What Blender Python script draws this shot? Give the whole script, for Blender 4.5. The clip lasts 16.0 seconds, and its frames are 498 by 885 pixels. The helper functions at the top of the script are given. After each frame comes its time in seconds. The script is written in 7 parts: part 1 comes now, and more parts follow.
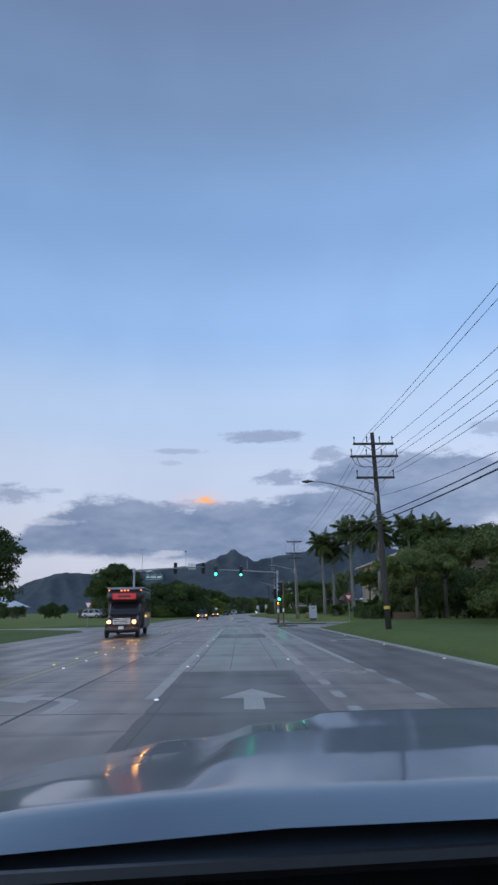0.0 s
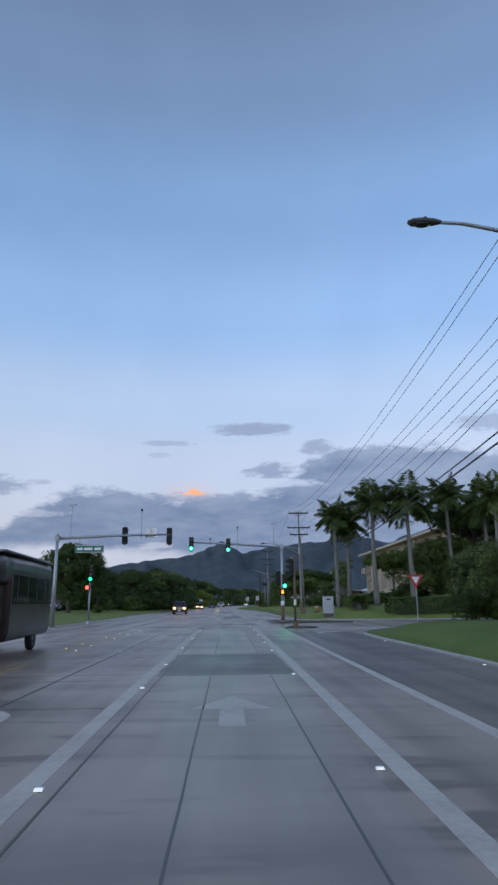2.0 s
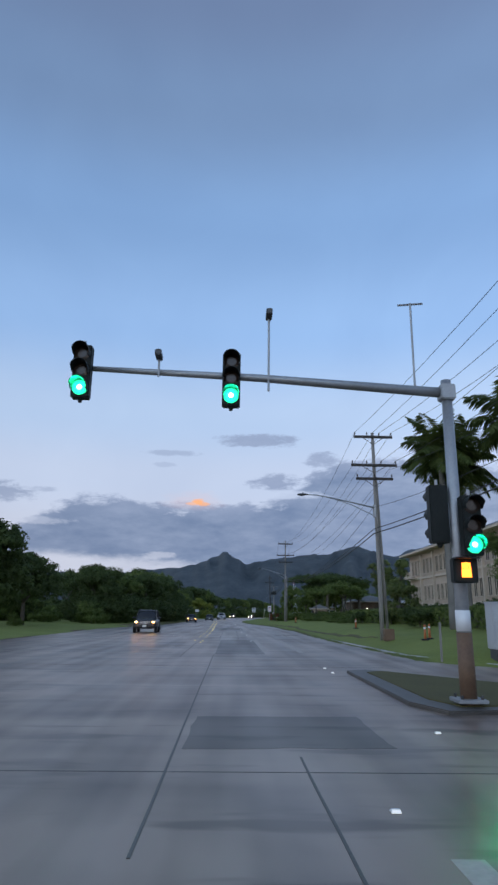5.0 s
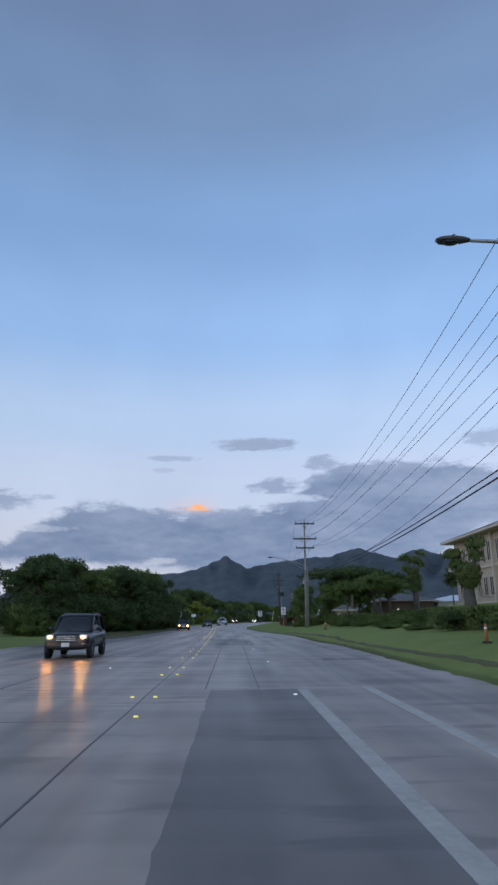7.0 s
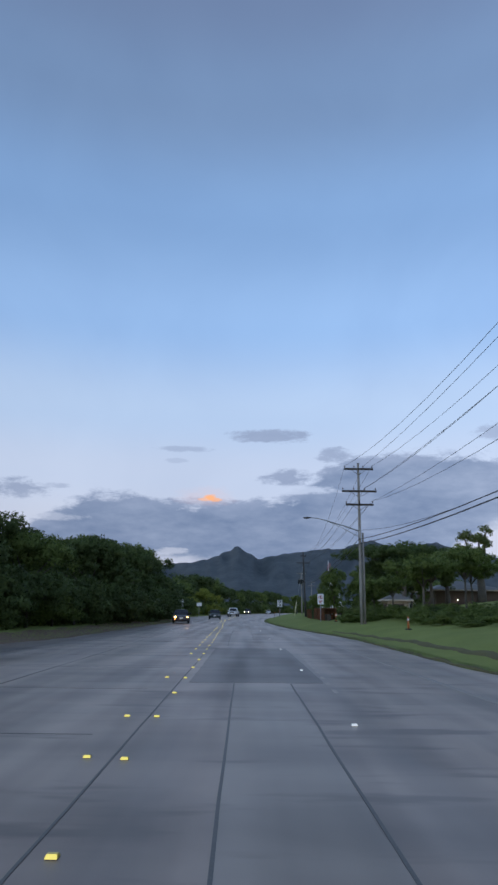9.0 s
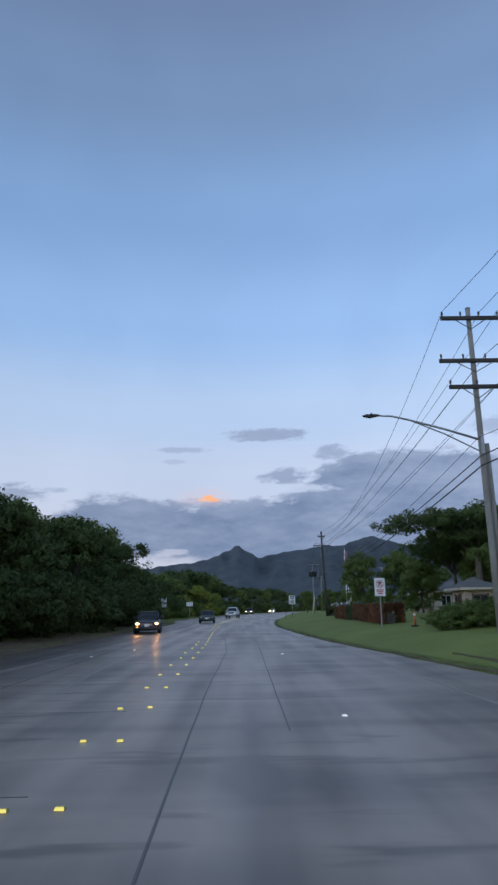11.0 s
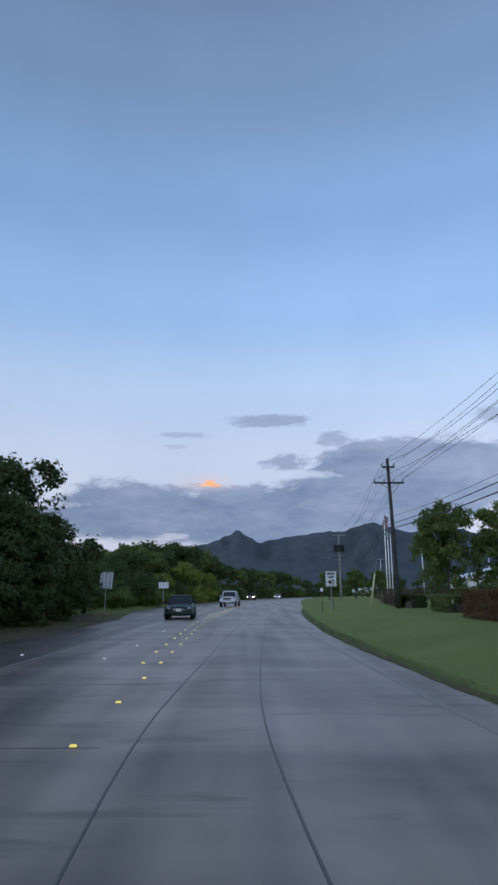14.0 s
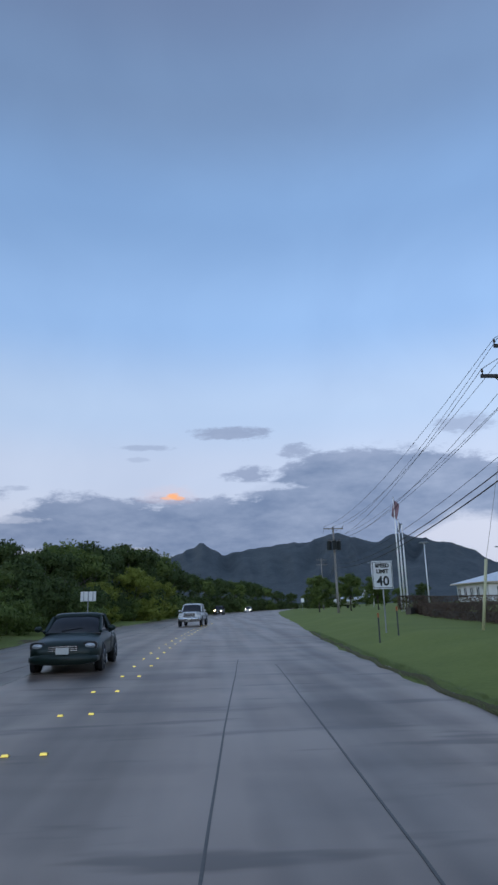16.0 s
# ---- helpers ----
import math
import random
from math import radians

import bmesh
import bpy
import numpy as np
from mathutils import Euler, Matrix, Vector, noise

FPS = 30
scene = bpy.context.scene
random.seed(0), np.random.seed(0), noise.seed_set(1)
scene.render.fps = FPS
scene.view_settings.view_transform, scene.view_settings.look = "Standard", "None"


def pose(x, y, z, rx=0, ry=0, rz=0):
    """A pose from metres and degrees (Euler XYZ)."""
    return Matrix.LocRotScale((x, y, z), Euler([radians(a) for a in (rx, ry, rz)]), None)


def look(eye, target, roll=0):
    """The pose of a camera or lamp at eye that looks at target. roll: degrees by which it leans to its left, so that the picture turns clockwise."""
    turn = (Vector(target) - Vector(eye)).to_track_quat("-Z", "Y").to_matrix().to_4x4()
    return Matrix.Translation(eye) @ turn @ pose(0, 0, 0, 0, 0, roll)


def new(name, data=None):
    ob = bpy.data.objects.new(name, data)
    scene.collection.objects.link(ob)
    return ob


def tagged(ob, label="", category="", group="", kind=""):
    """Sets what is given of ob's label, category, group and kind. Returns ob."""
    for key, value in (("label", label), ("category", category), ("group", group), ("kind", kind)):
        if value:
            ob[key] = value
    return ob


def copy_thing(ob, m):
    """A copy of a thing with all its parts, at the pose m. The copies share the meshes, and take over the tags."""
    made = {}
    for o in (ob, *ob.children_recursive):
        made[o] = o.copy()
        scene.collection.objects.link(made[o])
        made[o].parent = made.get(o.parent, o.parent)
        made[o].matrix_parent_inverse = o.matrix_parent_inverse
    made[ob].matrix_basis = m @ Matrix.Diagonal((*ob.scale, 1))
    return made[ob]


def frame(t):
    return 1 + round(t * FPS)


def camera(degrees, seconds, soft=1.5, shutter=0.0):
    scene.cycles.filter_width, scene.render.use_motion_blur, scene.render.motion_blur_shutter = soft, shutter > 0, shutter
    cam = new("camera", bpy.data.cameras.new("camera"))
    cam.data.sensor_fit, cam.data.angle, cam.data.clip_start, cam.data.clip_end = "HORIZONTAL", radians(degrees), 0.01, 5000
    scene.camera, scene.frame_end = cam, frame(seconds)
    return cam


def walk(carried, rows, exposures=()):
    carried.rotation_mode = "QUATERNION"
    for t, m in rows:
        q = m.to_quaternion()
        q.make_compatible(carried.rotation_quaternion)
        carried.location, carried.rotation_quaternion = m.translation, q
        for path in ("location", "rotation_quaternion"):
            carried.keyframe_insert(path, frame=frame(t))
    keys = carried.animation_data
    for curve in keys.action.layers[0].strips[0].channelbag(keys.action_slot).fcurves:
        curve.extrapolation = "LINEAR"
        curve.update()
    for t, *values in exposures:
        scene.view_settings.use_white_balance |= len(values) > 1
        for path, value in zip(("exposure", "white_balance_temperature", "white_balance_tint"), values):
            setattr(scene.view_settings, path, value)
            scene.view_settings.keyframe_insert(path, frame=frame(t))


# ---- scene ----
import collections

cam = camera(42.99, 16.0, soft=2.6)
PATH = [
    (0, (-0.033, 0.000, 1.500), (0.279, 19.325, 6.643), -0.73),
    (0.5, (-0.108, 5.857, 1.500), (0.234, 25.183, 6.637), -0.78),
    (1, (-0.104, 11.850, 1.500), (0.262, 31.200, 6.545), -0.32),
    (1.5, (-0.022, 17.735, 1.500), (0.435, 37.091, 6.512), -0.78),
    (2, (0.054, 23.646, 1.500), (0.707, 43.021, 6.415), -0.51),
    (2.5, (0.122, 29.675, 1.500), (0.690, 49.039, 6.471), 0.03),
    (3, (0.146, 35.953, 1.500), (0.547, 55.333, 6.427), -0.02),
    (3.5, (0.170, 42.404, 1.500), (0.622, 61.656, 6.901), 0.05),
    (4, (0.153, 48.789, 1.500), (0.633, 68.005, 7.022), 0.64),
    (4.5, (0.126, 55.096, 1.500), (0.598, 74.388, 6.755), 0.86),
    (7, (0.054, 86.638, 1.500), (0.573, 105.893, 6.883), -0.35),
    (7.5, (-0.050, 92.786, 1.500), (0.440, 111.966, 7.147), 0.08),
    (8, (-0.179, 99.002, 1.500), (0.199, 118.193, 7.116), 0.30),
    (8.5, (-0.302, 105.300, 1.500), (-0.287, 124.558, 6.898), 0.58),
    (9, (-0.374, 111.764, 1.500), (-0.263, 131.098, 6.615), 0.69),
    (11.5, (-0.349, 143.596, 1.500), (-0.136, 162.937, 6.588), -1.12),
    (12, (-0.397, 149.866, 1.500), (-0.075, 169.241, 6.449), -0.87),
    (12.5, (-0.457, 155.901, 1.500), (0.010, 175.288, 6.394), -0.78),
    (13, (-0.526, 161.679, 1.500), (-0.134, 181.064, 6.406), -0.93),
    (13.5, (-0.628, 167.381, 1.500), (-0.453, 186.792, 6.314), -0.23),
    (14, (-0.743, 173.100, 1.500), (-0.591, 192.549, 6.161), -0.15),
    (14.5, (-0.897, 178.985, 1.500), (-0.449, 198.372, 6.391), -0.78),
    (15, (-1.005, 184.881, 1.500), (-0.271, 204.278, 6.316), -1.04),
    (15.5, (-1.077, 190.629, 1.500), (-0.083, 209.999, 6.381), -1.07),
    (16, (-1.156, 196.402, 1.500), (0.158, 215.717, 6.523), -1.46),
]
walk(cam, [(t, look(eye, target, roll)) for t, eye, target, roll in PATH])

# ---------------------------------------------------------------- sky and light
world = bpy.data.worlds.new("dusk_sky")
scene.world = world
world.use_nodes = True


class Nodes:
    """Short hand for building node trees."""

    def __init__(self, tree):
        self.tree = tree
        tree.nodes.clear()

    def add(self, kind):
        return self.tree.nodes.new(kind)

    def link(self, a, b):
        self.tree.links.new(a, b)

    def put(self, socket, value):
        if isinstance(value, bpy.types.NodeSocket):
            self.tree.links.new(value, socket)
        else:
            socket.default_value = value

    def math(self, op, a, b=0.0, c=0.0, clamp=False):
        node = self.add("ShaderNodeMath")
        node.operation, node.use_clamp = op, clamp
        for socket, value in zip(node.inputs, (a, b, c)):
            self.put(socket, value)
        return node.outputs[0]

    def ramp(self, value, stops, smooth="LINEAR"):
        node = self.add("ShaderNodeValToRGB")
        node.color_ramp.interpolation = smooth
        elements = node.color_ramp.elements
        while len(elements) < len(stops):
            elements.new(0.5)
        for element, (place, colour) in zip(elements, stops):
            element.position = place
            element.color = (*colour, 1) if isinstance(colour, tuple) else (colour, colour, colour, 1)
        self.put(node.inputs[0], value)
        return node.outputs[0]

    def step(self, value, low, high):
        node = self.add("ShaderNodeMapRange")
        node.interpolation_type = "SMOOTHSTEP"
        for n, v in enumerate((value, low, high, 0.0, 1.0)):
            self.put(node.inputs[n], v)
        return node.outputs[0]

    def noise(self, vector, scale, detail=4.0, rough=0.55, colour=False, warp=0.0):
        node = self.add("ShaderNodeTexNoise")
        if vector is not None:
            self.link(vector, node.inputs["Vector"])
        node.inputs["Scale"].default_value = scale
        node.inputs["Detail"].default_value = detail
        node.inputs["Roughness"].default_value = rough
        node.inputs["Distortion"].default_value = warp
        return node.outputs["Color" if colour else "Fac"]

    def mix(self, fac, a, b, blend="MIX"):
        node = self.add("ShaderNodeMix")
        node.data_type, node.blend_type = "RGBA", blend
        self.put(node.inputs[0], fac)
        for socket, value in ((node.inputs[6], a), (node.inputs[7], b)):
            self.put(socket, (*value, 1) if isinstance(value, tuple) and len(value) == 3 else value)
        return node.outputs[2]


def build_sky():
    n = Nodes(world.node_tree)
    way = n.add("ShaderNodeTexCoord").outputs["Generated"]
    split = n.add("ShaderNodeSeparateXYZ")
    n.link(way, split.inputs[0])
    az = n.math("DEGREES", n.math("ARCTAN2", split.outputs[0], split.outputs[1]))
    el = n.math("DEGREES", n.math("ARCSINE", split.outputs[2]))
    # clear dusk sky, by height over the horizon
    clear = n.ramp(n.math("DIVIDE", el, 90.0, clamp=True), SKY_STOPS, "EASE")
    haze = n.noise(way, 3.0, 4.0, 0.6, warp=0.5)
    clear = n.mix(1.0, clear, n.ramp(haze, [(0.3, (0.95, 0.955, 0.965)), (0.7, (1.05, 1.045, 1.035))]), "MULTIPLY")
    # coordinates stretched sideways for flat layered cloud
    flat = n.add("ShaderNodeCombineXYZ")
    n.link(n.math("MULTIPLY", az, 0.10), flat.inputs[0])
    n.link(n.math("MULTIPLY", el, 0.26), flat.inputs[1])
    coarse = n.noise(flat.outputs[0], 1.6, 6.0, 0.62)
    fine = n.noise(flat.outputs[0], 5.5, 6.0, 0.66, warp=0.4)
    tiny = n.noise(flat.outputs[0], 15.0, 5.0, 0.7, warp=0.8)
    rough = n.math("ADD", n.math("MULTIPLY", n.math("SUBTRACT", coarse, 0.5), 4.2), n.math("MULTIPLY", n.math("SUBTRACT", fine, 0.5), 2.3))
    rough = n.math("ADD", rough, n.math("MULTIPLY", n.math("SUBTRACT", tiny, 0.5), 0.8))
    turn = n.math("DIVIDE", n.math("ADD", az, 40.0), 80.0, clamp=True)
    top = n.math("MULTIPLY", n.ramp(turn, [((a + 40) / 80, h / 20) for a, h in CLOUD_TOP]), 20.0)
    low = n.math("MULTIPLY", n.ramp(turn, [((a + 40) / 80, h / 20) for a, h in CLOUD_BASE]), 20.0)
    over = n.step(n.math("SUBTRACT", n.math("ADD", top, rough), el), -0.35, 0.75)
    under = n.step(n.math("SUBTRACT", el, n.math("ADD", low, n.math("MULTIPLY", rough, 0.35))), -0.5, 0.6)
    bank = n.math("MULTIPLY", over, under)

    def puff(a, h, wide, high, soft=0.7, ragged=1.5):
        u = n.math("DIVIDE", n.math("SUBTRACT", az, a), wide)
        v = n.math("DIVIDE", n.math("SUBTRACT", el, h), high)
        r = n.math("ADD", n.math("MULTIPLY", u, u), n.math("MULTIPLY", v, v))
        r = n.math("SUBTRACT", r, n.math("MULTIPLY", rough, ragged))
        return n.math("SUBTRACT", 1.0, n.step(r, 1.0 - soft, 1.0 + soft))

    mask = bank
    for a, h, wide, high, dense in CLOUD_PUFFS:
        mask = n.math("MAXIMUM", mask, n.math("MULTIPLY", puff(a, h, wide, high), dense))
    for a, h, wide, high, dense in CLOUD_GAPS:
        mask = n.math("MULTIPLY", mask, n.math("SUBTRACT", 1.0, n.math("MULTIPLY", puff(a, h, wide, high), dense)))
    # billows: lighter where the cloud thins out upwards
    raised = n.add("ShaderNodeCombineXYZ")
    n.link(n.math("MULTIPLY", az, 0.10), raised.inputs[0])
    n.link(n.math("MULTIPLY_ADD", el, 0.26, 0.10), raised.inputs[1])
    relief = n.math("SUBTRACT", n.noise(flat.outputs[0], 2.2, 3.0, 0.5), n.noise(raised.outputs[0], 2.2, 3.0, 0.5))
    shade = n.math("ADD", n.math("MULTIPLY", coarse, 0.85), n.math("ADD", n.math("MULTIPLY", fine, 0.07), n.math("MULTIPLY", relief, 0.28)))
    body = n.mix(n.math("MULTIPLY_ADD", n.math("ADD", shade, n.math("MULTIPLY", n.step(az, 4.0, 20.0), 0.07)), 2.7, -0.92, clamp=True), CLOUD_DARK, CLOUD_LIGHT)
    # thin edges let more light through
    body = n.mix(n.math("MULTIPLY", n.math("SUBTRACT", 1.0, n.step(n.math("SUBTRACT", top, el), -0.6, 1.6)), 0.45), body, CLOUD_EDGE)
    colour = n.mix(n.math("MULTIPLY", mask, 0.93), clear, body)
    # the patch of cloud that still catches the low sun
    halo = n.math("MULTIPLY", puff(-3.6, 9.95, 2.4, 0.7, 1.2, 1.2), 0.26)
    colour = n.mix(halo, colour, (0.72, 0.52, 0.54))
    warm = n.math("MULTIPLY", puff(-3.2, 9.78, 0.46, 0.25, 0.9, 1.6), 0.9)
    for a, h, wide, high, dense in ((-2.75, 9.62, 0.55, 0.15, 0.7), (-3.6, 9.60, 0.50, 0.12, 0.6), (-3.0, 9.98, 0.3, 0.12, 0.5)):
        warm = n.math("MAXIMUM", warm, n.math("MULTIPLY", puff(a, h, wide, high, 0.9, 1.6), dense))
    colour = n.mix(warm, colour, (1.0, 0.46, 0.20))
    # the dawn side of the sky is a little brighter
    side = n.math("MULTIPLY_ADD", n.math("MULTIPLY", split.outputs[0], 1.0), 0.20, 1.08)
    # behind the road and over the oncoming side the dawn sky is open and bright, and warmer
    dawn = n.math("ADD", n.math("MULTIPLY", split.outputs[0], -0.72), n.math("MULTIPLY", split.outputs[1], -0.69))
    behind = n.step(dawn, -0.25, 0.8)
    tone = n.add("ShaderNodeCombineXYZ")
    for k, gain in enumerate(DAWN_GAIN):
        n.link(n.math("MULTIPLY", side, n.math("MULTIPLY_ADD", behind, gain, 1.0)), tone.inputs[k])
    colour = n.mix(1.0, colour, tone.outputs[0], "MULTIPLY")
    back = n.add("ShaderNodeBackground")
    n.link(colour, back.inputs[0])
    back.inputs[1].default_value = 1.0
    n.link(back.outputs[0], n.add("ShaderNodeOutputWorld").inputs[0])


DAWN_GAIN = (1.75, 1.5, 1.2)
SKY_STOPS = [
    (0.0, (0.52, 0.54, 0.646)), (0.06, (0.56, 0.6, 0.731)), (0.13, (0.52, 0.61, 0.798)), (0.19, (0.44, 0.58, 0.817)),
    (0.28, (0.29, 0.47, 0.788)), (0.38, (0.21, 0.36, 0.636)), (0.48, (0.17, 0.27, 0.465)), (0.56, (0.15, 0.22, 0.38)), (1.0, (0.13, 0.19, 0.342)),
]
CLOUD_TOP = [(-40, 6.5), (-26, 6.0), (-19.5, 6.6), (-17, 8.2), (-14.5, 9.7), (-9, 9.9), (-5, 9.4), (0, 9.6), (3.2, 10.0), (5, 10.6), (7.5, 12.6), (10, 13.6), (20, 13.6), (24, 12.2), (30, 10.5), (40, 9)]
CLOUD_BASE = [(-40, 4.5), (-16, 4.75), (-8, 4.6), (-5, 4.35), (-2, 4.0), (4, 2.5), (16, 3.0), (18.5, 5.6), (22, 7.2), (25, 6.9), (30, 5), (40, 5)]
CLOUD_PUFFS = [(2.9, 15.4, 3.3, 0.55, 0.85), (-5.2, 14.1, 2.5, 0.25, 0.5), (-6.3, 13.0, 1.0, 0.2, 0.3), (4.0, 11.6, 2.2, 0.7, 0.9), (-21.5, 9.9, 4.0, 0.8, 0.8), (-17.2, 10.3, 1.6, 0.25, 0.45), (23.5, 15.0, 2.2, 0.9, 0.7), (8.5, 13.7, 1.4, 0.7, 0.8)]
CLOUD_GAPS = [(4.2, 10.55, 3.6, 0.38, 0.8), (-16.5, 7.6, 2.4, 0.3, 0.45), (-6.4, 4.95, 1.4, 0.3, 0.6)]
CLOUD_DARK = (0.140, 0.205, 0.350)
CLOUD_LIGHT = (0.285, 0.355, 0.515)
CLOUD_EDGE = (0.34, 0.40, 0.57)
build_sky()

# ---------------------------------------------------------------- materials
def material(name, dark, light, rough=0.7, scale=3.0, fine=40.0, bump=0.15, metal=0.0, rough_spread=0.1, per_piece=0.0, specular=0.5, coat=0.0, space="Object"):
    """A surface that varies between two colours at two scales, with fine relief."""
    m = bpy.data.materials.new(name)
    m.use_nodes = True
    n = Nodes(m.node_tree)
    place = n.add("ShaderNodeTexCoord").outputs[space]
    big = n.noise(place, scale, 4.0)
    small = n.noise(place, fine, 3.0, 0.6)
    value = n.math("ADD", n.math("MULTIPLY", big, 0.6), n.math("MULTIPLY", small, 0.4))
    value = n.math("MULTIPLY_ADD", value, 2.2, -0.6, clamp=True)
    if per_piece:
        value = n.math("ADD", value, n.math("MULTIPLY_ADD", n.add("ShaderNodeObjectInfo").outputs["Random"], per_piece, -per_piece / 2), clamp=True)
    shader = n.add("ShaderNodeBsdfPrincipled")
    n.link(n.mix(value, dark, light), shader.inputs["Base Color"])
    n.link(n.math("MULTIPLY_ADD", big, 2 * rough_spread, rough - rough_spread, clamp=True), shader.inputs["Roughness"])
    shader.inputs["Metallic"].default_value = metal
    shader.inputs["Specular IOR Level"].default_value = specular
    shader.inputs["Coat Weight"].default_value = coat
    shader.inputs["Coat Roughness"].default_value = 0.08
    if bump:
        relief = n.add("ShaderNodeBump")
        relief.inputs["Strength"].default_value = bump
        relief.inputs["Distance"].default_value = 0.02
        n.link(small, relief.inputs["Height"])
        n.link(relief.outputs[0], shader.inputs["Normal"])
    n.link(shader.outputs[0], n.add("ShaderNodeOutputMaterial").inputs[0])
    return m


def glowing(name, colour, strength):
    m = bpy.data.materials.new(name)
    m.use_nodes = True
    n = Nodes(m.node_tree)
    shader = n.add("ShaderNodeBsdfPrincipled")
    shader.inputs["Base Color"].default_value = (*colour, 1)
    shader.inputs["Emission Color"].default_value = (*colour, 1)
    shader.inputs["Emission Strength"].default_value = strength
    shader.inputs["Roughness"].default_value = 0.3
    n.link(shader.outputs[0], n.add("ShaderNodeOutputMaterial").inputs[0])
    return m


def leaves(name, dark, light, spread=0.5):
    """Foliage: each leaf clump takes its own shade, and some light passes through."""
    m = bpy.data.materials.new(name)
    m.use_nodes = True
    n = Nodes(m.node_tree)
    geometry = n.add("ShaderNodeNewGeometry")
    place = n.add("ShaderNodeTexCoord").outputs["Object"]
    value = n.math("ADD", n.math("MULTIPLY", geometry.outputs["Random Per Island"], spread), n.math("MULTIPLY_ADD", n.noise(place, 0.5, 3.0), 1.4, -0.45), clamp=True)
    shader = n.add("ShaderNodeBsdfPrincipled")
    colour = n.mix(value, dark, light)
    n.link(colour, shader.inputs["Base Color"])
    shader.inputs["Roughness"].default_value = 0.6
    shader.inputs["Specular IOR Level"].default_value = 0.14
    through_light = n.add("ShaderNodeBsdfTranslucent")
    n.link(colour, through_light.inputs[0])
    blend = n.add("ShaderNodeMixShader")
    blend.inputs[0].default_value = 0.35
    n.link(shader.outputs[0], blend.inputs[1])
    n.link(through_light.outputs[0], blend.inputs[2])
    n.link(blend.outputs[0], n.add("ShaderNodeOutputMaterial").inputs[0])
    return m


def wet_road(name, dark, light, per_piece=0.0, dull=0.285, specular=0.28):
    """Old worn concrete under a film of rain: damp stains, tyre tracks, streaks along the lanes."""
    m = bpy.data.materials.new(name)
    m.use_nodes = True
    n = Nodes(m.node_tree)
    place = n.add("ShaderNodeTexCoord").outputs["Object"]
    along = n.add("ShaderNodeMapping")
    n.link(place, along.inputs[0])
    along.inputs["Scale"].default_value = (1.0, 0.05, 1.0)
    across = n.add("ShaderNodeMapping")
    n.link(place, across.inputs[0])
    across.inputs["Scale"].default_value = (0.12, 1.0, 1.0)
    streaks = n.noise(along.outputs[0], 1.2, 2.5, 0.5)
    ripples = n.noise(across.outputs[0], 0.7, 2.0, 0.5, warp=0.4)
    stains = n.noise(place, 0.35, 3.0, 0.5, warp=0.8)
    grain = n.noise(place, 55.0, 3.0, 0.7)
    value = n.math("ADD", n.math("MULTIPLY", streaks, 0.46), n.math("MULTIPLY", stains, 0.26))
    value = n.math("ADD", value, n.math("MULTIPLY", ripples, 0.30))
    value = n.math("ADD", value, n.math("MULTIPLY", grain, 0.03))
    value = n.math("MULTIPLY_ADD", value, 5.4, -2.2, clamp=True)
    short = n.add("ShaderNodeMapping")
    n.link(place, short.inputs[0])
    short.inputs["Scale"].default_value = (0.45, 1.9, 1.0)
    spots = n.step(n.noise(short.outputs[0], 0.8, 3.0, 0.55), 0.55, 0.67)
    value = n.math("MULTIPLY", value, n.math("MULTIPLY_ADD", spots, -0.8, 1.0))
    if per_piece:
        value = n.math("ADD", value, n.math("MULTIPLY_ADD", n.add("ShaderNodeObjectInfo").outputs["Random"], per_piece, -per_piece / 2), clamp=True)
    shader = n.add("ShaderNodeBsdfPrincipled")
    n.link(n.mix(value, dark, light), shader.inputs["Base Color"])
    damp = n.math("ADD", n.math("MULTIPLY", n.noise(place, 0.4, 1.0), 0.35), n.math("MULTIPLY", n.noise(along.outputs[0], 1.1, 1.0), 0.65))
    n.link(n.math("MULTIPLY_ADD", n.step(damp, 0.34, 0.66), 0.13, dull), shader.inputs["Roughness"])
    shader.inputs["Specular IOR Level"].default_value = specular
    n.link(shader.outputs[0], n.add("ShaderNodeOutputMaterial").inputs[0])
    return m


def glass(name, tint):
    m = bpy.data.materials.new(name)
    m.use_nodes = True
    n = Nodes(m.node_tree)
    shader = n.add("ShaderNodeBsdfPrincipled")
    shader.inputs["Base Color"].default_value = (*tint, 1)
    shader.inputs["Roughness"].default_value = 0.06
    shader.inputs["Specular IOR Level"].default_value = 0.6
    n.link(shader.outputs[0], n.add("ShaderNodeOutputMaterial").inputs[0])
    return m


CONCRETE = wet_road("wet_concrete", (0.088, 0.061, 0.047), (0.285, 0.208, 0.160), specular=0.34)
ASPHALT = wet_road("wet_asphalt_patch", (0.064, 0.051, 0.043), (0.138, 0.110, 0.092), dull=0.34, specular=0.22)
BROWN_LANE = wet_road("wet_brown_shoulder", (0.064, 0.045, 0.034), (0.155, 0.112, 0.086), dull=0.32, specular=0.28)
PALE_SLAB = wet_road("pale_wet_concrete", (0.128, 0.098, 0.077), (0.275, 0.215, 0.170), specular=0.34)
JOINT = material("tar_joint", (0.045, 0.039, 0.033), (0.105, 0.092, 0.078), 0.5, 2.0, 30.0, 0.1)
PAINT = material("worn_white_road_paint", (0.31, 0.265, 0.22), (0.56, 0.49, 0.42), 0.55, 1.6, 14.0, 0.1)
FADED = material("faded_white_road_paint", (0.28, 0.24, 0.20), (0.52, 0.46, 0.40), 0.55, 1.3, 9.0, 0.1)
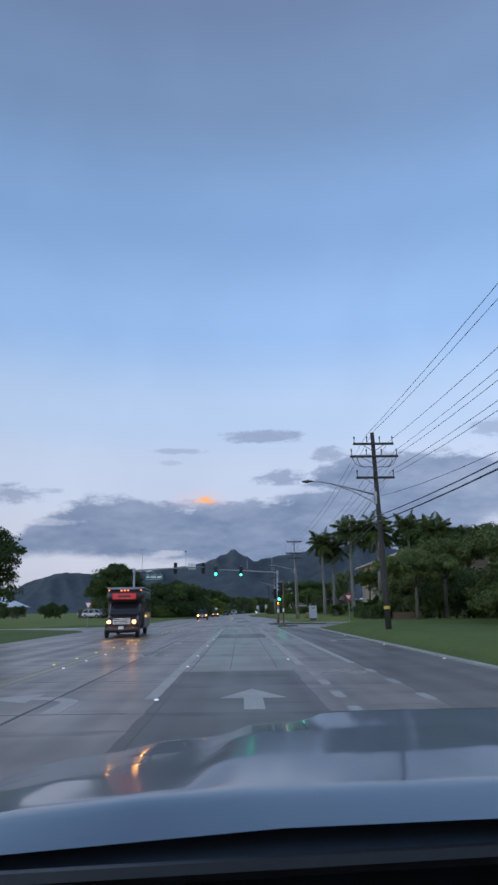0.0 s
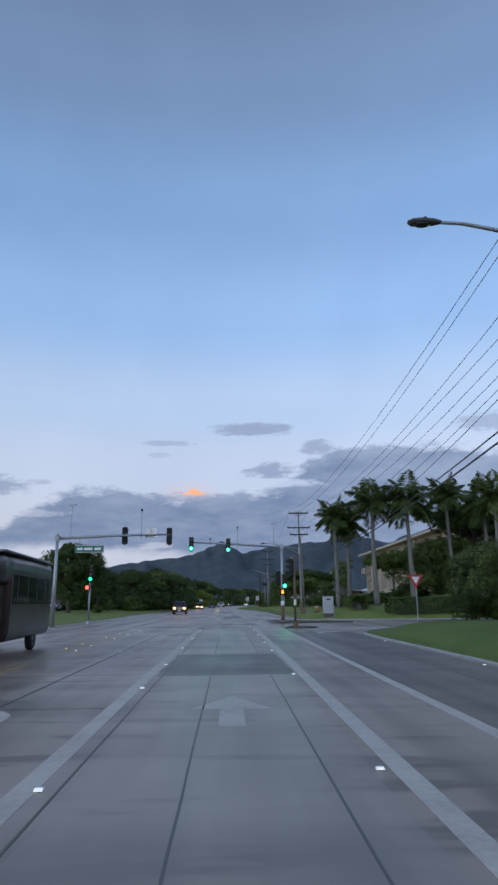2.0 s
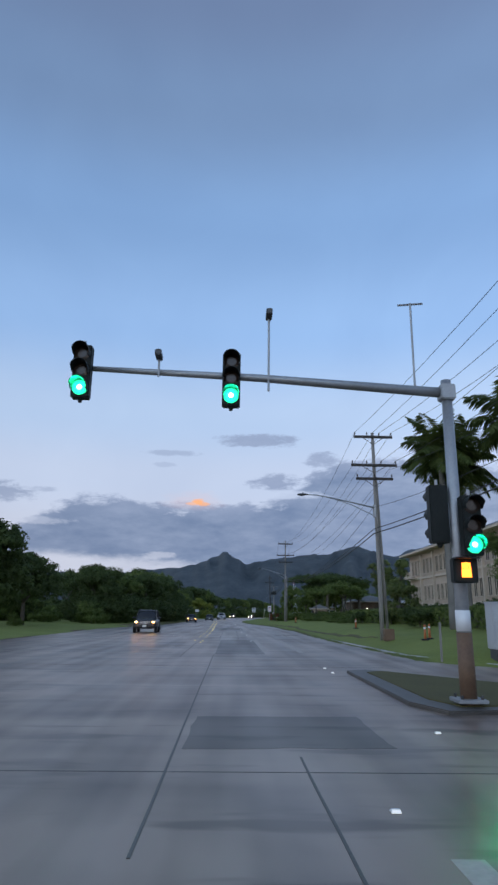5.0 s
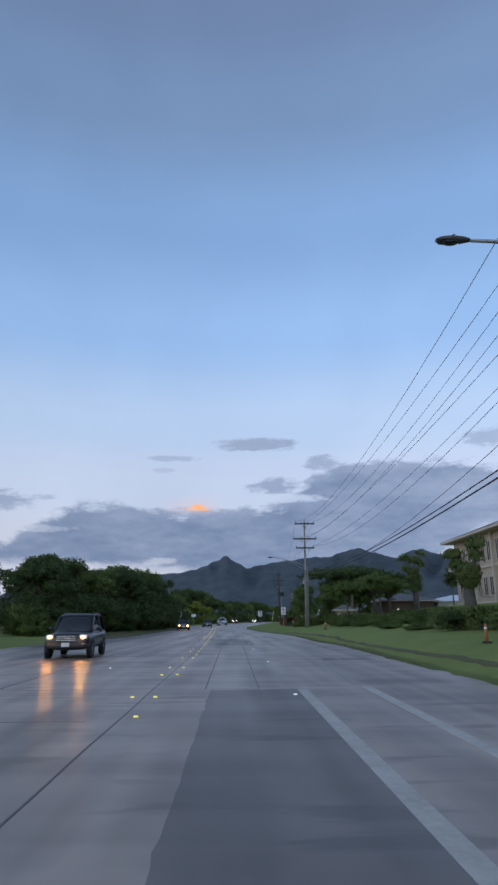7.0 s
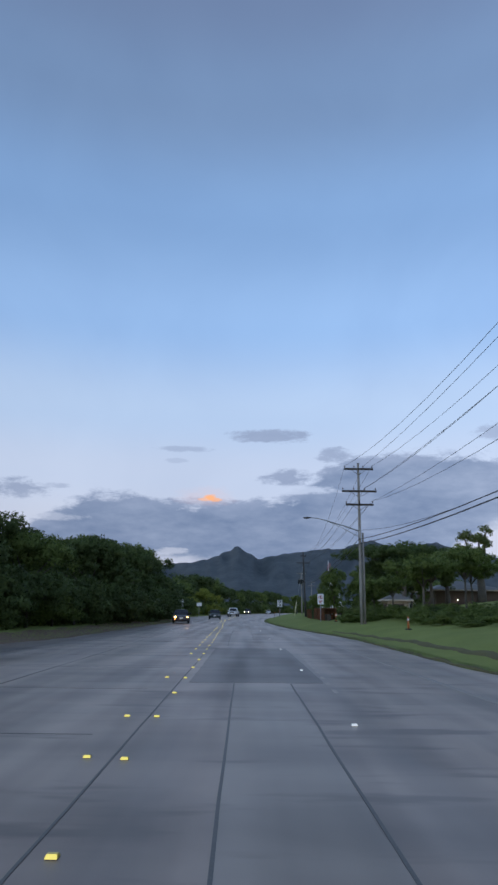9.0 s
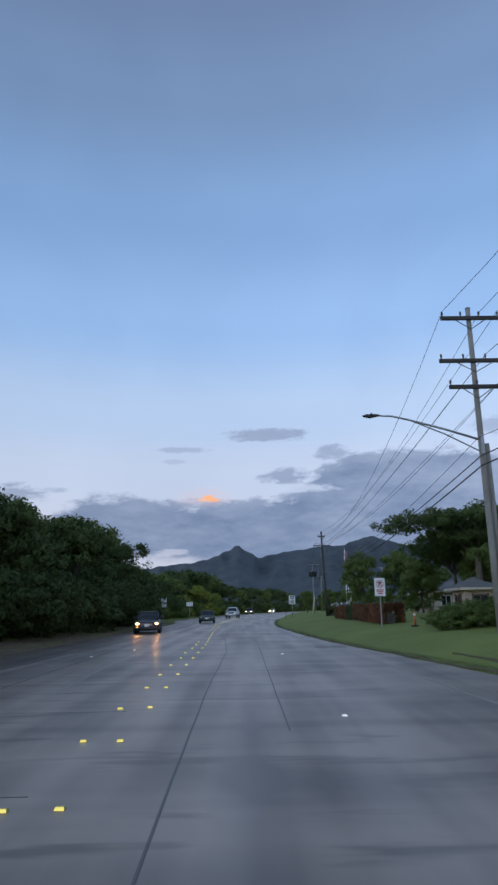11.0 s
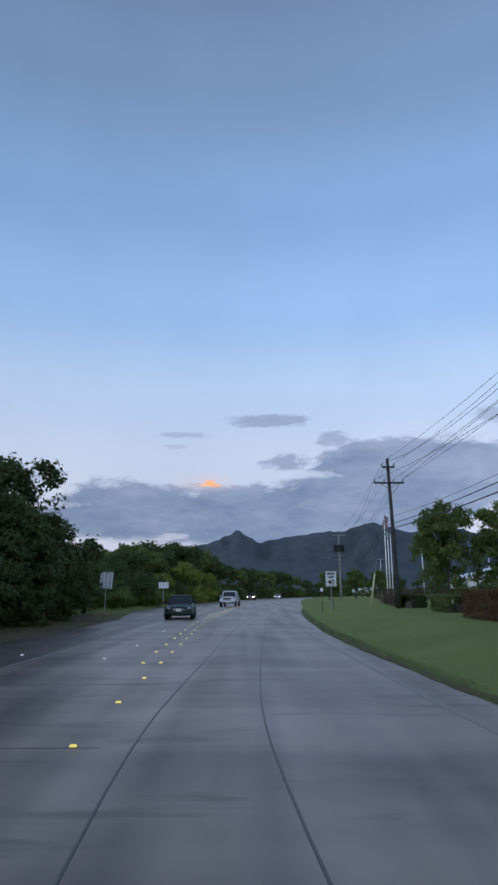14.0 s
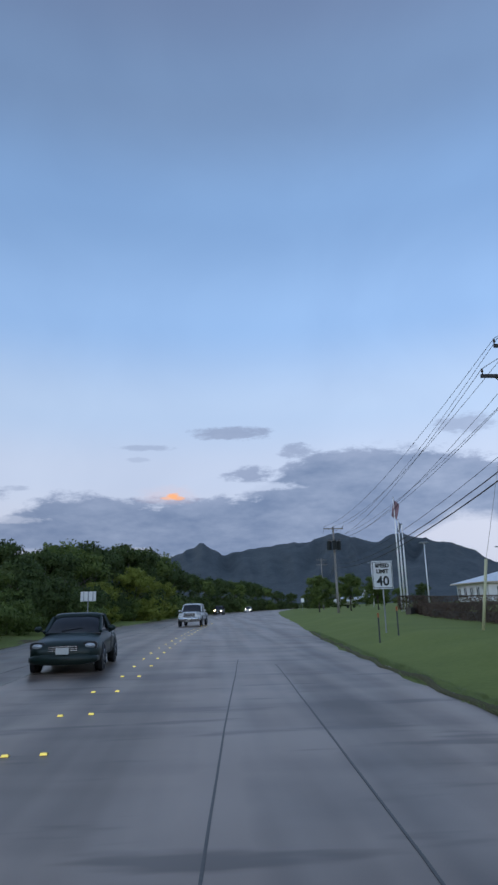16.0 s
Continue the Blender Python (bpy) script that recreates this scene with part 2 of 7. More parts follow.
YELLOW_PAINT = material("worn_yellow_road_paint", (0.19, 0.15, 0.07), (0.34, 0.26, 0.10), 0.45, 1.2, 10.0, 0.1)
# emission imitates headlight glint on white marker faces; no lamp lights them
WHITE_FACE_GLOW = glowing("white_marker_face_glow", (1.0, 0.95, 0.85), 0.32)
MARKER_WHITE = material("white_ceramic_marker", (0.7, 0.7, 0.7), (0.85, 0.85, 0.85), 0.3, 4.0, 40.0, 0.0)
MARKER_YELLOW = material("yellow_ceramic_marker", (0.50, 0.36, 0.04), (0.66, 0.50, 0.09), 0.35, 4.0, 40.0, 0.0)
GHOST_PAINT = material("nearly_worn_off_road_paint", (0.13, 0.108, 0.086), (0.30, 0.26, 0.215), 0.45, 1.3, 9.0, 0.1)
# emission imitates the same headlight glint in yellow
YELLOW_FACE_GLOW = glowing("yellow_marker_face_glow", (1.0, 0.78, 0.16), 0.55)
KERB = material("damp_kerb_concrete", (0.24, 0.235, 0.22), (0.42, 0.41, 0.38), 0.6, 1.2, 25.0, 0.2)
GRASS_GROUND = material("rough_lawn", (0.130, 0.156, 0.036), (0.220, 0.248, 0.070), 0.9, 0.30, 7.0, 0.5, specular=0.12, space="Object")
LITTER = material("brown_leaf_litter", (0.085, 0.056, 0.038), (0.165, 0.112, 0.078), 0.85, 0.9, 16.0, 0.4, specular=0.12)
SOIL = material("wet_brown_earth", (0.075, 0.067, 0.028), (0.135, 0.120, 0.054), 0.8, 0.8, 12.0, 0.4, specular=0.12)
DARKER_LAWN = material("darker_lawn", (0.080, 0.112, 0.028), (0.150, 0.186, 0.052), 0.9, 0.30, 7.0, 0.5, specular=0.12)
BLADES = leaves("grass_blades", (0.130, 0.156, 0.036), (0.220, 0.248, 0.070), 0.5)
LEAF_DARK = leaves("dark_monkeypod_leaves", (0.035, 0.055, 0.018), (0.116, 0.156, 0.050), 0.5)
LEAF_MID = leaves("broad_green_leaves", (0.064, 0.096, 0.024), (0.185, 0.235, 0.064), 0.5)
LEAF_OLIVE = leaves("olive_garden_leaves", (0.072, 0.096, 0.030), (0.200, 0.236, 0.078), 0.5)
LEAF_LIGHT = leaves("yellow_green_leaves", (0.135, 0.165, 0.026), (0.310, 0.340, 0.070), 0.5)
LEAF_PALM = leaves("palm_fronds", (0.042, 0.066, 0.020), (0.128, 0.158, 0.046), 0.6)
LEAF_RED = leaves("red_hedge_leaves", (0.095, 0.070, 0.032), (0.320, 0.118, 0.058), 0.5)
LEAF_BROWN = leaves("dry_brown_hedge_leaves", (0.085, 0.060, 0.042), (0.180, 0.125, 0.090), 0.5)
BARK = material("grey_brown_bark", (0.060, 0.050, 0.040), (0.150, 0.130, 0.105), 0.85, 1.5, 14.0, 0.6)
PALM_BARK = material("grey_palm_trunk", (0.10, 0.095, 0.085), (0.24, 0.225, 0.20), 0.8, 1.0, 18.0, 0.4)
WOOD_GREY = material("weathered_grey_pole_wood", (0.16, 0.145, 0.13), (0.30, 0.28, 0.25), 0.8, 1.2, 22.0, 0.4)
WOOD_DARK = material("creosoted_pole_wood", (0.022, 0.019, 0.017), (0.060, 0.052, 0.045), 0.75, 1.2, 22.0, 0.4)
GALVANISED = material("galvanised_steel", (0.26, 0.27, 0.28), (0.42, 0.43, 0.44), 0.5, 2.0, 30.0, 0.05, 0.6)
STEEL_DARK = material("dull_dark_steel", (0.05, 0.05, 0.052), (0.10, 0.10, 0.102), 0.5, 2.0, 30.0, 0.05, 0.3)
RUST = material("rusty_brown_pole_paint", (0.10, 0.055, 0.030), (0.20, 0.12, 0.070), 0.65, 1.5, 20.0, 0.2)
CABLE = material("black_cable_sheath", (0.012, 0.012, 0.013), (0.030, 0.030, 0.032), 0.6, 1.0, 20.0, 0.0)
PORCELAIN = material("brown_porcelain", (0.030, 0.022, 0.018), (0.065, 0.048, 0.038), 0.3, 5.0, 40.0, 0.0)
SIGNAL_BLACK = material("dark_signal_housing", (0.010, 0.013, 0.012), (0.024, 0.028, 0.026), 0.6, 3.0, 30.0, 0.05, specular=0.2)
GREEN_CORE = glowing("green_signal_bulb", (0.010, 1.0, 0.46), 300.0)
GREEN_NEAR = glowing("bright_green_signal_bulb", (0.004, 1.0, 0.44), 480.0)
GREEN_ON = glowing("green_signal_light", (0.02, 1.0, 0.46), 1.5)
RED_ON = glowing("red_signal_light", (1.0, 0.05, 0.03), 8.0)
ORANGE_ON = glowing("orange_signal_light", (1.0, 0.22, 0.02), 5.0)
LENS_OFF = material("unlit_signal_lens", (0.03, 0.02, 0.015), (0.06, 0.04, 0.03), 0.2, 6.0, 40.0, 0.0)
SIGN_GREEN = material("green_sign_sheeting", (0.010, 0.13, 0.085), (0.018, 0.17, 0.11), 0.4, 1.5, 12.0, 0.0)
SIGN_WHITE = material("white_sign_sheeting", (0.66, 0.66, 0.66), (0.80, 0.80, 0.79), 0.45, 1.8, 12.0, 0.0)
SIGN_RED = material("red_sign_sheeting", (0.40, 0.03, 0.025), (0.52, 0.045, 0.04), 0.45, 1.8, 12.0, 0.0)
SIGN_BLACK = material("black_sign_ink", (0.012, 0.012, 0.012), (0.025, 0.025, 0.025), 0.5, 2.0, 20.0, 0.0)
ALUMINIUM = material("bare_aluminium_sheet", (0.60, 0.60, 0.58), (0.78, 0.78, 0.76), 0.5, 1.4, 14.0, 0.0, 0.1)
CABINET_GREY = material("grey_painted_cabinet", (0.34, 0.35, 0.36), (0.48, 0.49, 0.50), 0.5, 1.4, 20.0, 0.05)
ORANGE_PLASTIC = material("orange_plastic", (0.40, 0.12, 0.04), (0.56, 0.18, 0.06), 0.5, 3.0, 20.0, 0.0)
WALL_PINK = material("pale_pink_stucco", (0.36, 0.285, 0.220), (0.48, 0.385, 0.30), 0.85, 0.5, 16.0, 0.2)
WALL_TRIM = material("cream_painted_trim", (0.42, 0.35, 0.27), (0.56, 0.47, 0.37), 0.7, 0.8, 16.0, 0.1)
WALL_BROWN = material("brown_board_wall", (0.085, 0.055, 0.040), (0.16, 0.11, 0.080), 0.8, 1.0, 12.0, 0.2)
WALL_WHITE = material("white_painted_wall", (0.58, 0.58, 0.57), (0.76, 0.76, 0.74), 0.7, 0.7, 14.0, 0.1)
ROOF_GREY = material("grey_roof_shingle", (0.085, 0.082, 0.076), (0.165, 0.16, 0.15), 0.75, 0.8, 9.0, 0.4)
ROOF_PALE = material("pale_metal_roof", (0.48, 0.50, 0.52), (0.64, 0.66, 0.68), 0.4, 0.6, 8.0, 0.1)
WINDOW = glass("dark_window_glass", (0.02, 0.025, 0.03))
CAR_GLASS = glass("tinted_car_glass", (0.010, 0.012, 0.014))
RUBBER = material("black_tyre_rubber", (0.010, 0.010, 0.010), (0.024, 0.024, 0.024), 0.8, 3.0, 30.0, 0.1)
RIM = material("grey_alloy_rim", (0.22, 0.22, 0.23), (0.34, 0.34, 0.35), 0.35, 5.0, 30.0, 0.0, 0.8)
CHROME = material("dull_chrome", (0.40, 0.41, 0.42), (0.55, 0.56, 0.57), 0.25, 4.0, 30.0, 0.0, 0.9)
PLASTIC = material("black_car_plastic", (0.012, 0.012, 0.012), (0.026, 0.026, 0.026), 0.5, 3.0, 40.0, 0.05)
HEADLIGHT_ON = glowing("lit_headlight", (1.0, 0.46, 0.13), 5.0)
HEADLIGHT_CORE = glowing("headlight_bulb", (1.0, 0.42, 0.10), 850.0)
HEADLIGHT_WHITE = glowing("lit_white_headlight", (1.0, 0.72, 0.42), 30.0)
HEADLIGHT_OFF = material("clear_headlight", (0.45, 0.46, 0.47), (0.60, 0.61, 0.62), 0.12, 4.0, 30.0, 0.0, 0.2)
AMBER = glowing("amber_clearance_light", (1.0, 0.20, 0.06), 4.0)
GUARD = material("pale_yellow_guard", (0.50, 0.46, 0.26), (0.62, 0.58, 0.36), 0.6, 2.0, 20.0, 0.0)
PLATE = material("pale_number_plate", (0.60, 0.60, 0.55), (0.72, 0.72, 0.68), 0.5, 6.0, 30.0, 0.0)
BUS_RED = material("dark_maroon_bus_paint", (0.016, 0.007, 0.007), (0.032, 0.012, 0.011), 0.4, 1.0, 10.0, 0.0, coat=0.25)
BUS_SIGN = glowing("red_destination_sign", (0.36, 0.016, 0.020), 0.55)
SUV_PAINT = material("black_car_paint", (0.009, 0.008, 0.008), (0.017, 0.016, 0.015), 0.35, 1.0, 10.0, 0.0, coat=0.25)
SEDAN_PAINT = material("charcoal_car_paint", (0.015, 0.014, 0.014), (0.024, 0.023, 0.023), 0.4, 1.0, 10.0, 0.0, coat=0.15, specular=0.3)
GREEN_PAINT = material("dark_green_car_paint", (0.008, 0.018, 0.013), (0.014, 0.026, 0.020), 0.4, 1.0, 10.0, 0.0, coat=0.1, specular=0.3)
WHITE_PAINT = material("white_car_paint", (0.52, 0.52, 0.52), (0.64, 0.64, 0.63), 0.3, 1.0, 10.0, 0.0, coat=0.6)
BONNET_PAINT = material("silver_blue_car_paint", (0.105, 0.135, 0.168), (0.125, 0.155, 0.190), 0.40, 1.0, 60.0, 0.0, 0.55, 0.04, coat=0.85, specular=0.4)
DASH = material("black_dashboard_vinyl", (0.003, 0.003, 0.004), (0.007, 0.007, 0.008), 0.85, 3.0, 80.0, 0.2, specular=0.03)
FLAG_CLOTH = material("faded_flag_cloth", (0.14, 0.07, 0.09), (0.32, 0.20, 0.22), 0.8, 2.5, 20.0, 0.1)
# blue-grey distance haze is mixed into the forest's own colour
HAZED_HILL = material("forested_mountain_with_haze", (0.044, 0.055, 0.062), (0.100, 0.113, 0.119), 0.9, 0.010, 0.07, 0.0, specular=0.1)


# ---------------------------------------------------------------- mesh building
class Mesh:
    """Vertices and faces of one part, gathered from simple solids."""

    def __init__(self):
        self.v, self.f = [], []

    def add(self, verts, faces):
        n = len(self.v)
        self.v += [tuple(p) for p in verts]
        self.f += [tuple(i + n for i in face) for face in faces]
        return self

    def box(self, centre, size, turn=None):
        x, y, z = (s / 2 for s in size)
        pts = [Vector(p) for p in ((-x, -y, -z), (x, -y, -z), (x, y, -z), (-x, y, -z), (-x, -y, z), (x, -y, z), (x, y, z), (-x, y, z))]
        if turn is not None:
            pts = [turn @ p for p in pts]
        return self.add([p + Vector(centre) for p in pts], [(0, 3, 2, 1), (4, 5, 6, 7), (0, 1, 5, 4), (1, 2, 6, 5), (2, 3, 7, 6), (3, 0, 4, 7)])

    def rings(self, rings, caps=True, closed=False):
        k, n = len(rings[0]), len(rings)
        faces = []
        for a in range(n - 1 + closed):
            b = (a + 1) % n
            faces += [(a * k + i, a * k + (i + 1) % k, b * k + (i + 1) % k, b * k + i) for i in range(k)]
        if caps and not closed:
            faces += [tuple(reversed(range(k))), tuple(range((n - 1) * k, n * k))]
        return self.add([p for ring in rings for p in ring], faces)

    def tube(self, points, radii, sides=8, caps=True):
        points = [Vector(p) for p in points]
        if not isinstance(radii, (list, tuple)):
            radii = [radii] * len(points)
        rings = []
        for i, p in enumerate(points):
            d = (points[min(i + 1, len(points) - 1)] - points[max(i - 1, 0)]).normalized()
            a = d.cross(Vector((0, 0, 1)) if abs(d.z) < 0.9 else Vector((0, 1, 0))).normalized()
            b = d.cross(a)
            rings.append([p + radii[i] * (math.cos(t) * a + math.sin(t) * b) for t in (2 * math.pi * j / sides for j in range(sides))])
        return self.rings(rings, caps)

    def prism(self, outline, low, high):
        """An outline in x and y, from height low to high."""
        k = len(outline)
        pts = [(x, y, low) for x, y in outline] + [(x, y, high) for x, y in outline]
        return self.add(pts, [tuple(reversed(range(k))), tuple(range(k, 2 * k))] + [(i, (i + 1) % k, k + (i + 1) % k, k + i) for i in range(k)])

    def plate(self, outline, y0, y1):
        """An outline in x and z, standing, from y0 to y1."""
        k = len(outline)
        pts = [(x, y0, z) for x, z in outline] + [(x, y1, z) for x, z in outline]
        return self.add(pts, [tuple(range(k)), tuple(reversed(range(k, 2 * k)))] + [(i, k + i, k + (i + 1) % k, (i + 1) % k) for i in range(k)])

    def ball(self, centre, size, rows=6, cols=10):
        cx, cy, cz = centre
        rings = [[(cx + size[0] * math.sin(a) * math.cos(b), cy + size[1] * math.sin(a) * math.sin(b), cz + size[2] * math.cos(a))
                  for b in (2 * math.pi * j / cols for j in range(cols))] for a in (math.pi * (i + 0.02) / (rows - 1 + 0.04) for i in range(rows))]
        return self.rings(rings[::-1])


def part(name, mesh, mat, parent=None, label="", bevel=0.0, smooth=False):
    """Links a Mesh as one object, under a thing or a part of it."""
    data = bpy.data.meshes.new(name)
    data.from_pydata(mesh.v, [], mesh.f)
    if bevel:
        bm = bmesh.new()
        bm.from_mesh(data)
        bmesh.ops.bevel(bm, geom=bm.edges[:] + bm.verts[:], offset=bevel, segments=2, affect="EDGES", clamp_overlap=True)
        bm.to_mesh(data)
        bm.free()
    data.materials.append(mat)
    if smooth:
        data.polygons.foreach_set("use_smooth", [True] * len(data.polygons))
    data.update()
    ob = new(name, data)
    ob.parent = parent
    return tagged(ob, label)


def thing(name, label, category, place=(0, 0, 0), turn=0.0, group="", kind=""):
    ob = new(name)
    ob.matrix_basis = pose(*place, 0, 0, turn)
    return tagged(ob, label, category, group, kind)


def curve_at(table):
    """A smooth curve through pairs of distance and value."""
    ys, vs = np.array(table, float).T

    def value(y):
        y = min(max(y, ys[0]), ys[-1])
        i = int(min(np.searchsorted(ys, y, "right") - 1, len(ys) - 2))
        h, t = ys[i + 1] - ys[i], (y - ys[i]) / (ys[i + 1] - ys[i])
        s = [(vs[j + 1] - vs[j]) / (ys[j + 1] - ys[j]) for j in range(max(i - 1, 0), min(i + 2, len(ys) - 1))]
        here = s[1] if i > 0 else s[0]
        before, after = s[0] if i > 0 else here, s[-1] if i < len(ys) - 2 else here
        m0 = 0.0 if before * here <= 0 else 2 * before * here / (before + here)
        m1 = 0.0 if after * here <= 0 else 2 * after * here / (after + here)
        return (2 * t**3 - 3 * t**2 + 1) * vs[i] + (t**3 - 2 * t**2 + t) * h * m0 + (3 * t**2 - 2 * t**3) * vs[i + 1] + (t**3 - t**2) * h * m1

    return value
PORCH_GLOW = glowing("lit_porch_globe", (1.0, 0.93, 0.8), 6.0)
# ---------------------------------------------------------------- the road and the ground
centre_x = curve_at([(-90, -1.85), (130, -1.85), (160, -2.1), (178, -2.5), (205, -3.2), (216, -3.0), (233, -2.5), (260, -1.0), (318, 3.0), (370, 10), (450, 26), (600, 66)])
left_x = curve_at([(-90, -11.6), (33, -12.2), (52, -12.6), (85, -12.2), (125, -12.4), (134, -11.6), (139, -10.3), (150, -9.0), (170, -8.8), (195, -8.3), (212, -8.2), (225, -9.6), (236, -10.2), (257, -9), (318, -5), (370, 2), (450, 18), (600, 57)])
right_x = curve_at([(-90, 6.4), (55, 6.3), (85, 6.5), (107, 5.9), (125, 6.1), (131, 5.6), (146, 5.5), (158, 4.4), (168, 3.3), (180, 2.65), (195, 2.25), (207, 2.6), (224, 3.6), (252, 6.1), (300, 10), (370, 17.6), (450, 34), (600, 75)])


def beyond_road(x, y):
    """Metres outside the paved area; below zero on it."""
    d = max(left_x(y) - x, x - right_x(y))
    if x < 0:
        s = abs(y - 63.5) - (4.5 + 5.0 * math.exp(-max(left_x(y) - x, 0) / 2.5))
    else:
        s = abs(y - 70.0) - (8.5 + 6.5 * math.exp(-max(x - right_x(y), 0) / 3.0))
    if abs(x) < 240:
        d = min(d, s)
    if y > 84 and abs(d) < 4:
        d += 0.30 * noise.noise((x * 0.5, y * 0.45, 7.0)) + 0.16 * noise.noise((x * 1.3, y * 1.1, 2.0))
    return d


def rise(t, a, b):
    t = min(max((t - a) / (b - a), 0.0), 1.0)
    return t * t * (3 - 2 * t)


def ground_z(x, y):
    d = beyond_road(x, y)
    if d > 40:
        z = 0.0
    z = -0.14 + 0.22 * rise(d, -0.5, 0.7)
    if x > 0:
        z += 0.40 * rise(d, 0.15, 1.1) * (1 - rise(y, 46, 58)) + 0.36 * rise(d, 0.6, 3.5) * rise(y, 30, 60) + 0.10 * rise(d, 0.9, 4.0) + 0.5 * rise(d, 3, 9) * rise(y, 70, 95) * (1 - rise(y, 165, 195)) + 2.2 * rise(d, 9, 28) * rise(y, 60, 100) * (1 - rise(y, 185, 225))
        z += 0.9 * rise(d, 12, 30) * rise(y, 215, 260) * (1 - rise(d, 60, 120))
    else:
        z += 0.12 * rise(d, 0.6, 4) + 0.25 * rise(d, 5, 15)
    if d > 0.5:
        z += 0.05 * noise.noise((x * 0.25, y * 0.25, 0)) * rise(d, 0.5, 3)
    return z


def lay_ground():
    xs = [-4500, -1500, -500, -220, -120, -80, -60, -45, -36, -30, -26, -23] + [-21 + 0.5 * i for i in range(85)] + [23, 25, 28, 31, 35, 40, 46, 55, 65, 80, 110, 160, 300, 700, 1800, 4500]
    ys = [-4500, -1500, -500, -200, -120, -90, -70, -50, -35, -25, -16, -8] + [-2 + 0.8 * i for i in range(360)] + [288, 291, 295, 300, 306, 313, 320, 330, 340, 352, 365, 380, 400, 425, 450, 480, 520, 560, 600, 650, 720, 900, 1300, 2200, 4500]
    m = Mesh()
    m.v = [(x, y, ground_z(x, y) if -100 < y < 620 and -130 < x < 170 else (0.45 if x < 0 else 0.4)) for y in ys for x in xs]
    k = len(xs)
    m.f = [(j * k + i, j * k + i + 1, (j + 1) * k + i + 1, (j + 1) * k + i) for j in range(len(ys) - 1) for i in range(k - 1)]
    ob = part("ground", m, GRASS_GROUND, smooth=True)
    ob.data.materials.append(LITTER)
    ob.data.materials.append(DARKER_LAWN)
    for face in ob.data.polygons:
        x, y, _ = face.center
        if abs(x) < 40 and -20 < y < 260:
            d = beyond_road(x, y) + 0.9 * noise.noise((x * 0.6, y * 0.25, 1.0))
            if (x < 0 and 139 < y < 222 and d < 3.4) or (x < 0 and y > 90 and d < 0.35):
                face.material_index = 1
        # lawn before about y 70 takes the darker green, along an uneven border
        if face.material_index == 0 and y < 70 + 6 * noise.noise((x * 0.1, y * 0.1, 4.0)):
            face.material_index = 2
    return tagged(ob, "rough green lawn and verge along the road", "ground", kind="structure")


lay_ground()


def lay_road():
    m = Mesh()
    ys = list(np.arange(-88, 300, 2.0)) + list(np.arange(300, 596, 6.0))
    for y in ys:
        l, r = left_x(y) - 0.6, right_x(y) + 0.6
        m.v += [(l + (r - l) * i / 8, y, 0.0) for i in range(9)]
    m.f = [(j * 9 + i, j * 9 + i + 1, (j + 1) * 9 + i + 1, (j + 1) * 9 + i) for j in range(len(ys) - 1) for i in range(8)]
    tagged(part("road", m, CONCRETE), "wet grey concrete highway with worn tyre tracks", "road", kind="structure")
    m = Mesh()
    m.add([(5.2, 56, -0.003), (260, 60, -0.003), (260, 80, -0.003), (5.2, 85, -0.003)], [(0, 1, 2, 3)])
    tagged(part("side_road", m, CONCRETE), "wet concrete side street joining the highway", "road", kind="structure")
    m = Mesh()
    m.add([(-260, 58, -0.003), (-11, 52, -0.003), (-11, 75, -0.003), (-260, 69, -0.003)], [(0, 1, 2, 3)])
    tagged(part("side_road", m, CONCRETE), "wet concrete side street on the trees' side", "road", kind="structure")


lay_road()


LAYER = [0]


def marking(name, label, mesh, mat):
    LAYER[0] += 1
    mesh.v = [(x, y, z + 0.00005 * LAYER[0]) for x, y, z in mesh.v]
    # close the painted film down to the road along its outline
    count = collections.Counter(tuple(sorted(e)) for f in mesh.f for e in zip(f, f[1:] + f[:1]))
    rim = [e for f in mesh.f for e in zip(f, f[1:] + f[:1]) if count[tuple(sorted(e))] == 1]
    for a, b in rim:
        pa, pb = mesh.v[a], mesh.v[b]
        mesh.add([pa, pb, (pb[0], pb[1], -0.002), (pa[0], pa[1], -0.002)], [(1, 0, 3, 2)])
    return tagged(part(name, mesh, mat), label, "road marking", kind="structure")


def stripe(name, label, mat, x_of, y0, y1, width, dash=0.0, gap=0.0, z=0.0032):
    m = Mesh()
    y = y0
    while y < y1:
        end = min(y + (dash or y1 - y0), y1)
        steps = max(2, int((end - y) / 1.2) + 1)
        ps = [(x_of(v), v) for v in np.linspace(y, end, steps)]
        m.add([(x + s * width / 2, v, z) for x, v in ps for s in (-1, 1)], [(2 * i, 2 * i + 1, 2 * i + 3, 2 * i + 2) for i in range(steps - 1)])
        y = end + (gap or 1e9)
    return marking(name, label, m, mat)


stripe("lane_line", "solid white line beside the left turn lane", PAINT, lambda y: -1.65, 12.1, 62, 0.22)
stripe("lane_line", "solid white line along the cycle lane", PAINT, lambda y: 1.66, 19, 66, 0.22)
stripe("lane_line", "dashed white line along the cycle lane", FADED, lambda y: 1.75, 2, 18, 0.20, 0.9, 1.1)
stripe("lane_line", "solid white line beside the right turn lane", PAINT, lambda y: 3.18, 19.4, 66.5, 0.20)
stripe("lane_line", "dashed white line beside the right turn lane", FADED, lambda y: 3.25, 4, 18.6, 0.18, 0.9, 1.6)
stripe("centre_line", "faded yellow double centre line", YELLOW_PAINT, lambda y: -5.12, -40, 60, 0.12)
stripe("centre_line", "faded yellow double centre line", YELLOW_PAINT, lambda y: -5.45, -40, 60, 0.12)
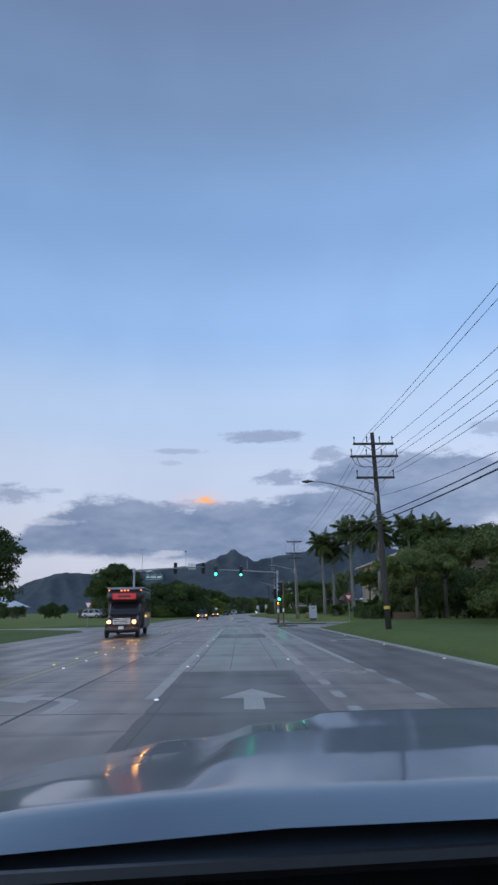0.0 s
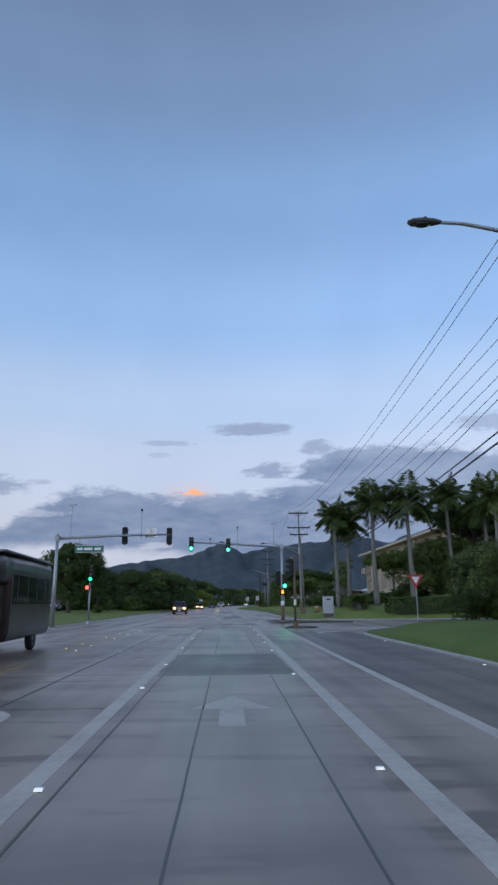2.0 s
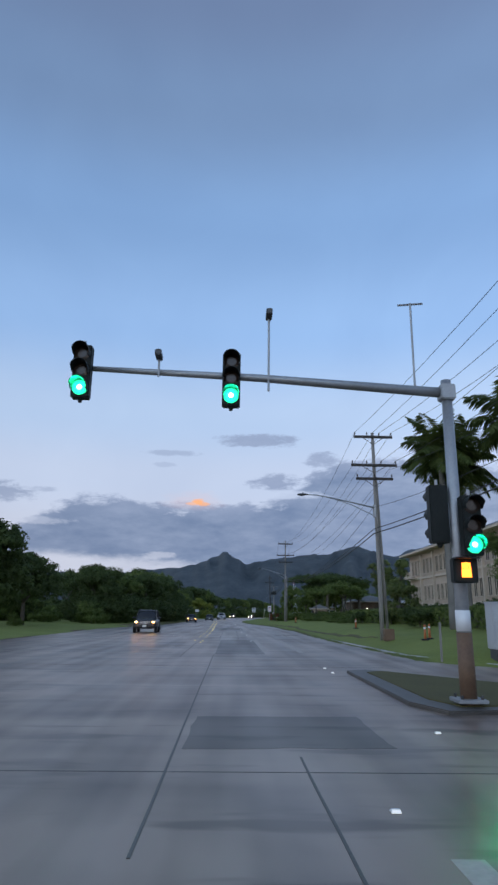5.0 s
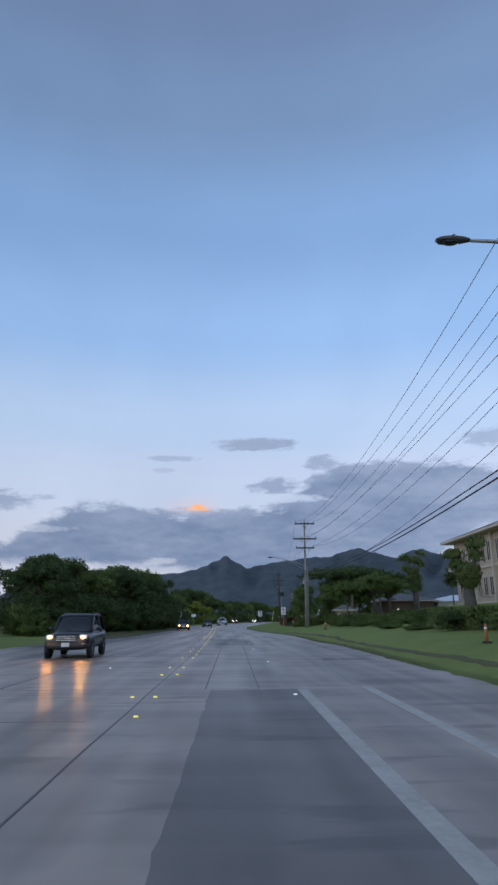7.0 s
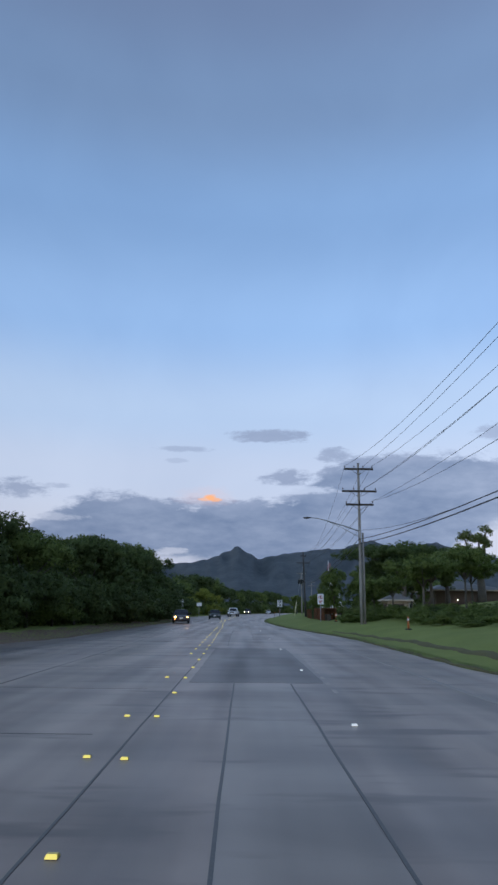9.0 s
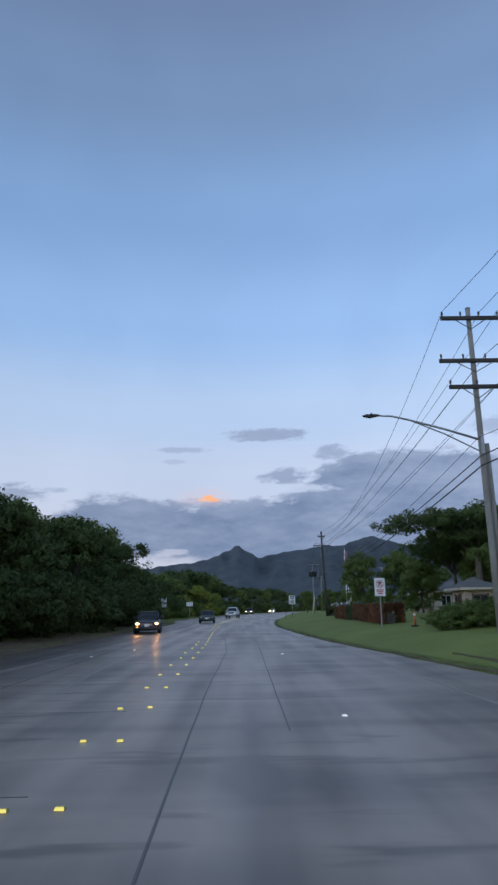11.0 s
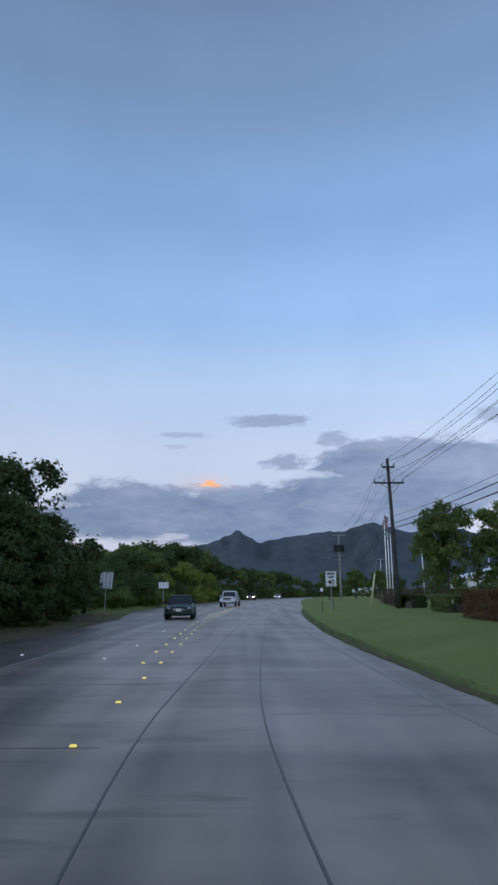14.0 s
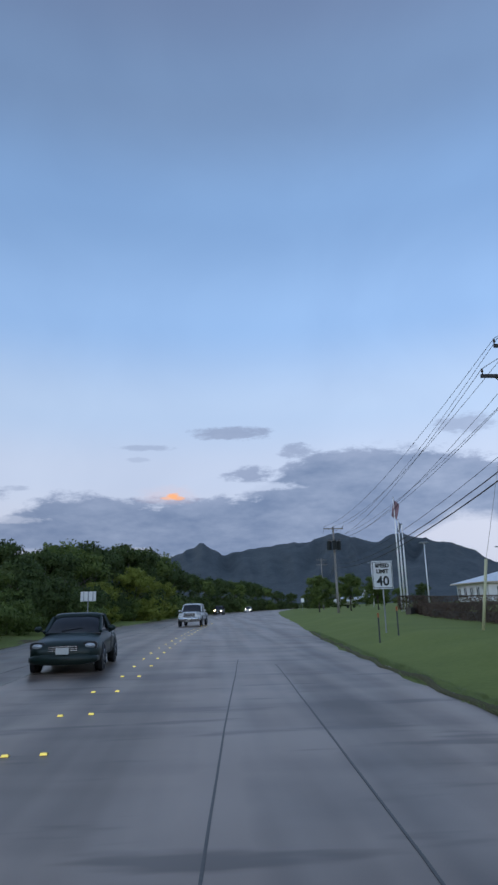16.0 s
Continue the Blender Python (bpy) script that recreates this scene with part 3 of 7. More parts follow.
stripe("lane_line", "short white dashes beside the lane", FADED, lambda y: 1.46 + 0.022 * (y - 126.7), 124.5, 140, 0.09, 0.5, 0.75)
stripe("lane_line", "faint white line along the shoulder", GHOST_PAINT, lambda y: 3.05, 102.4, 112, 0.12)
stripe("lane_line", "broad white line starting a cycle lane", FADED, lambda y: 1.60, 89, 101.5, 0.22)
stripe("lane_line", "broad white line of the far cycle lane", FADED, lambda y: 3.10, 89, 102, 0.22)
stripe("edge_line", "almost worn-off white shoulder line", GHOST_PAINT, curve_at([(106, 4.2), (130, 3.9), (154, 3.46), (170, 2.6), (184, 1.95), (202, 1.7)]), 106, 202, 0.09)
stripe("edge_line", "almost worn-off line in the oncoming lane", GHOST_PAINT, curve_at([(150, -4.0), (162, -4.5), (176, -4.9)]), 150, 176, 0.08)
shoulder_x = curve_at([(90, -8.6), (133, -8.1), (144, -7.4), (158, -6.8), (170, -6.4), (195, -5.7), (212, -5.6), (225, -7.0), (250, -6.8)])
stripe("edge_line", "worn pale line along the oncoming lane", GHOST_PAINT, shoulder_x, 90, 250, 0.08)
stripe("lane_line", "white dash in the oncoming lanes", FADED, lambda y: -5.15, 116.0, 119.9, 0.10)
stripe("edge_line", "faded white line along the oncoming lane", FADED, lambda y: -10.3, -40, 50, 0.10)


def arrow(x, y, kind, mat, coming=False):
    m = Mesh()
    z = 0.0032
    if kind == "ahead":
        m.add([(x - 0.17, y - 1.3, z), (x + 0.17, y - 1.3, z), (x + 0.17, y + 0.05, z), (x - 0.17, y + 0.05, z)], [(0, 1, 2, 3)])
        m.add([(x - 0.60, y + 0.05, z), (x + 0.60, y + 0.05, z), (x, y + 1.4, z)], [(0, 1, 2)])
    else:
        s = -1 if kind == "left" else 1
        m.add([(x - 0.15, y - 0.75, z), (x + 0.15, y - 0.75, z), (x + 0.15, y + 0.498, z), (x - 0.15, y + 0.498, z)], [(0, 1, 2, 3)])
        ring = [(x + s * 0.9 - s * 1.05 * math.cos(a), y + 0.5 + 0.9 * math.sin(a)) for a in np.linspace(0, 1.45, 7)]
        inner = [(x + s * 0.9 - s * 0.75 * math.cos(a), y + 0.5 + 0.5 * math.sin(a)) for a in np.linspace(0, 1.45, 7)]
        m.add([(*p, z) for p in ring + inner], [(i, i + 1, 8 + i, 7 + i) for i in range(6)])
        m.add([(x + s * 0.79, y + 0.55, z), (x + s * 0.79, y + 1.85, z), (x + s * 1.75, y + 1.2, z)], [(0, 1, 2)])
    if coming:
        m.v = [(2 * x - a, 2 * y - b, c) for a, b, c in m.v]
    label = {"ahead": "white painted arrow pointing straight ahead", "left": "faded white arrow turning left", "right": "faded white arrow turning right"}[kind]
    return marking("painted_arrow", label, m, mat)


arrow(0.18, 12.0, "ahead", PAINT)
arrow(0.1, 33.5, "ahead", FADED)
arrow(0.1, 58.0, "ahead", FADED)
arrow(-3.0, 11.2, "left", PAINT)
arrow(-3.1, 32.5, "left", PAINT)
arrow(-3.1, 55.5, "left", PAINT)
arrow(-4.44, 113.7, "left", FADED, True)
arrow(4.6, 33.0, "right", PAINT)
arrow(4.7, 57.0, "right", PAINT)


def lettering(name, words, label, mat, size, matrix, parent=None, squeeze=1.0, kind="", category="", bold=0.0):
    """Writing as flat mesh letters."""
    data = bpy.data.curves.new(name, "FONT")
    data.body, data.size, data.align_x, data.align_y = words, size, "CENTER", "CENTER"
    data.resolution_u, data.fill_mode, data.offset = 3, "FRONT", bold
    probe = new(name + "_source", data)
    flat = bpy.data.meshes.new_from_object(probe.evaluated_get(bpy.context.evaluated_depsgraph_get()))
    bpy.data.objects.remove(probe)
    flat.materials.clear()
    flat.materials.append(mat)
    ob = new(name, flat)
    ob.parent = parent
    ob.matrix_basis = matrix @ Matrix.Diagonal((squeeze, 1, 1, 1))
    return tagged(ob, label, category, kind=kind)


lettering("painted_word", "ONLY", "white word painted on the turn lane", PAINT, 2.9, pose(-3.42, 45.45, 0.0066), squeeze=0.255, kind="structure", category="road marking")
lettering("painted_word", "ONLY", "white word painted on the turn lane", PAINT, 2.9, pose(-3.42, 23.45, 0.0066), squeeze=0.255, kind="structure", category="road marking")


def bicycle(x, y):
    """A bicycle painted on the cycle lane: two wheels, frame and bars."""
    m = Mesh()

    def bar(a, b, w=0.07):
        a, b = Vector(a), Vector(b)
        d = (b - a).normalized()
        s = Vector((-d.y, d.x)) * w / 2
        m.add([(x + q.x, y + q.y, 0.0032) for q in (a - s, a + s, b + s, b - s)], [(0, 3, 2, 1)])

    for cx in (-0.36, 0.36):
        ring = [(x + cx + r * math.cos(t), y + 1.5 * r * math.sin(t), 0.0032) for t in (2 * math.pi * j / 18 for j in range(18)) for r in (0.17, 0.25)]
        m.add(ring, [(2 * j, 2 * j + 1, (2 * j + 3) % 36, (2 * j + 2) % 36) for j in range(18)])
    for a, b in (((-0.36, 0.0), (-0.14, 0.62)), ((-0.14, 0.62), (0.24, 0.66)), ((-0.36, 0.0), (0.02, 0.05)), ((0.02, 0.05), (0.24, 0.66)), ((0.02, 0.05), (-0.17, 0.78)), ((0.36, 0.0), (0.2, 0.85)), ((0.2, 0.85), (0.36, 0.92)), ((-0.27, 0.8), (-0.08, 0.8))):
        bar(a, b)
    marking("painted_bicycle", "faded white bicycle painted on the cycle lane", m, FADED)


bicycle(2.48, 16.6)


def crossing(x0, x1, ys, label):
    m = Mesh()
    for y in ys:
        m.add([(x0, y, 0.0032), (x1, y - 0.1, 0.0032), (x1, y + 0.25, 0.0032), (x0, y + 0.3, 0.0032)], [(0, 1, 2, 3)])
    marking("crosswalk", label, m, FADED)


crossing(6.2, 9.6, [60.5 + 0.75 * i for i in range(6)], "worn white crosswalk bars on the side street")
stripe("stop_line", "white stop line", FADED, lambda y: -3.4, 62.2, 62.6, 3.2)

# dark seams and repair patches
def wander(base, seed):
    return lambda y: (base(y) if callable(base) else base) + 0.02 * noise.noise((y * 0.3, seed, 0)) + 0.012 * noise.noise((y * 1.3, seed, 5))


for k, (x_of, y0, y1, w) in enumerate(((-1.36, 2, 64, 0.024), (-0.32, 18, 37.9, 0.022), (0.95, 18, 37.9, 0.022), (-0.36, 44, 56, 0.02), (0.96, 44, 60, 0.02), (-0.51, 66, 87, 0.025), (-0.55, 101.8, 125.9, 0.03), (0.65, 101.8, 125.9, 0.03), (0.92, 64, 69, 0.025), (lambda y: centre_x(y) + 0.14, 86, 140, 0.025),
                                       (curve_at([(140, -1.0), (152, -1.1), (160, -1.05), (170, -1.35), (181, -1.88), (187, -1.7), (199, -1.28), (216, -0.31)]), 140, 216, 0.022), (curve_at([(146, 0.2), (168, 0.2), (182, -0.5), (193, -0.2), (201, 0.14), (213, 0.59)]), 146, 214, 0.022), (lambda y: centre_x(y) - 3.4, 100, 260, 0.035), (-3.4, -20, 60, 0.05),
                                       (-8.6, -20, 150, 0.035), (5.0, -20, 60, 0.03))):
    stripe("road_joint", "dark tar-filled joint between the lanes", JOINT, wander(x_of, k), y0, y1, w, z=0.0026)


def patch(x0, x1, y0, y1, mat=ASPHALT, label="dark wet asphalt repair patch in the concrete"):
    m = Mesh()
    corners = [(x0, y0), (x1, y0 + 0.1), (x1 - 0.03, y1), (x0 + 0.04, y1 - 0.1)]
    outline = []
    for (ax, ay), (bx, by) in zip(corners, corners[1:] + corners[:1]):
        steps = max(4, int(math.hypot(bx - ax, by - ay) / 0.3))
        for k in range(steps):
            px, py = ax + (bx - ax) * k / steps, ay + (by - ay) * k / steps
            outline.append((px + 0.05 * noise.noise((px * 2.1, py * 1.7, 2.0)), py + 0.07 * noise.noise((px * 1.7, py * 2.1, 7.0))))
    m.prism(outline, -0.05, 0.002)
    tagged(part("road_patch", m, mat), label, "road patch", kind="structure")


patch(-1.55, 1.35, 4.0, 17.3)
patch(-1.3, 1.4, 17.4, 37.9, PALE_SLAB, "pale wet concrete slab in the lane")
patch(-1.5, 1.5, 38.0, 43.8)
patch(-1.3, 1.35, 43.9, 63.5, PALE_SLAB, "pale wet concrete slab in the lane")
patch(3.28, 6.28, -10.0, 57.5, BROWN_LANE, "dark wet asphalt of the right turn lane")
m = Mesh()
shoulder_ys = np.arange(126, 246, 1.5)
m.v = [(x, y, z) for y in shoulder_ys for x, z in ((left_x(y) - 0.3, -0.02), (left_x(y) - 0.28, 0.0016), (shoulder_x(y) - 0.02, 0.0016), (shoulder_x(y), -0.02))]
m.f = [(4 * j + i, 4 * j + i + 1, 4 * j + i + 5, 4 * j + i + 4) for j in range(len(shoulder_ys) - 1) for i in range(3)]
tagged(part("road_shoulder", m, BROWN_LANE), "dirty brown wet shoulder of the oncoming lane", "road shoulder", kind="structure")
patch(-0.42, 2.1, 69.4, 71.9)
patch(-1.9, 0.9, 64.0, 65.6)
patch(-0.47, 1.52, 87.5, 101.6)
patch(-1.5, 1.38, 126, 138.4)
patch(-5.0, -2.2, 66, 67.5)
patch(3.5, 5.4, 111.5, 113)
patch(2.4, 3.6, 163.0, 164.3)
patch(-0.5, 0.62, 101.8, 112.3, PALE_SLAB, "pale wet concrete slab in the lane")
patch(-0.56, 0.64, 112.4, 125.8, PALE_SLAB, "pale wet concrete slab in the lane")
random.seed(4)
CROSS = [(6.0 + 4.6 * k + random.uniform(-0.2, 0.2), -5.0, -1.8) for k in range(12)] + [(8.0 + 4.6 * k + random.uniform(-0.2, 0.2), -11.5, -5.6) for k in range(11)] + [(88.0 + 4.6 * k, -8.5, -2.2) for k in range(24)]
for y, x0, x1 in CROSS + [(49.5, -12, 6), (68.3, -12, 3.2), (81.5, -12, 5.5), (25, -5, 1.5), (36, -11, -5.5)]:
    m = Mesh()
    m.box(((x0 + x1) / 2, y, 0.0), (x1 - x0, 0.022, 0.0052))
    tagged(part("road_joint", m, JOINT), "dark cross joint in the concrete", "road joint", kind="structure")

# raised pavement markers
BLOCK = Mesh().add([(-0.055, -0.05, 0), (0.055, -0.05, 0), (0.055, 0.05, 0), (-0.055, 0.05, 0), (-0.045, -0.022, 0.022), (0.045, -0.022, 0.022), (0.045, 0.022, 0.022), (-0.045, 0.022, 0.022)],
                   [(3, 2, 1, 0), (4, 5, 6, 7), (0, 1, 5, 4), (1, 2, 6, 5), (2, 3, 7, 6), (3, 0, 4, 7)])


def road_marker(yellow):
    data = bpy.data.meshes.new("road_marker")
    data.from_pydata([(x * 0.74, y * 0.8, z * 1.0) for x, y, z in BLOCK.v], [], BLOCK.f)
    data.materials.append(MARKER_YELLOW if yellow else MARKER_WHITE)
    data.materials.append(YELLOW_FACE_GLOW if yellow else WHITE_FACE_GLOW)
    # only the face towards -y carries the imitated glint
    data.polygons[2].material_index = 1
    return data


MARKER_DATA = {True: road_marker(True), False: road_marker(False)}


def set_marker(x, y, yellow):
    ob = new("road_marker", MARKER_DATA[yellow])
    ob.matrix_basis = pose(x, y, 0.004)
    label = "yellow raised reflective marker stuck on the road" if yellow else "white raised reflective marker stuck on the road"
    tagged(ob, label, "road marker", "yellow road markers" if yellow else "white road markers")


row_x = curve_at([(90, -1.5), (105, -1.5), (120, -1.58), (130, -1.67), (146, -1.87), (159, -2.05), (170, -2.18), (175, -2.36), (185, -2.55), (190, -2.63), (199, -2.77), (204, -2.95), (209, -2.9), (213.5, -2.72), (219, -2.75), (233, -2.3), (262, -0.8)])
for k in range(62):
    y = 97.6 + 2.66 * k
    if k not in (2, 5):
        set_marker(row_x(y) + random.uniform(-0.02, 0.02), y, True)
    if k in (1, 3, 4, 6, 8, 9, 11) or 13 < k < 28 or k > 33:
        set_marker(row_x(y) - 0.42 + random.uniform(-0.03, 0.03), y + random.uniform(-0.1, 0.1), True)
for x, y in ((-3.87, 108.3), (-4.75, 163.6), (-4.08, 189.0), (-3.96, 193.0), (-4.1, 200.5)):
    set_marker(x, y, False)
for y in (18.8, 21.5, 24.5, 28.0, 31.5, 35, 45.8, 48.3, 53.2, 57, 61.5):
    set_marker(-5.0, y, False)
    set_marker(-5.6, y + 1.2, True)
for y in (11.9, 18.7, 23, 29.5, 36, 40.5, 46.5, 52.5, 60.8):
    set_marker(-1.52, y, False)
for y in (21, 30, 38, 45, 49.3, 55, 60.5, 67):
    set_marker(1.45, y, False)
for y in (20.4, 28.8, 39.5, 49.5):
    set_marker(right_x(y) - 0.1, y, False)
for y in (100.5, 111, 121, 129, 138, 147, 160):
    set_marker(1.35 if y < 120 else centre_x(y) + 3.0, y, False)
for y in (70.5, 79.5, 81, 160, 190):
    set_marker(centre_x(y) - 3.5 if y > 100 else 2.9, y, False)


# kerbs with a rounded top edge
def kerb(points, label, width=0.11, height=0.085, mat=None):
    m = Mesh()
    rings = []
    for i, (x, y) in enumerate(points):
        a, b = Vector(points[max(i - 1, 0)]), Vector(points[min(i + 1, len(points) - 1)])
        d = (b - a).normalized()
        nx, ny = d.y, -d.x
        rings.append([(x + nx * u, y + ny * u, z) for u, z in ((0, -0.12), (0, height - 0.03), (0.03, height), (width, height), (width, -0.12))])
    m.rings(rings)
    tagged(part("kerb", m, mat or KERB), label, "kerb", kind="structure")


kerb([(right_x(y), y) for y in np.arange(-60, 54, 3)] + [(6.5, 55.2), (7.1, 57.2), (8.2, 59.2), (9.8, 60.6), (12, 61.3), (18, 61.5), (40, 61.6)], "damp grey concrete kerb along the verge")
kerb([(40, 78.6), (18, 78.7), (12, 79.2), (9.4, 81), (7.9, 83.6), (6.9, 87)][::1] + [(right_x(y) + 0.35, y) for y in np.arange(90, 104, 3)], "damp concrete kerb round the far corner")
edging_x = curve_at([(98, 8.3), (107, 7.6), (120, 7.3), (137, 7.2), (150, 6.6), (158, 5.6)])


def soil_strip(edge, y0, y1, wide, label):
    """A ragged muddy run-off line in the grass beside the road."""
    m = Mesh()
    ys = np.arange(y0, y1, 0.35)
    for y in ys:
        c = edge(y) + 0.14 * noise.noise((y * 0.6, 3.0, 0.0))
        w = wide * (1 + 0.6 * noise.noise((y * 0.5, 8.0, 0.0)) + 0.4 * noise.noise((y * 1.9, 1.0, 0.0)))
        w *= min(1.0, (y - y0 + 0.5) / 5, (y1 + 0.5 - y) / 5)
        m.v += [(c + w * u, y, max(ground_z(c + w * u, y), 0.0) + h) for u, h in ((-1.3, -0.02), (-0.9, 0.03), (0.0, 0.045), (0.9, 0.03), (1.3, -0.02))]
    m.f = [(5 * j + i, 5 * j + i + 1, 5 * j + i + 6, 5 * j + i + 5) for j in range(len(ys) - 1) for i in range(4)]
    tagged(part("soil_strip", m, SOIL, smooth=True), label, "soil strip", kind="structure")


soil_strip(edging_x, 98, 157, 0.17, "dark muddy run-off strip in the grass")
soil_strip(lambda y: right_x(y) + 0.26, 108, 236, 0.07, "bare brown earth along the road's ragged edge")


def island(outline, label):
    """A small raised traffic island: kerb ring and a soil top."""
    t = thing("traffic_island", label, "traffic island")
    part("kerb_ring", Mesh().prism(outline, -0.1, 0.07), JOINT, t, "worn dirty kerb", bevel=0.02)
    cx, cy = (sum(p[k] for p in outline) / len(outline) for k in (0, 1))
    part("soil_top", Mesh().prism([(cx + (x - cx) * 0.82, cy + (y - cy) * 0.86) for x, y in outline], 0.04, 0.09), SOIL, t, "brown soil and dead grass")
    return t


island([(3.45, 63.0), (4.7, 62.5), (5.5, 63.4), (5.0, 64.6), (3.8, 65.0)], "small worn corner island with brown soil")
island([(3.25, 73.2), (3.6, 72.1), (5.6, 72.4), (9.5, 73.6), (9.8, 74.6), (6.5, 76.5), (3.9, 80.0), (3.3, 79.6)], "triangular kerbed island with brown soil")
# ---------------------------------------------------------------- mountains
def skyline():
    return curve_at([(-75, 0.8), (-40, 1.0), (-19.8, 1.66), (-18.2, 2.45), (-16.8, 2.95), (-15.4, 3.3), (-13.4, 3.3), (-12.1, 3.0), (-11.0, 3.05), (-8.85, 3.4), (-6.7, 3.72), (-4.45, 3.98), (-3.1, 4.25), (-2.6, 4.5), (-1.6, 4.8), (-1.15, 4.92), (-0.92, 5.12), (-0.72, 5.27), (-0.42, 5.24), (-0.2, 5.04), (0.2, 4.84), (0.6, 4.62), (1.4, 4.25), (2.1, 4.5), (3.56, 4.72), (5.4, 4.9), (6.0, 5.06), (8.2, 5.22), (9.83, 5.56), (11.1, 5.83), (12.3, 5.46), (14.2, 5.0), (15.8, 5.65), (19.3, 4.8), (21.8, 4.05), (23, 3.1), (28, 2.2), (40, 1.4), (75, 1.0)])


def mountains():
    height = skyline()
    m = Mesh()
    az = [-70 + 0.2 * i for i in range(701)]
    depth = [2300 + 2100 * (j / 44) for j in range(45)]
    for r in depth:
        t = (r - 2300) / 1700
        shape = rise(t, 0.0, 1.0) ** 1.15 if t < 1 else 1 - 0.5 * (t - 1)
        for a in az:
            x, y = r * math.sin(radians(a)), r * math.cos(radians(a))
            wood = 0.05 * noise.noise((a * 2.3, 0.0, 9.0)) + 0.05 * noise.noise((a * 6.1, 0.0, 4.0))
            top = 4000 * math.tan(radians(height(a) + wood))
            gully = 1 - abs(noise.noise((a * 0.55, r * 0.0013, 3.0))) * 2
            rough = noise.fractal((x * 0.006, y * 0.006, 0), 1.0, 2.0, 5)
            z = top * shape * (1 - 0.22 * (1 - gully) * min(1, max(0, (1.02 - t) * 4)))
            m.v.append((x, y, max(z + rough * (6 + 14 * min(1, max(0, 1.05 - t))) * shape, -2)))
    k = len(az)
    m.f = [(j * k + i, j * k + i + 1, (j + 1) * k + i + 1, (j + 1) * k + i) for j in range(len(depth) - 1) for i in range(k - 1)]
    tagged(part("mountain_range", m, HAZED_HILL, smooth=True), "dark forested mountain ridge behind the road", "mountains", kind="structure")


mountains()
# ---------------------------------------------------------------- utility poles, lamps, wires
def utility_pole(x, y, top, arms, mat, label, lean=(0.0, 0.0), band=False, transformers=0, radius=0.16, pin=0.0, arm_mat=None):
    """arms: rows of height, half length, number of insulators."""
    z0 = ground_z(x, y) - 0.3
    t = thing("utility_pole", label, "utility pole", (x, y, 0), group="utility poles along the road")
    part("pole", Mesh().tube([(lean[0] * (1 - k), lean[1] * (1 - k), z0 + (top - z0) * k) for k in (0, 0.25, 0.5, 0.75, 1)], [radius, radius * 0.93, radius * 0.85, radius * 0.76, radius * 0.68], 12), mat, t, smooth=True)
    part("pole_cap", Mesh().tube([(0, 0, top - 0.01), (0, 0, top + 0.03)], radius * 0.74, 10), STEEL_DARK, t)
    for h, half, count in arms:
        arm = part("crossarm", Mesh().box((0, -radius, h), (2 * half, 0.10, 0.12 if arm_mat is None else 0.15)), arm_mat or mat, t, bevel=0.01)
        for s in (-1, 1):
            part("arm_brace", Mesh().tube([(s * half * 0.55, -radius, h - 0.04), (0, -radius, h - 0.45)], 0.018, 5), STEEL_DARK, t)
        for i in range(count):
            u = -half * 0.94 + 2 * half * 0.94 * i / max(count - 1, 1)
            m = Mesh().tube([(u, -radius, h + 0.05), (u, -radius, h + 0.13 + pin), (u, -radius, h + 0.15 + pin), (u, -radius, h + 0.20 + pin), (u, -radius, h + 0.22 + pin), (u, -radius, h + 0.27 + pin)], [0.02, 0.02, 0.045, 0.038, 0.045, 0.025], 8)
            part("insulator", m, PORCELAIN, t, smooth=True)
    for k in range(transformers):
        s = (-1.35, 1.35, 0)[k]
        m = Mesh().tube([(s * 0.42, -0.5 * (s == 0), top - 2.75), (s * 0.42, -0.5 * (s == 0), top - 1.75), (s * 0.42, -0.5 * (s == 0), top - 1.66)], [0.30, 0.30, 0.22], 14)
        can = part("transformer", m, SIGNAL_BLACK, t, "dark grey transformer can", smooth=False)
        part("bushing", Mesh().tube([(s * 0.42, -0.5 * (s == 0), top - 1.67), (s * 0.42, -0.5 * (s == 0), top - 1.45)], [0.05, 0.03], 8), PORCELAIN, can)
    if band:
        part("reflector_band", Mesh().tube([(lean[0] * 0.9, lean[1], 1.50), (lean[0] * 0.88, lean[1], 1.66)], radius * 1.06, 12), MARKER_YELLOW, t, "yellow reflective band")
    return t


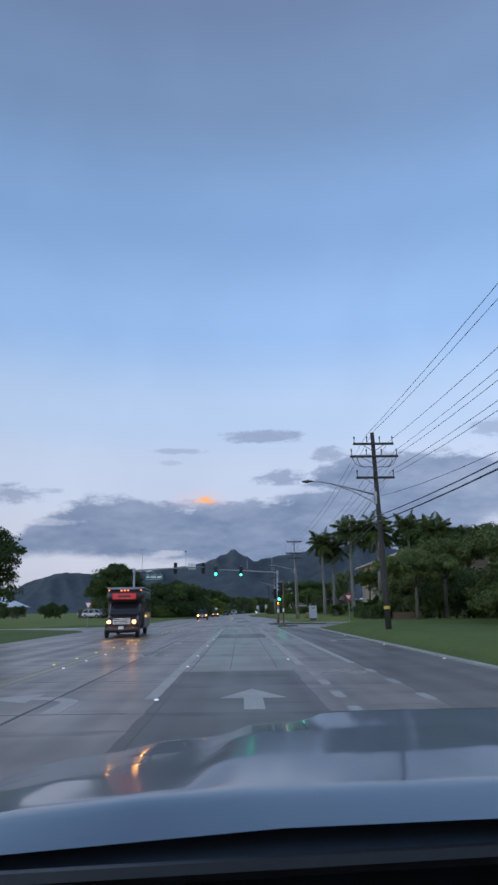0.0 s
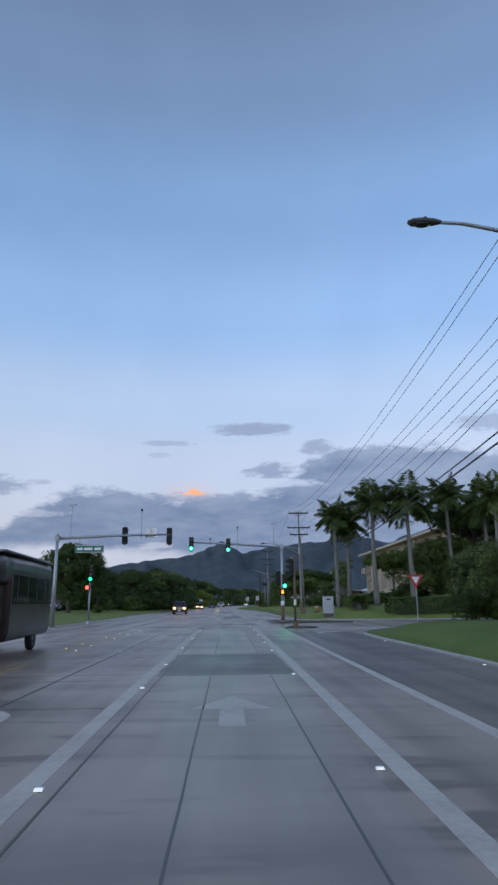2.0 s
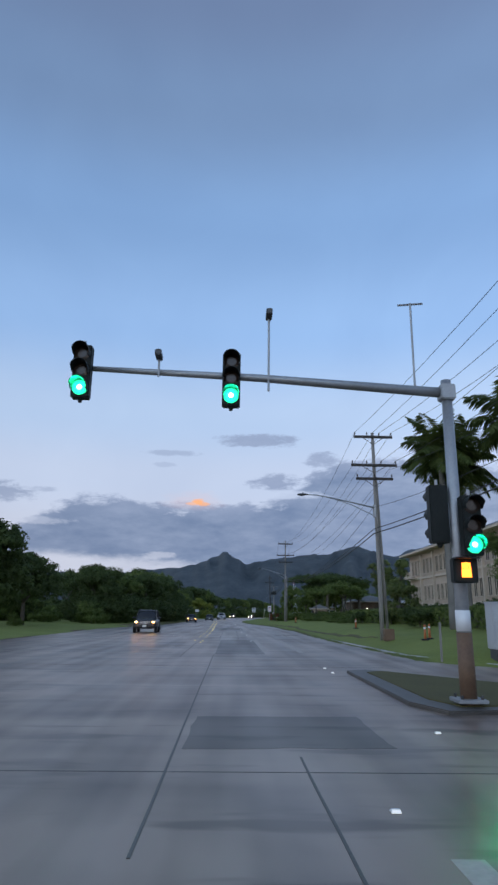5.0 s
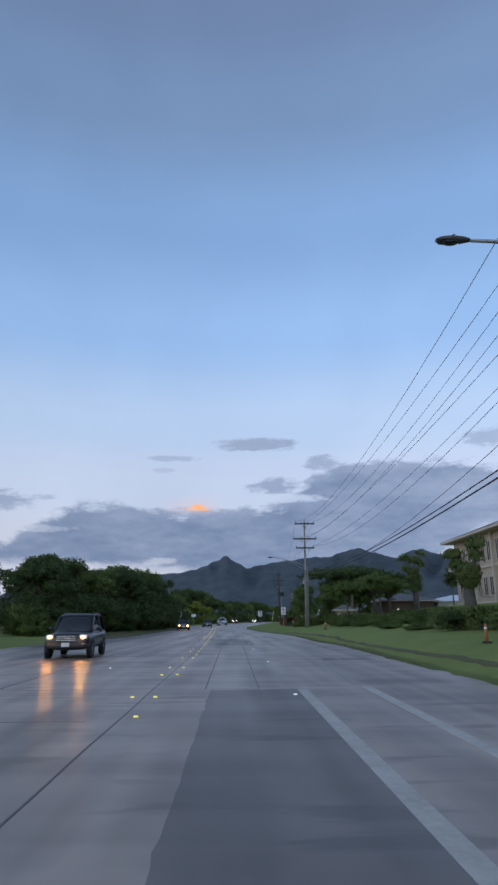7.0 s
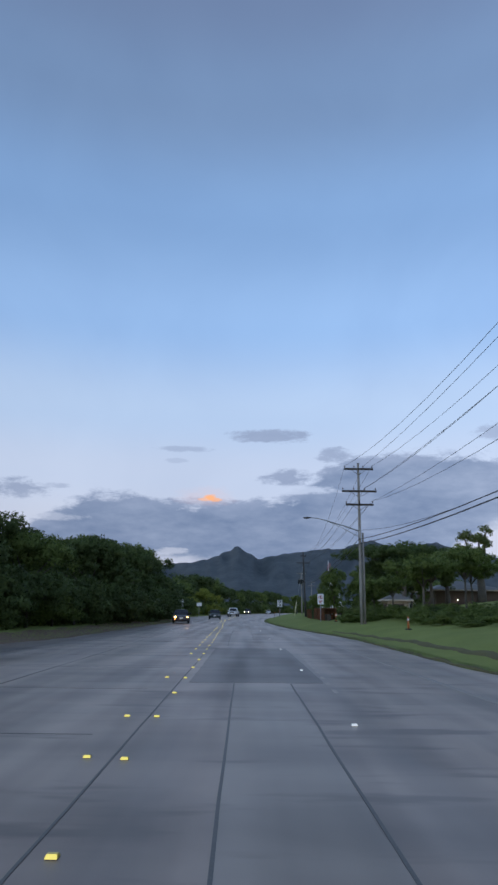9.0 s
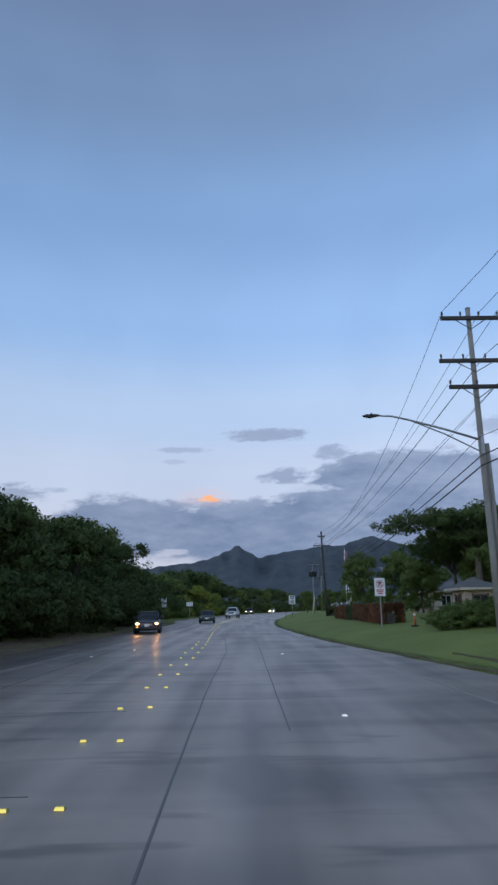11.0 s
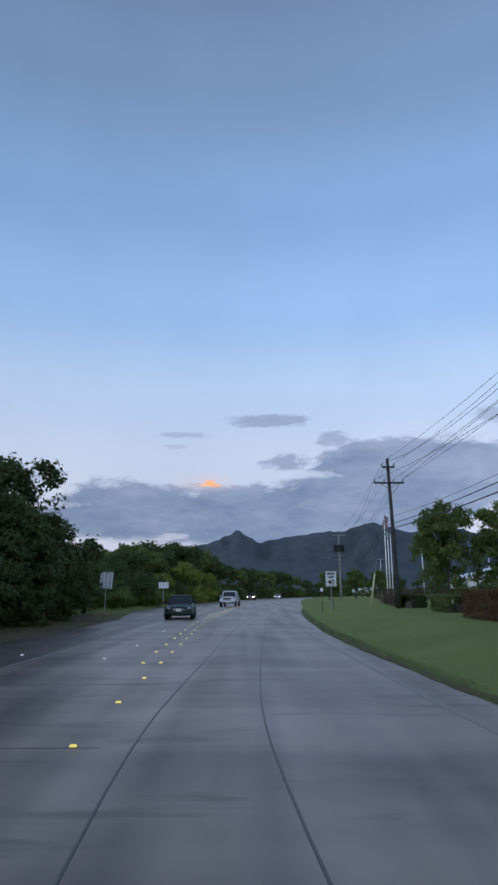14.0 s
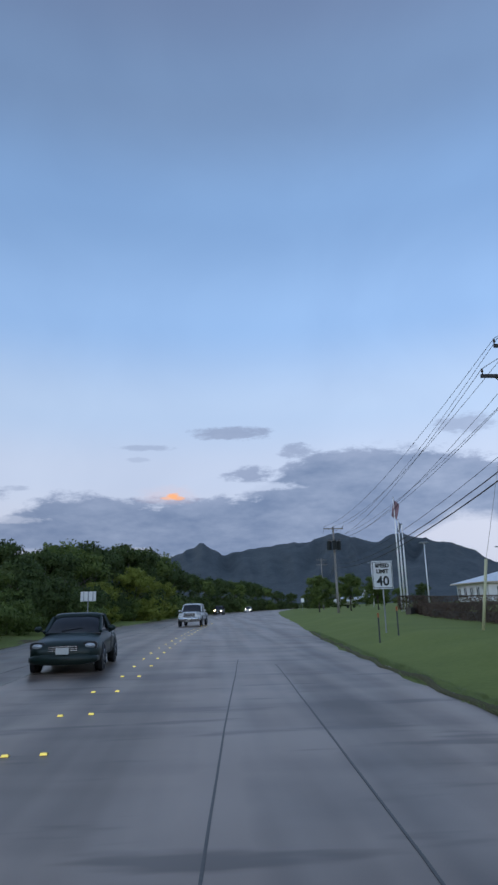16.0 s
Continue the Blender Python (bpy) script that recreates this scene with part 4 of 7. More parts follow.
def street_lamp(x, y, z, reach, lift, label="grey cobra-head street lamp on a long braced arm"):
    """An arm that leaves the pole at x, y, z and reaches out over the road."""
    t = thing("street_lamp", label, "street lamp", (x, y, z), group="street lamps on the poles")
    pts = [(-0.12, 0, 0), (-reach * 0.35, 0, lift * 0.42), (-reach * 0.7, 0, lift * 0.82), (-reach * 0.86, 0, lift * 0.97), (-reach, 0, lift)]
    part("arm", Mesh().tube(pts, [0.045, 0.042, 0.038, 0.035, 0.032], 8), GALVANISED, t, smooth=True)
    part("brace", Mesh().tube([(-0.1, 0, -0.45), (-reach * 0.35, 0, lift * 0.22), (-reach * 0.68, 0, lift * 0.79)], 0.024, 6), GALVANISED, t)
    part("clamp", Mesh().box((-0.05, 0, -0.2), (0.12, 0.3, 0.7)), GALVANISED, t, bevel=0.01)
    rings = []
    for u, w, h0, h1 in ((0, 0.04, -0.03, 0.04), (0.13, 0.09, -0.05, 0.06), (0.34, 0.13, -0.07, 0.065), (0.54, 0.11, -0.06, 0.045), (0.62, 0.05, -0.02, 0.02)):
        rings.append([(-reach + 0.08 - u, w * math.cos(a), lift + (h0 + h1) / 2 + (h1 - h0) / 2 * math.sin(a)) for a in (2 * math.pi * j / 10 for j in range(10))])
    head = part("lamp_head", Mesh().rings(rings), STEEL_DARK, t, "dark grey lamp head", smooth=True)
    part("lens", Mesh().ball((-reach - 0.28, 0, lift - 0.055), (0.16, 0.10, 0.035)), WINDOW, head, "unlit glass lens", smooth=True)
    part("photocell", Mesh().tube([(-reach - 0.2, 0, lift + 0.05), (-reach - 0.2, 0, lift + 0.11)], 0.03, 8), STEEL_DARK, head)
    return t


P0, P1, P2, P3, P5, P6 = (7.2, -29.0), (7.38, 33.85), (8.15, 96.6), (8.35, 159.4), (9.3, 216.5), (14.0, 272.7)
THREE = lambda a, b, c: ((a, 1.12, 4), (b, 1.32, 4), (c, 1.05, 3))
utility_pole(*P0, 11.0, THREE(10.35, 9.62, 8.43), WOOD_DARK, "dark creosoted wooden utility pole with three crossarms", (0.1, 0))
utility_pole(*P1, 10.97, THREE(10.33, 9.62, 8.43), WOOD_DARK, "dark creosoted wooden utility pole with three crossarms", (0.22, 0), True, pin=0.16)
for s in (-1, 1):
    for wide, y in ((0.66, -0.2), (0.42, -0.24)):
        turn = [k * math.pi / 14 for k in range(8)]
        pts = [(P1[0] + s * (0.56 + wide * math.cos(a)), P1[1] + y, 9.66 - 0.66 * math.sin(a)) for a in turn] + [(P1[0] + s * 0.3, P1[1] + y, 9.04), (P1[0] + s * 0.08, P1[1] + y, 8.93)]
        tagged(part("jumper_cable", Mesh().tube([Vector(p) for p in pts], 0.016, 6), STEEL_DARK, smooth=True), "black jumper cable looped under a crossarm", "cable")
utility_pole(*P2, 11.76, THREE(11.52, 9.84, 9.05), WOOD_GREY, "weathered grey wooden utility pole with three crossarms", (0.12, 0), radius=0.13, arm_mat=WOOD_DARK)
utility_pole(*P3, 12.52, THREE(12.07, 10.34, 9.31), WOOD_GREY, "weathered grey wooden utility pole with three crossarms", (-0.1, 0), radius=0.13, arm_mat=WOOD_DARK)
utility_pole(*P5, 10.7, ((10.1, 0.45, 2), (8.98, 1.05, 4)), WOOD_DARK, "dark wooden utility pole with one long crossarm", (0.35, 0.3), True, radius=0.155)
utility_pole(*P6, 10.6, ((10.4, 1.2, 3), (8.9, 0.75, 2)), WOOD_GREY, "grey wooden utility pole carrying three transformers", (0.1, 0), False, 3)
utility_pole(22.5, 330.0, 11.0, ((10.6, 1.1, 3), (9.6, 1.1, 3)), WOOD_GREY, "distant wooden utility pole with two crossarms")
street_lamp(P1[0], P1[1], 7.53, 3.48, 0.75)
street_lamp(P2[0], P2[1], 7.42, 3.88, 0.68)
street_lamp(P3[0], P3[1], 7.33, 3.76, 0.95)
m = Mesh().tube([(P3[0] + 0.17, P3[1] + 0.16, 0.0), (P3[0] + 0.20, P3[1] + 0.12, 7.2)], [0.09, 0.08], 10)
tagged(part("stub_pole", m, WOOD_GREY, smooth=True), "short grey wooden pole leaning against a taller one", "utility pole")
m = Mesh().tube([(P2[0] + 0.5, P2[1] + 0.3, 0.2), (P2[0] + 0.14, P2[1] + 0.1, 9.0)], [0.085, 0.07], 10)
tagged(part("stub_pole", m, WOOD_GREY, smooth=True), "slim grey pole standing beside a utility pole", "utility pole")


def wire(a, b, sag, radius, label):
    a, b = Vector(a), Vector(b)
    pts = [a.lerp(b, k / 14) - Vector((0, 0, sag * 4 * (k / 14) * (1 - k / 14))) for k in range(15)]
    tagged(part("overhead_wire", Mesh().tube(pts, radius, 5), CABLE), label, "overhead wire", "overhead wires")


def string_wires():
    """Seven thin lines from the crossarms and three lower cables, pole to pole, each span with its own sag."""
    far = (22.5, 330.0)
    high = {
        P0: [(-0.4, 10.8), (0.0, 11.0), (0.85, 10.45), (1.28, 9.7), (1.2, 9.95), (0.95, 8.85), (0.85, 8.55)],
        P1: [(-0.4, 10.8), (0.0, 11.0), (0.85, 10.45), (1.28, 9.7), (1.2, 9.95), (0.95, 8.85), (0.85, 8.55)],
        P2: [(-1.05, 11.78), (0.0, 11.8), (0.4, 11.78), (1.05, 11.78), (0.45, 10.1), (1.24, 10.1), (0.95, 9.6)],
        P3: [(-1.05, 12.33), (0.4, 12.33), (1.05, 12.33), (0.45, 10.6), (0.45, 10.6), (0.9, 9.55), (0.9, 9.55)],
        P5: [(-0.42, 10.37), (0.42, 10.37), (0.0, 10.75), (0.98, 9.25), (0.35, 9.25), (0.98, 9.25), (-0.98, 9.25)],
        P6: [(-1.1, 10.67), (0.0, 10.67), (1.1, 10.67), (-0.7, 9.15), (0.7, 9.15), (0.3, 9.1), (-0.3, 9.1)],
        far: [(-1.0, 10.85), (0.0, 10.85), (1.0, 10.85), (-1.0, 9.8), (1.0, 9.8), (0.3, 9.8), (-0.3, 9.8)],
    }
    sags = [(1.1, 1.3, 1.34, 1.25, 1.2, 1.3, 1.4), (1.5, 1.4, 1.8, 2.0, 1.0, 1.6, 2.0), (2.1, 1.2, 1.7, 1.5, 1.0, 1.3, 1.8), (2.7, 1.5, 1.4, 0.5, 0.8, 0.6, 1.5), (1.2,) * 7, (1.2,) * 7]
    low = [(7.35, 6.3, 5.98), (7.35, 6.3, 5.98), (7.4, 6.2, 5.95), (7.4, 6.7, 6.35), (6.6, 6.1, 5.8), (6.7, 6.2, 5.8), (6.7, 6.2, 5.8)]
    low_sag = [(2.1, 1.1, 0.95), (1.8, 1.1, 1.0), (2.0, 1.05, 0.95), (1.1, 0.8, 0.85), (1.0,) * 3, (1.0,) * 3]
    posts = list(high)
    for k, (a, b) in enumerate(zip(posts, posts[1:])):
        for (ua, za), (ub, zb), sag in zip(high[a], high[b], sags[k]):
            wire((a[0] + ua, a[1] - 0.16, za), (b[0] + ub, b[1] - 0.16, zb), sag, 0.0105, "thin dark power line strung between wooden poles")
        for za, zb, sag, r in zip(low[k], low[k + 1], low_sag[k], (0.011, 0.022, 0.028)):
            wire((a[0] - 0.14, a[1] - 0.1, za), (b[0] - 0.14, b[1] - 0.1, zb), sag, r, "thick black communication cable strung between poles" if r > 0.02 else "thin black cable strung between poles")


string_wires()


# ---------------------------------------------------------------- traffic signals
def traffic_light(x, y, z, lit, label, facing=-1, core=GREEN_CORE, group="traffic lights"):
    """Three lamps one over another; facing -1 shows its lamps to the coming camera."""
    t = thing("traffic_light", label, "traffic light", (x, y, z), group=group)
    part("housing", Mesh().box((0, 0, 0), (0.34, 0.22, 1.05)), SIGNAL_BLACK, t, bevel=0.02)
    part("hanger", Mesh().tube([(0, 0, 0.52), (0, 0, 0.64)], 0.03, 8), GALVANISED, t)
    part("bottom_cap", Mesh().tube([(0, 0, -0.6), (0, 0, -0.52)], [0.03, 0.06], 8), SIGNAL_BLACK, t)
    for k, name in enumerate(("red", "yellow", "green")):
        h = 0.34 - 0.34 * k
        on = {"green": GREEN_ON, "red": RED_ON}.get(lit) if name == lit else None
        part("lens", Mesh().tube([(0, facing * 0.10, h), (0, facing * 0.125, h), (0, facing * 0.14, h)], [0.145, 0.145, 0.09], 16), on or LENS_OFF, t, f"lit {name} lens" if on else f"dark {name} lens")
        if on is GREEN_ON and core:
            part("bulb", Mesh().tube([(0, facing * 0.139, h), (0, facing * 0.15, h)], [0.05, 0.04], 12), core, t, "bright core of the lit lens")
        outer = [(0.16 * math.cos(a), 0.16 * math.sin(a)) for a in np.linspace(-0.45, math.pi + 0.45, 13)]
        m = Mesh()
        m.add([(u, facing * 0.11, h + w) for u, w in outer] + [(u, facing * (0.36 if w > 0 else 0.27), h + w) for u, w in outer] + [(u * 0.93, facing * 0.11, h + w * 0.93) for u, w in outer] + [(u * 0.93, facing * (0.36 if w > 0 else 0.27), h + w * 0.93) for u, w in outer],
              [(i, i + 1, 14 + i, 13 + i) for i in range(12)] + [(26 + i, 39 + i, 40 + i, 27 + i) for i in range(12)] + [(13 + i, 14 + i, 40 + i, 39 + i) for i in range(12)])
        part("visor", m, SIGNAL_BLACK, t)
    return t


def mast(x, y, top, tip, label, low=GALVANISED):
    t = thing("signal_mast", label, "signal mast", (x, y, 0))
    part("base_plate", Mesh().box((0, 0, 0.16), (0.5, 0.5, 0.06)), GALVANISED, t, bevel=0.01)
    part("pole", Mesh().tube([(0, 0, 0.1), (0, 0, top * 0.5), (0, 0, top + 0.25)], [0.125, 0.11, 0.095], 14), low, t, smooth=True)
    d = Vector(tip) - Vector((x, y, top))
    part("arm", Mesh().tube([(0, 0, top), (d.x * 0.5, d.y * 0.5, top + d.z * 0.6), (d.x, d.y, top + d.z)], [0.10, 0.075, 0.05], 12), GALVANISED, t, smooth=True)
    part("arm_flange", Mesh().box((0.0, 0.0, top), (0.28, 0.28, 0.30)), GALVANISED, t, bevel=0.02)
    for k in range(4):
        a = math.pi / 4 + k * math.pi / 2
        part("bolt", Mesh().tube([(0.24 * math.cos(a), 0.24 * math.sin(a), 0.18), (0.24 * math.cos(a), 0.24 * math.sin(a), 0.25)], 0.025, 6), STEEL_DARK, t)
    return t


mast(-10.28, 62.5, 5.38, (-3.6, 64.4, 5.78), "galvanised signal mast reaching over the oncoming lanes")
traffic_light(-6.47, 64.0, 5.67, "", "black traffic light seen from behind", 1)
traffic_light(-3.72, 64.45, 5.67, "", "black traffic light seen from behind", 1)
right_mast = mast(4.14, 72.7, 5.62, (-2.9, 72.9, 6.05), "galvanised signal mast on the kerbed island")
part("pole_sleeve", Mesh().tube([(0, 0, 0.1), (0, 0, 1.25)], [0.14, 0.132], 14), RUST, right_mast, "rust-brown lower sleeve", smooth=True)
part("white_band", Mesh().tube([(0, 0, 1.27), (0, 0, 1.62)], 0.128, 14), SIGN_WHITE, right_mast, "white reflective band", smooth=True)
traffic_light(-2.79, 72.75, 5.9, "green", "hanging traffic light showing green", -1)
traffic_light(0.04, 72.7, 5.78, "green", "hanging traffic light showing green", -1)
traffic_light(4.28, 72.38, 3.05, "green", "post-mounted traffic light showing green", -1, GREEN_NEAR)
traffic_light(3.84, 72.75, 3.3, "", "post-mounted traffic light turned away", 1)


def crossing_signal(x, y, z, mat, label):
    t = thing("crossing_signal", label, "pedestrian signal", (x, y, z))
    part("housing", Mesh().box((0, 0, 0), (0.42, 0.2, 0.42)), SIGNAL_BLACK, t, bevel=0.02)
    # raised palm drawn as a plain blocky shape
    m = Mesh().box((0, -0.115, -0.05), (0.16, 0.02, 0.14))
    for k in range(4):
        m.box((-0.06 + 0.04 * k, -0.115, 0.075), (0.028, 0.02, 0.12 - 0.015 * abs(k - 1.5)))
    part("lit_symbol", m, mat, t, "glowing orange symbol")
    part("hood", Mesh().box((0, -0.19, 0.2), (0.42, 0.2, 0.02)), SIGNAL_BLACK, t)
    return t


crossing_signal(4.12, 72.42, 2.28, ORANGE_ON, "black pedestrian signal showing an orange symbol")


def signal_post(x, y, top, label, band=True):
    t = thing("signal_post", label, "signal post", (x, y, 0.08))
    part("post", Mesh().tube([(0, 0, 0), (0, 0, top)], [0.075, 0.065], 12), RUST if band else GALVANISED, t, smooth=True)
    part("base", Mesh().tube([(0, 0, 0), (0, 0, 0.1), (0, 0, 0.25)], [0.18, 0.17, 0.09], 12), RUST if band else GALVANISED, t)
    if band:
        part("white_band", Mesh().tube([(0, 0, 1.25), (0, 0, 1.6)], 0.08, 12), SIGN_WHITE, t, "white reflective band")
    return t


signal_post(4.13, 63.5, 4.3, "rust-brown signal post on a small island")
traffic_light(3.98, 63.5, 3.6, "", "post-mounted traffic light seen from the side", 1).matrix_basis = pose(3.98, 63.5, 3.6, 0, 0, 70)
signal_post(-10.28, 72.4, 3.2, "grey signal post at the roadside", False)
traffic_light(-10.2, 72.2, 3.67, "green", "roadside traffic light showing green", -1, None)
t = thing("crossing_signal", "pedestrian signal showing red beside the road", "pedestrian signal", (-10.42, 72.15, 2.7))
part("housing", Mesh().box((0, 0, 0), (0.36, 0.2, 0.36)), SIGNAL_BLACK, t, bevel=0.02)
part("lit_symbol", Mesh().box((0, -0.11, 0), (0.2, 0.02, 0.2)), RED_ON, t, "glowing red symbol")


def camera_mount(x, y, z, high, label):
    t = thing("detector_camera", label, "detector camera", (x, y, z))
    part("riser", Mesh().tube([(0, 0, 0), (0, 0, high)], 0.022, 8), GALVANISED, t)
    part("detector_body", Mesh().box((0, -0.08, high + 0.06), (0.12, 0.34, 0.12)), STEEL_DARK, t, bevel=0.015)
    return t


camera_mount(-5.45, 64.1, 5.5, 1.75, "small detector camera on a slim riser above the mast arm")
camera_mount(0.75, 72.75, 5.6, 1.5, "small detector camera on a slim riser above the mast arm")
camera_mount(-1.35, 72.75, 5.85, 0.35, "small detector camera on the mast arm")
t = thing("weather_mast", "thin grey mast with a short crossbar above the signal arm", "mast", (-9.6, 62.8, 5.4))
part("riser", Mesh().tube([(0, 0, 0), (0.05, 0, 2.1)], 0.022, 8), GALVANISED, t)
part("crossbar", Mesh().tube([(-0.22, 0, 2.0), (0.3, 0, 2.08)], 0.02, 6), GALVANISED, t)
t = thing("weather_mast", "thin grey mast with a short crossbar above the signal arm", "mast", (3.55, 72.72, 5.65))
part("riser", Mesh().tube([(0, 0, 0), (0, 0, 1.85)], 0.022, 8), GALVANISED, t)
part("crossbar", Mesh().tube([(-0.25, 0, 1.8), (0.25, 0, 1.85)], 0.02, 6), GALVANISED, t)

t = thing("street_name_sign", "green street name sign with pale lettering bars under the mast arm", "street sign", (-8.45, 63.0, 4.78))
part("panel", Mesh().box((0, 0, 0), (1.75, 0.04, 0.46)), SIGN_GREEN, t, bevel=0.01)
part("border", Mesh().box((0, -0.023, 0.2), (1.68, 0.006, 0.02)), SIGN_WHITE, t)
part("border", Mesh().box((0, -0.023, -0.2), (1.68, 0.006, 0.02)), SIGN_WHITE, t)
for u, w in ((-0.55, 0.34), (-0.05, 0.5), (0.52, 0.4)):
    part("lettering_bar", Mesh().box((u, -0.024, 0), (w, 0.008, 0.14)), SIGN_WHITE, t)
for u in (-0.6, 0.0, 0.6):
    part("strap", Mesh().box((u, 0, 0.42), (0.04, 0.03, 0.4)), GALVANISED, t)
t = thing("blank_sign", "plain grey sign panel seen from behind on the mast arm", "sign", (-4.85, 64.12, 5.85))
part("panel", Mesh().box((0, 0.05, 0), (0.75, 0.03, 0.62)), ALUMINIUM, t, bevel=0.01)
part("rib", Mesh().box((0, 0.015, 0), (0.05, 0.04, 0.6)), GALVANISED, t)


# ---------------------------------------------------------------- signs and small roadside things
def sign_post(name, x, y, foot, top, label, turn=0.0, wood=False):
    t = thing(name, label, "road sign", (x, y, foot), turn)
    if wood:
        part("post", Mesh().box((0, 0.04, (top - foot) / 2), (0.09, 0.09, top - foot)), WOOD_GREY, t, bevel=0.01)
    else:
        part("post", Mesh().tube([(0, 0.03, -0.1), (0, 0.03, top - foot)], 0.03, 8), GALVANISED, t)
    return t


z = ground_z(5.8, 221.9)
t = sign_post("speed_limit_sign", 5.8, 221.9, z, 3.05, "white speed limit sign with black figures on a post", 3)
part("panel", Mesh().box((0, -0.02, 2.6 - z), (0.84, 0.015, 1.1)), SIGN_WHITE, t, bevel=0.004)
for u, w, sx, sz in ((0, 0.5, 0.78, 0.02), (0, -0.5, 0.78, 0.02), (0.39, 0, 0.02, 1.0), (-0.39, 0, 0.02, 1.0)):
    part("border", Mesh().box((u, -0.031, 2.6 - z + w), (sx, 0.004, sz)), SIGN_BLACK, t)
for words, size, h in (("SPEED", 0.21, 0.36), ("LIMIT", 0.21, 0.13), ("40", 0.52, -0.26)):
    lettering("letters", words, "", SIGN_BLACK, size, pose(0, -0.033, 2.6 - z + h, 90), t, bold=0.012)

z = ground_z(6.6, 170.6)
t = sign_post("no_parking_sign", 6.6, 170.6, z, 2.95, "white no parking sign with a red ring on a post", 2)
part("panel", Mesh().box((0, -0.02, 2.5 - z), (0.55, 0.015, 0.9)), SIGN_WHITE, t, bevel=0.004)
ring = Mesh().rings([[((0.17 + r * math.cos(b)) * math.cos(a), -0.031 + 0.002 * math.sin(b), 2.65 - z + (0.17 + r * math.cos(b)) * math.sin(a)) for b in (0, 2.1, 4.2)] for r in (0.022,) for a in (2 * math.pi * j / 20 for j in range(20))], closed=True)
part("red_ring", ring, SIGN_RED, t)
part("slash", Mesh().box((0, -0.032, 2.65 - z), (0.32, 0.004, 0.04), Euler((0, radians(45), 0)).to_matrix()), SIGN_RED, t)
part("symbol", Mesh().box((-0.04, -0.030, 2.65 - z), (0.05, 0.003, 0.22)).box((0.02, -0.030, 2.71 - z), (0.12, 0.003, 0.10)), SIGN_BLACK, t)
for k in range(3):
    part("lettering_bar", Mesh().box((0, -0.031, 2.35 - z - 0.09 * k), (0.38 - 0.06 * k, 0.004, 0.05)), SIGN_RED, t)

t = sign_post("yield_sign", 9.0, 54.3, ground_z(9.0, 54.3), 2.9, "red and white triangular yield sign on a post", 0)
part("panel", Mesh().plate([(-0.38, 2.25), (0.38, 2.25), (0, 1.6)], -0.02, -0.005), SIGN_RED, t)
part("face", Mesh().plate([(-0.2, 2.15), (0.2, 2.15), (0, 1.81)], -0.025, -0.02), SIGN_WHITE, t)

t = sign_post("yield_sign", -16.3, 70.0, ground_z(-16.3, 70.0), 2.7, "white and red triangular yield sign at the side street", 0)
part("panel", Mesh().plate([(-0.4, 2.5), (0.4, 2.5), (0, 1.8)], -0.02, -0.005), SIGN_RED, t)
part("face", Mesh().plate([(-0.29, 2.44), (0.29, 2.44), (0, 1.93)], -0.025, -0.02), SIGN_WHITE, t)

for x, y, h, w, tall, turn in ((-10.73, 219.9, 2.49, 0.95, 1.15, -6), (-8.98, 239.3, 2.4, 1.0, 0.62, 0)):
    z = ground_z(x, y)
    t = sign_post("road_sign", x, y, z, h + tall / 2, "bare aluminium back of a road sign on posts" if tall > 1 else "wide bare aluminium back of a low road sign", turn)
    part("panel", Mesh().box((0, 0.07, h - z), (w, 0.02, tall), Euler((0, radians(3 if tall > 1 else 0), 0)).to_matrix()), ALUMINIUM, t, bevel=0.005)
    for u in (-0.3, 0.3):
        part("stiffener", Mesh().box((u * w, 0.045, h - z), (0.05, 0.03, tall * 0.92), Euler((0, radians(3 if tall > 1 else 0), 0)).to_matrix()), GALVANISED, t)

# a few far signs
for x, y, h in ((-10.5, 300.0, 2.2), (17.0, 322.0, 2.4)):
    t = sign_post("road_sign", x, y, ground_z(x, y), h + 0.3, "small pale road sign in the distance")
    part("panel", Mesh().box((0, -0.02, h - ground_z(x, y)), (0.6, 0.015, 0.75)), SIGN_WHITE, t)

t = thing("signal_cabinet", "grey painted steel signal cabinet on a concrete foot", "cabinet", (9.15, 83.0, ground_z(9.15, 83.0)))
part("body", Mesh().box((0, 0, 1.0), (0.9, 0.65, 1.45)), CABINET_GREY, t, bevel=0.02)
part("roof", Mesh().box((0, 0, 1.75), (0.96, 0.72, 0.06)), CABINET_GREY, t, bevel=0.02)
door = part("door", Mesh().box((0, -0.335, 1.0), (0.8, 0.02, 1.3)), CABINET_GREY, t, bevel=0.008)
part("handle", Mesh().tube([(0.3, -0.36, 0.9), (0.3, -0.36, 1.1)], 0.015, 6), STEEL_DARK, door)
part("vent", Mesh().box((0, -0.35, 1.5), (0.4, 0.01, 0.12)), STEEL_DARK, door)
part("foot", Mesh().box((0, 0, 0.1), (0.8, 0.55, 0.42)), STEEL_DARK, t, "dark concrete foot", bevel=0.02)
m2 = thing("marker_post", "thin wooden marker post in the grass", "post", (7.35, 84.0, ground_z(7.35, 84)))
part("post", Mesh().box((0, 0, 0.6), (0.07, 0.07, 1.3)), WOOD_GREY, m2, bevel=0.008)
m2 = thing("marker_post", "thin grey post beside the signal cabinet", "post", (9.6, 82.4, ground_z(9.6, 82.4)))
part("post", Mesh().tube([(0, 0, -0.1), (0, 0, 1.0)], 0.035, 8), GALVANISED, m2)


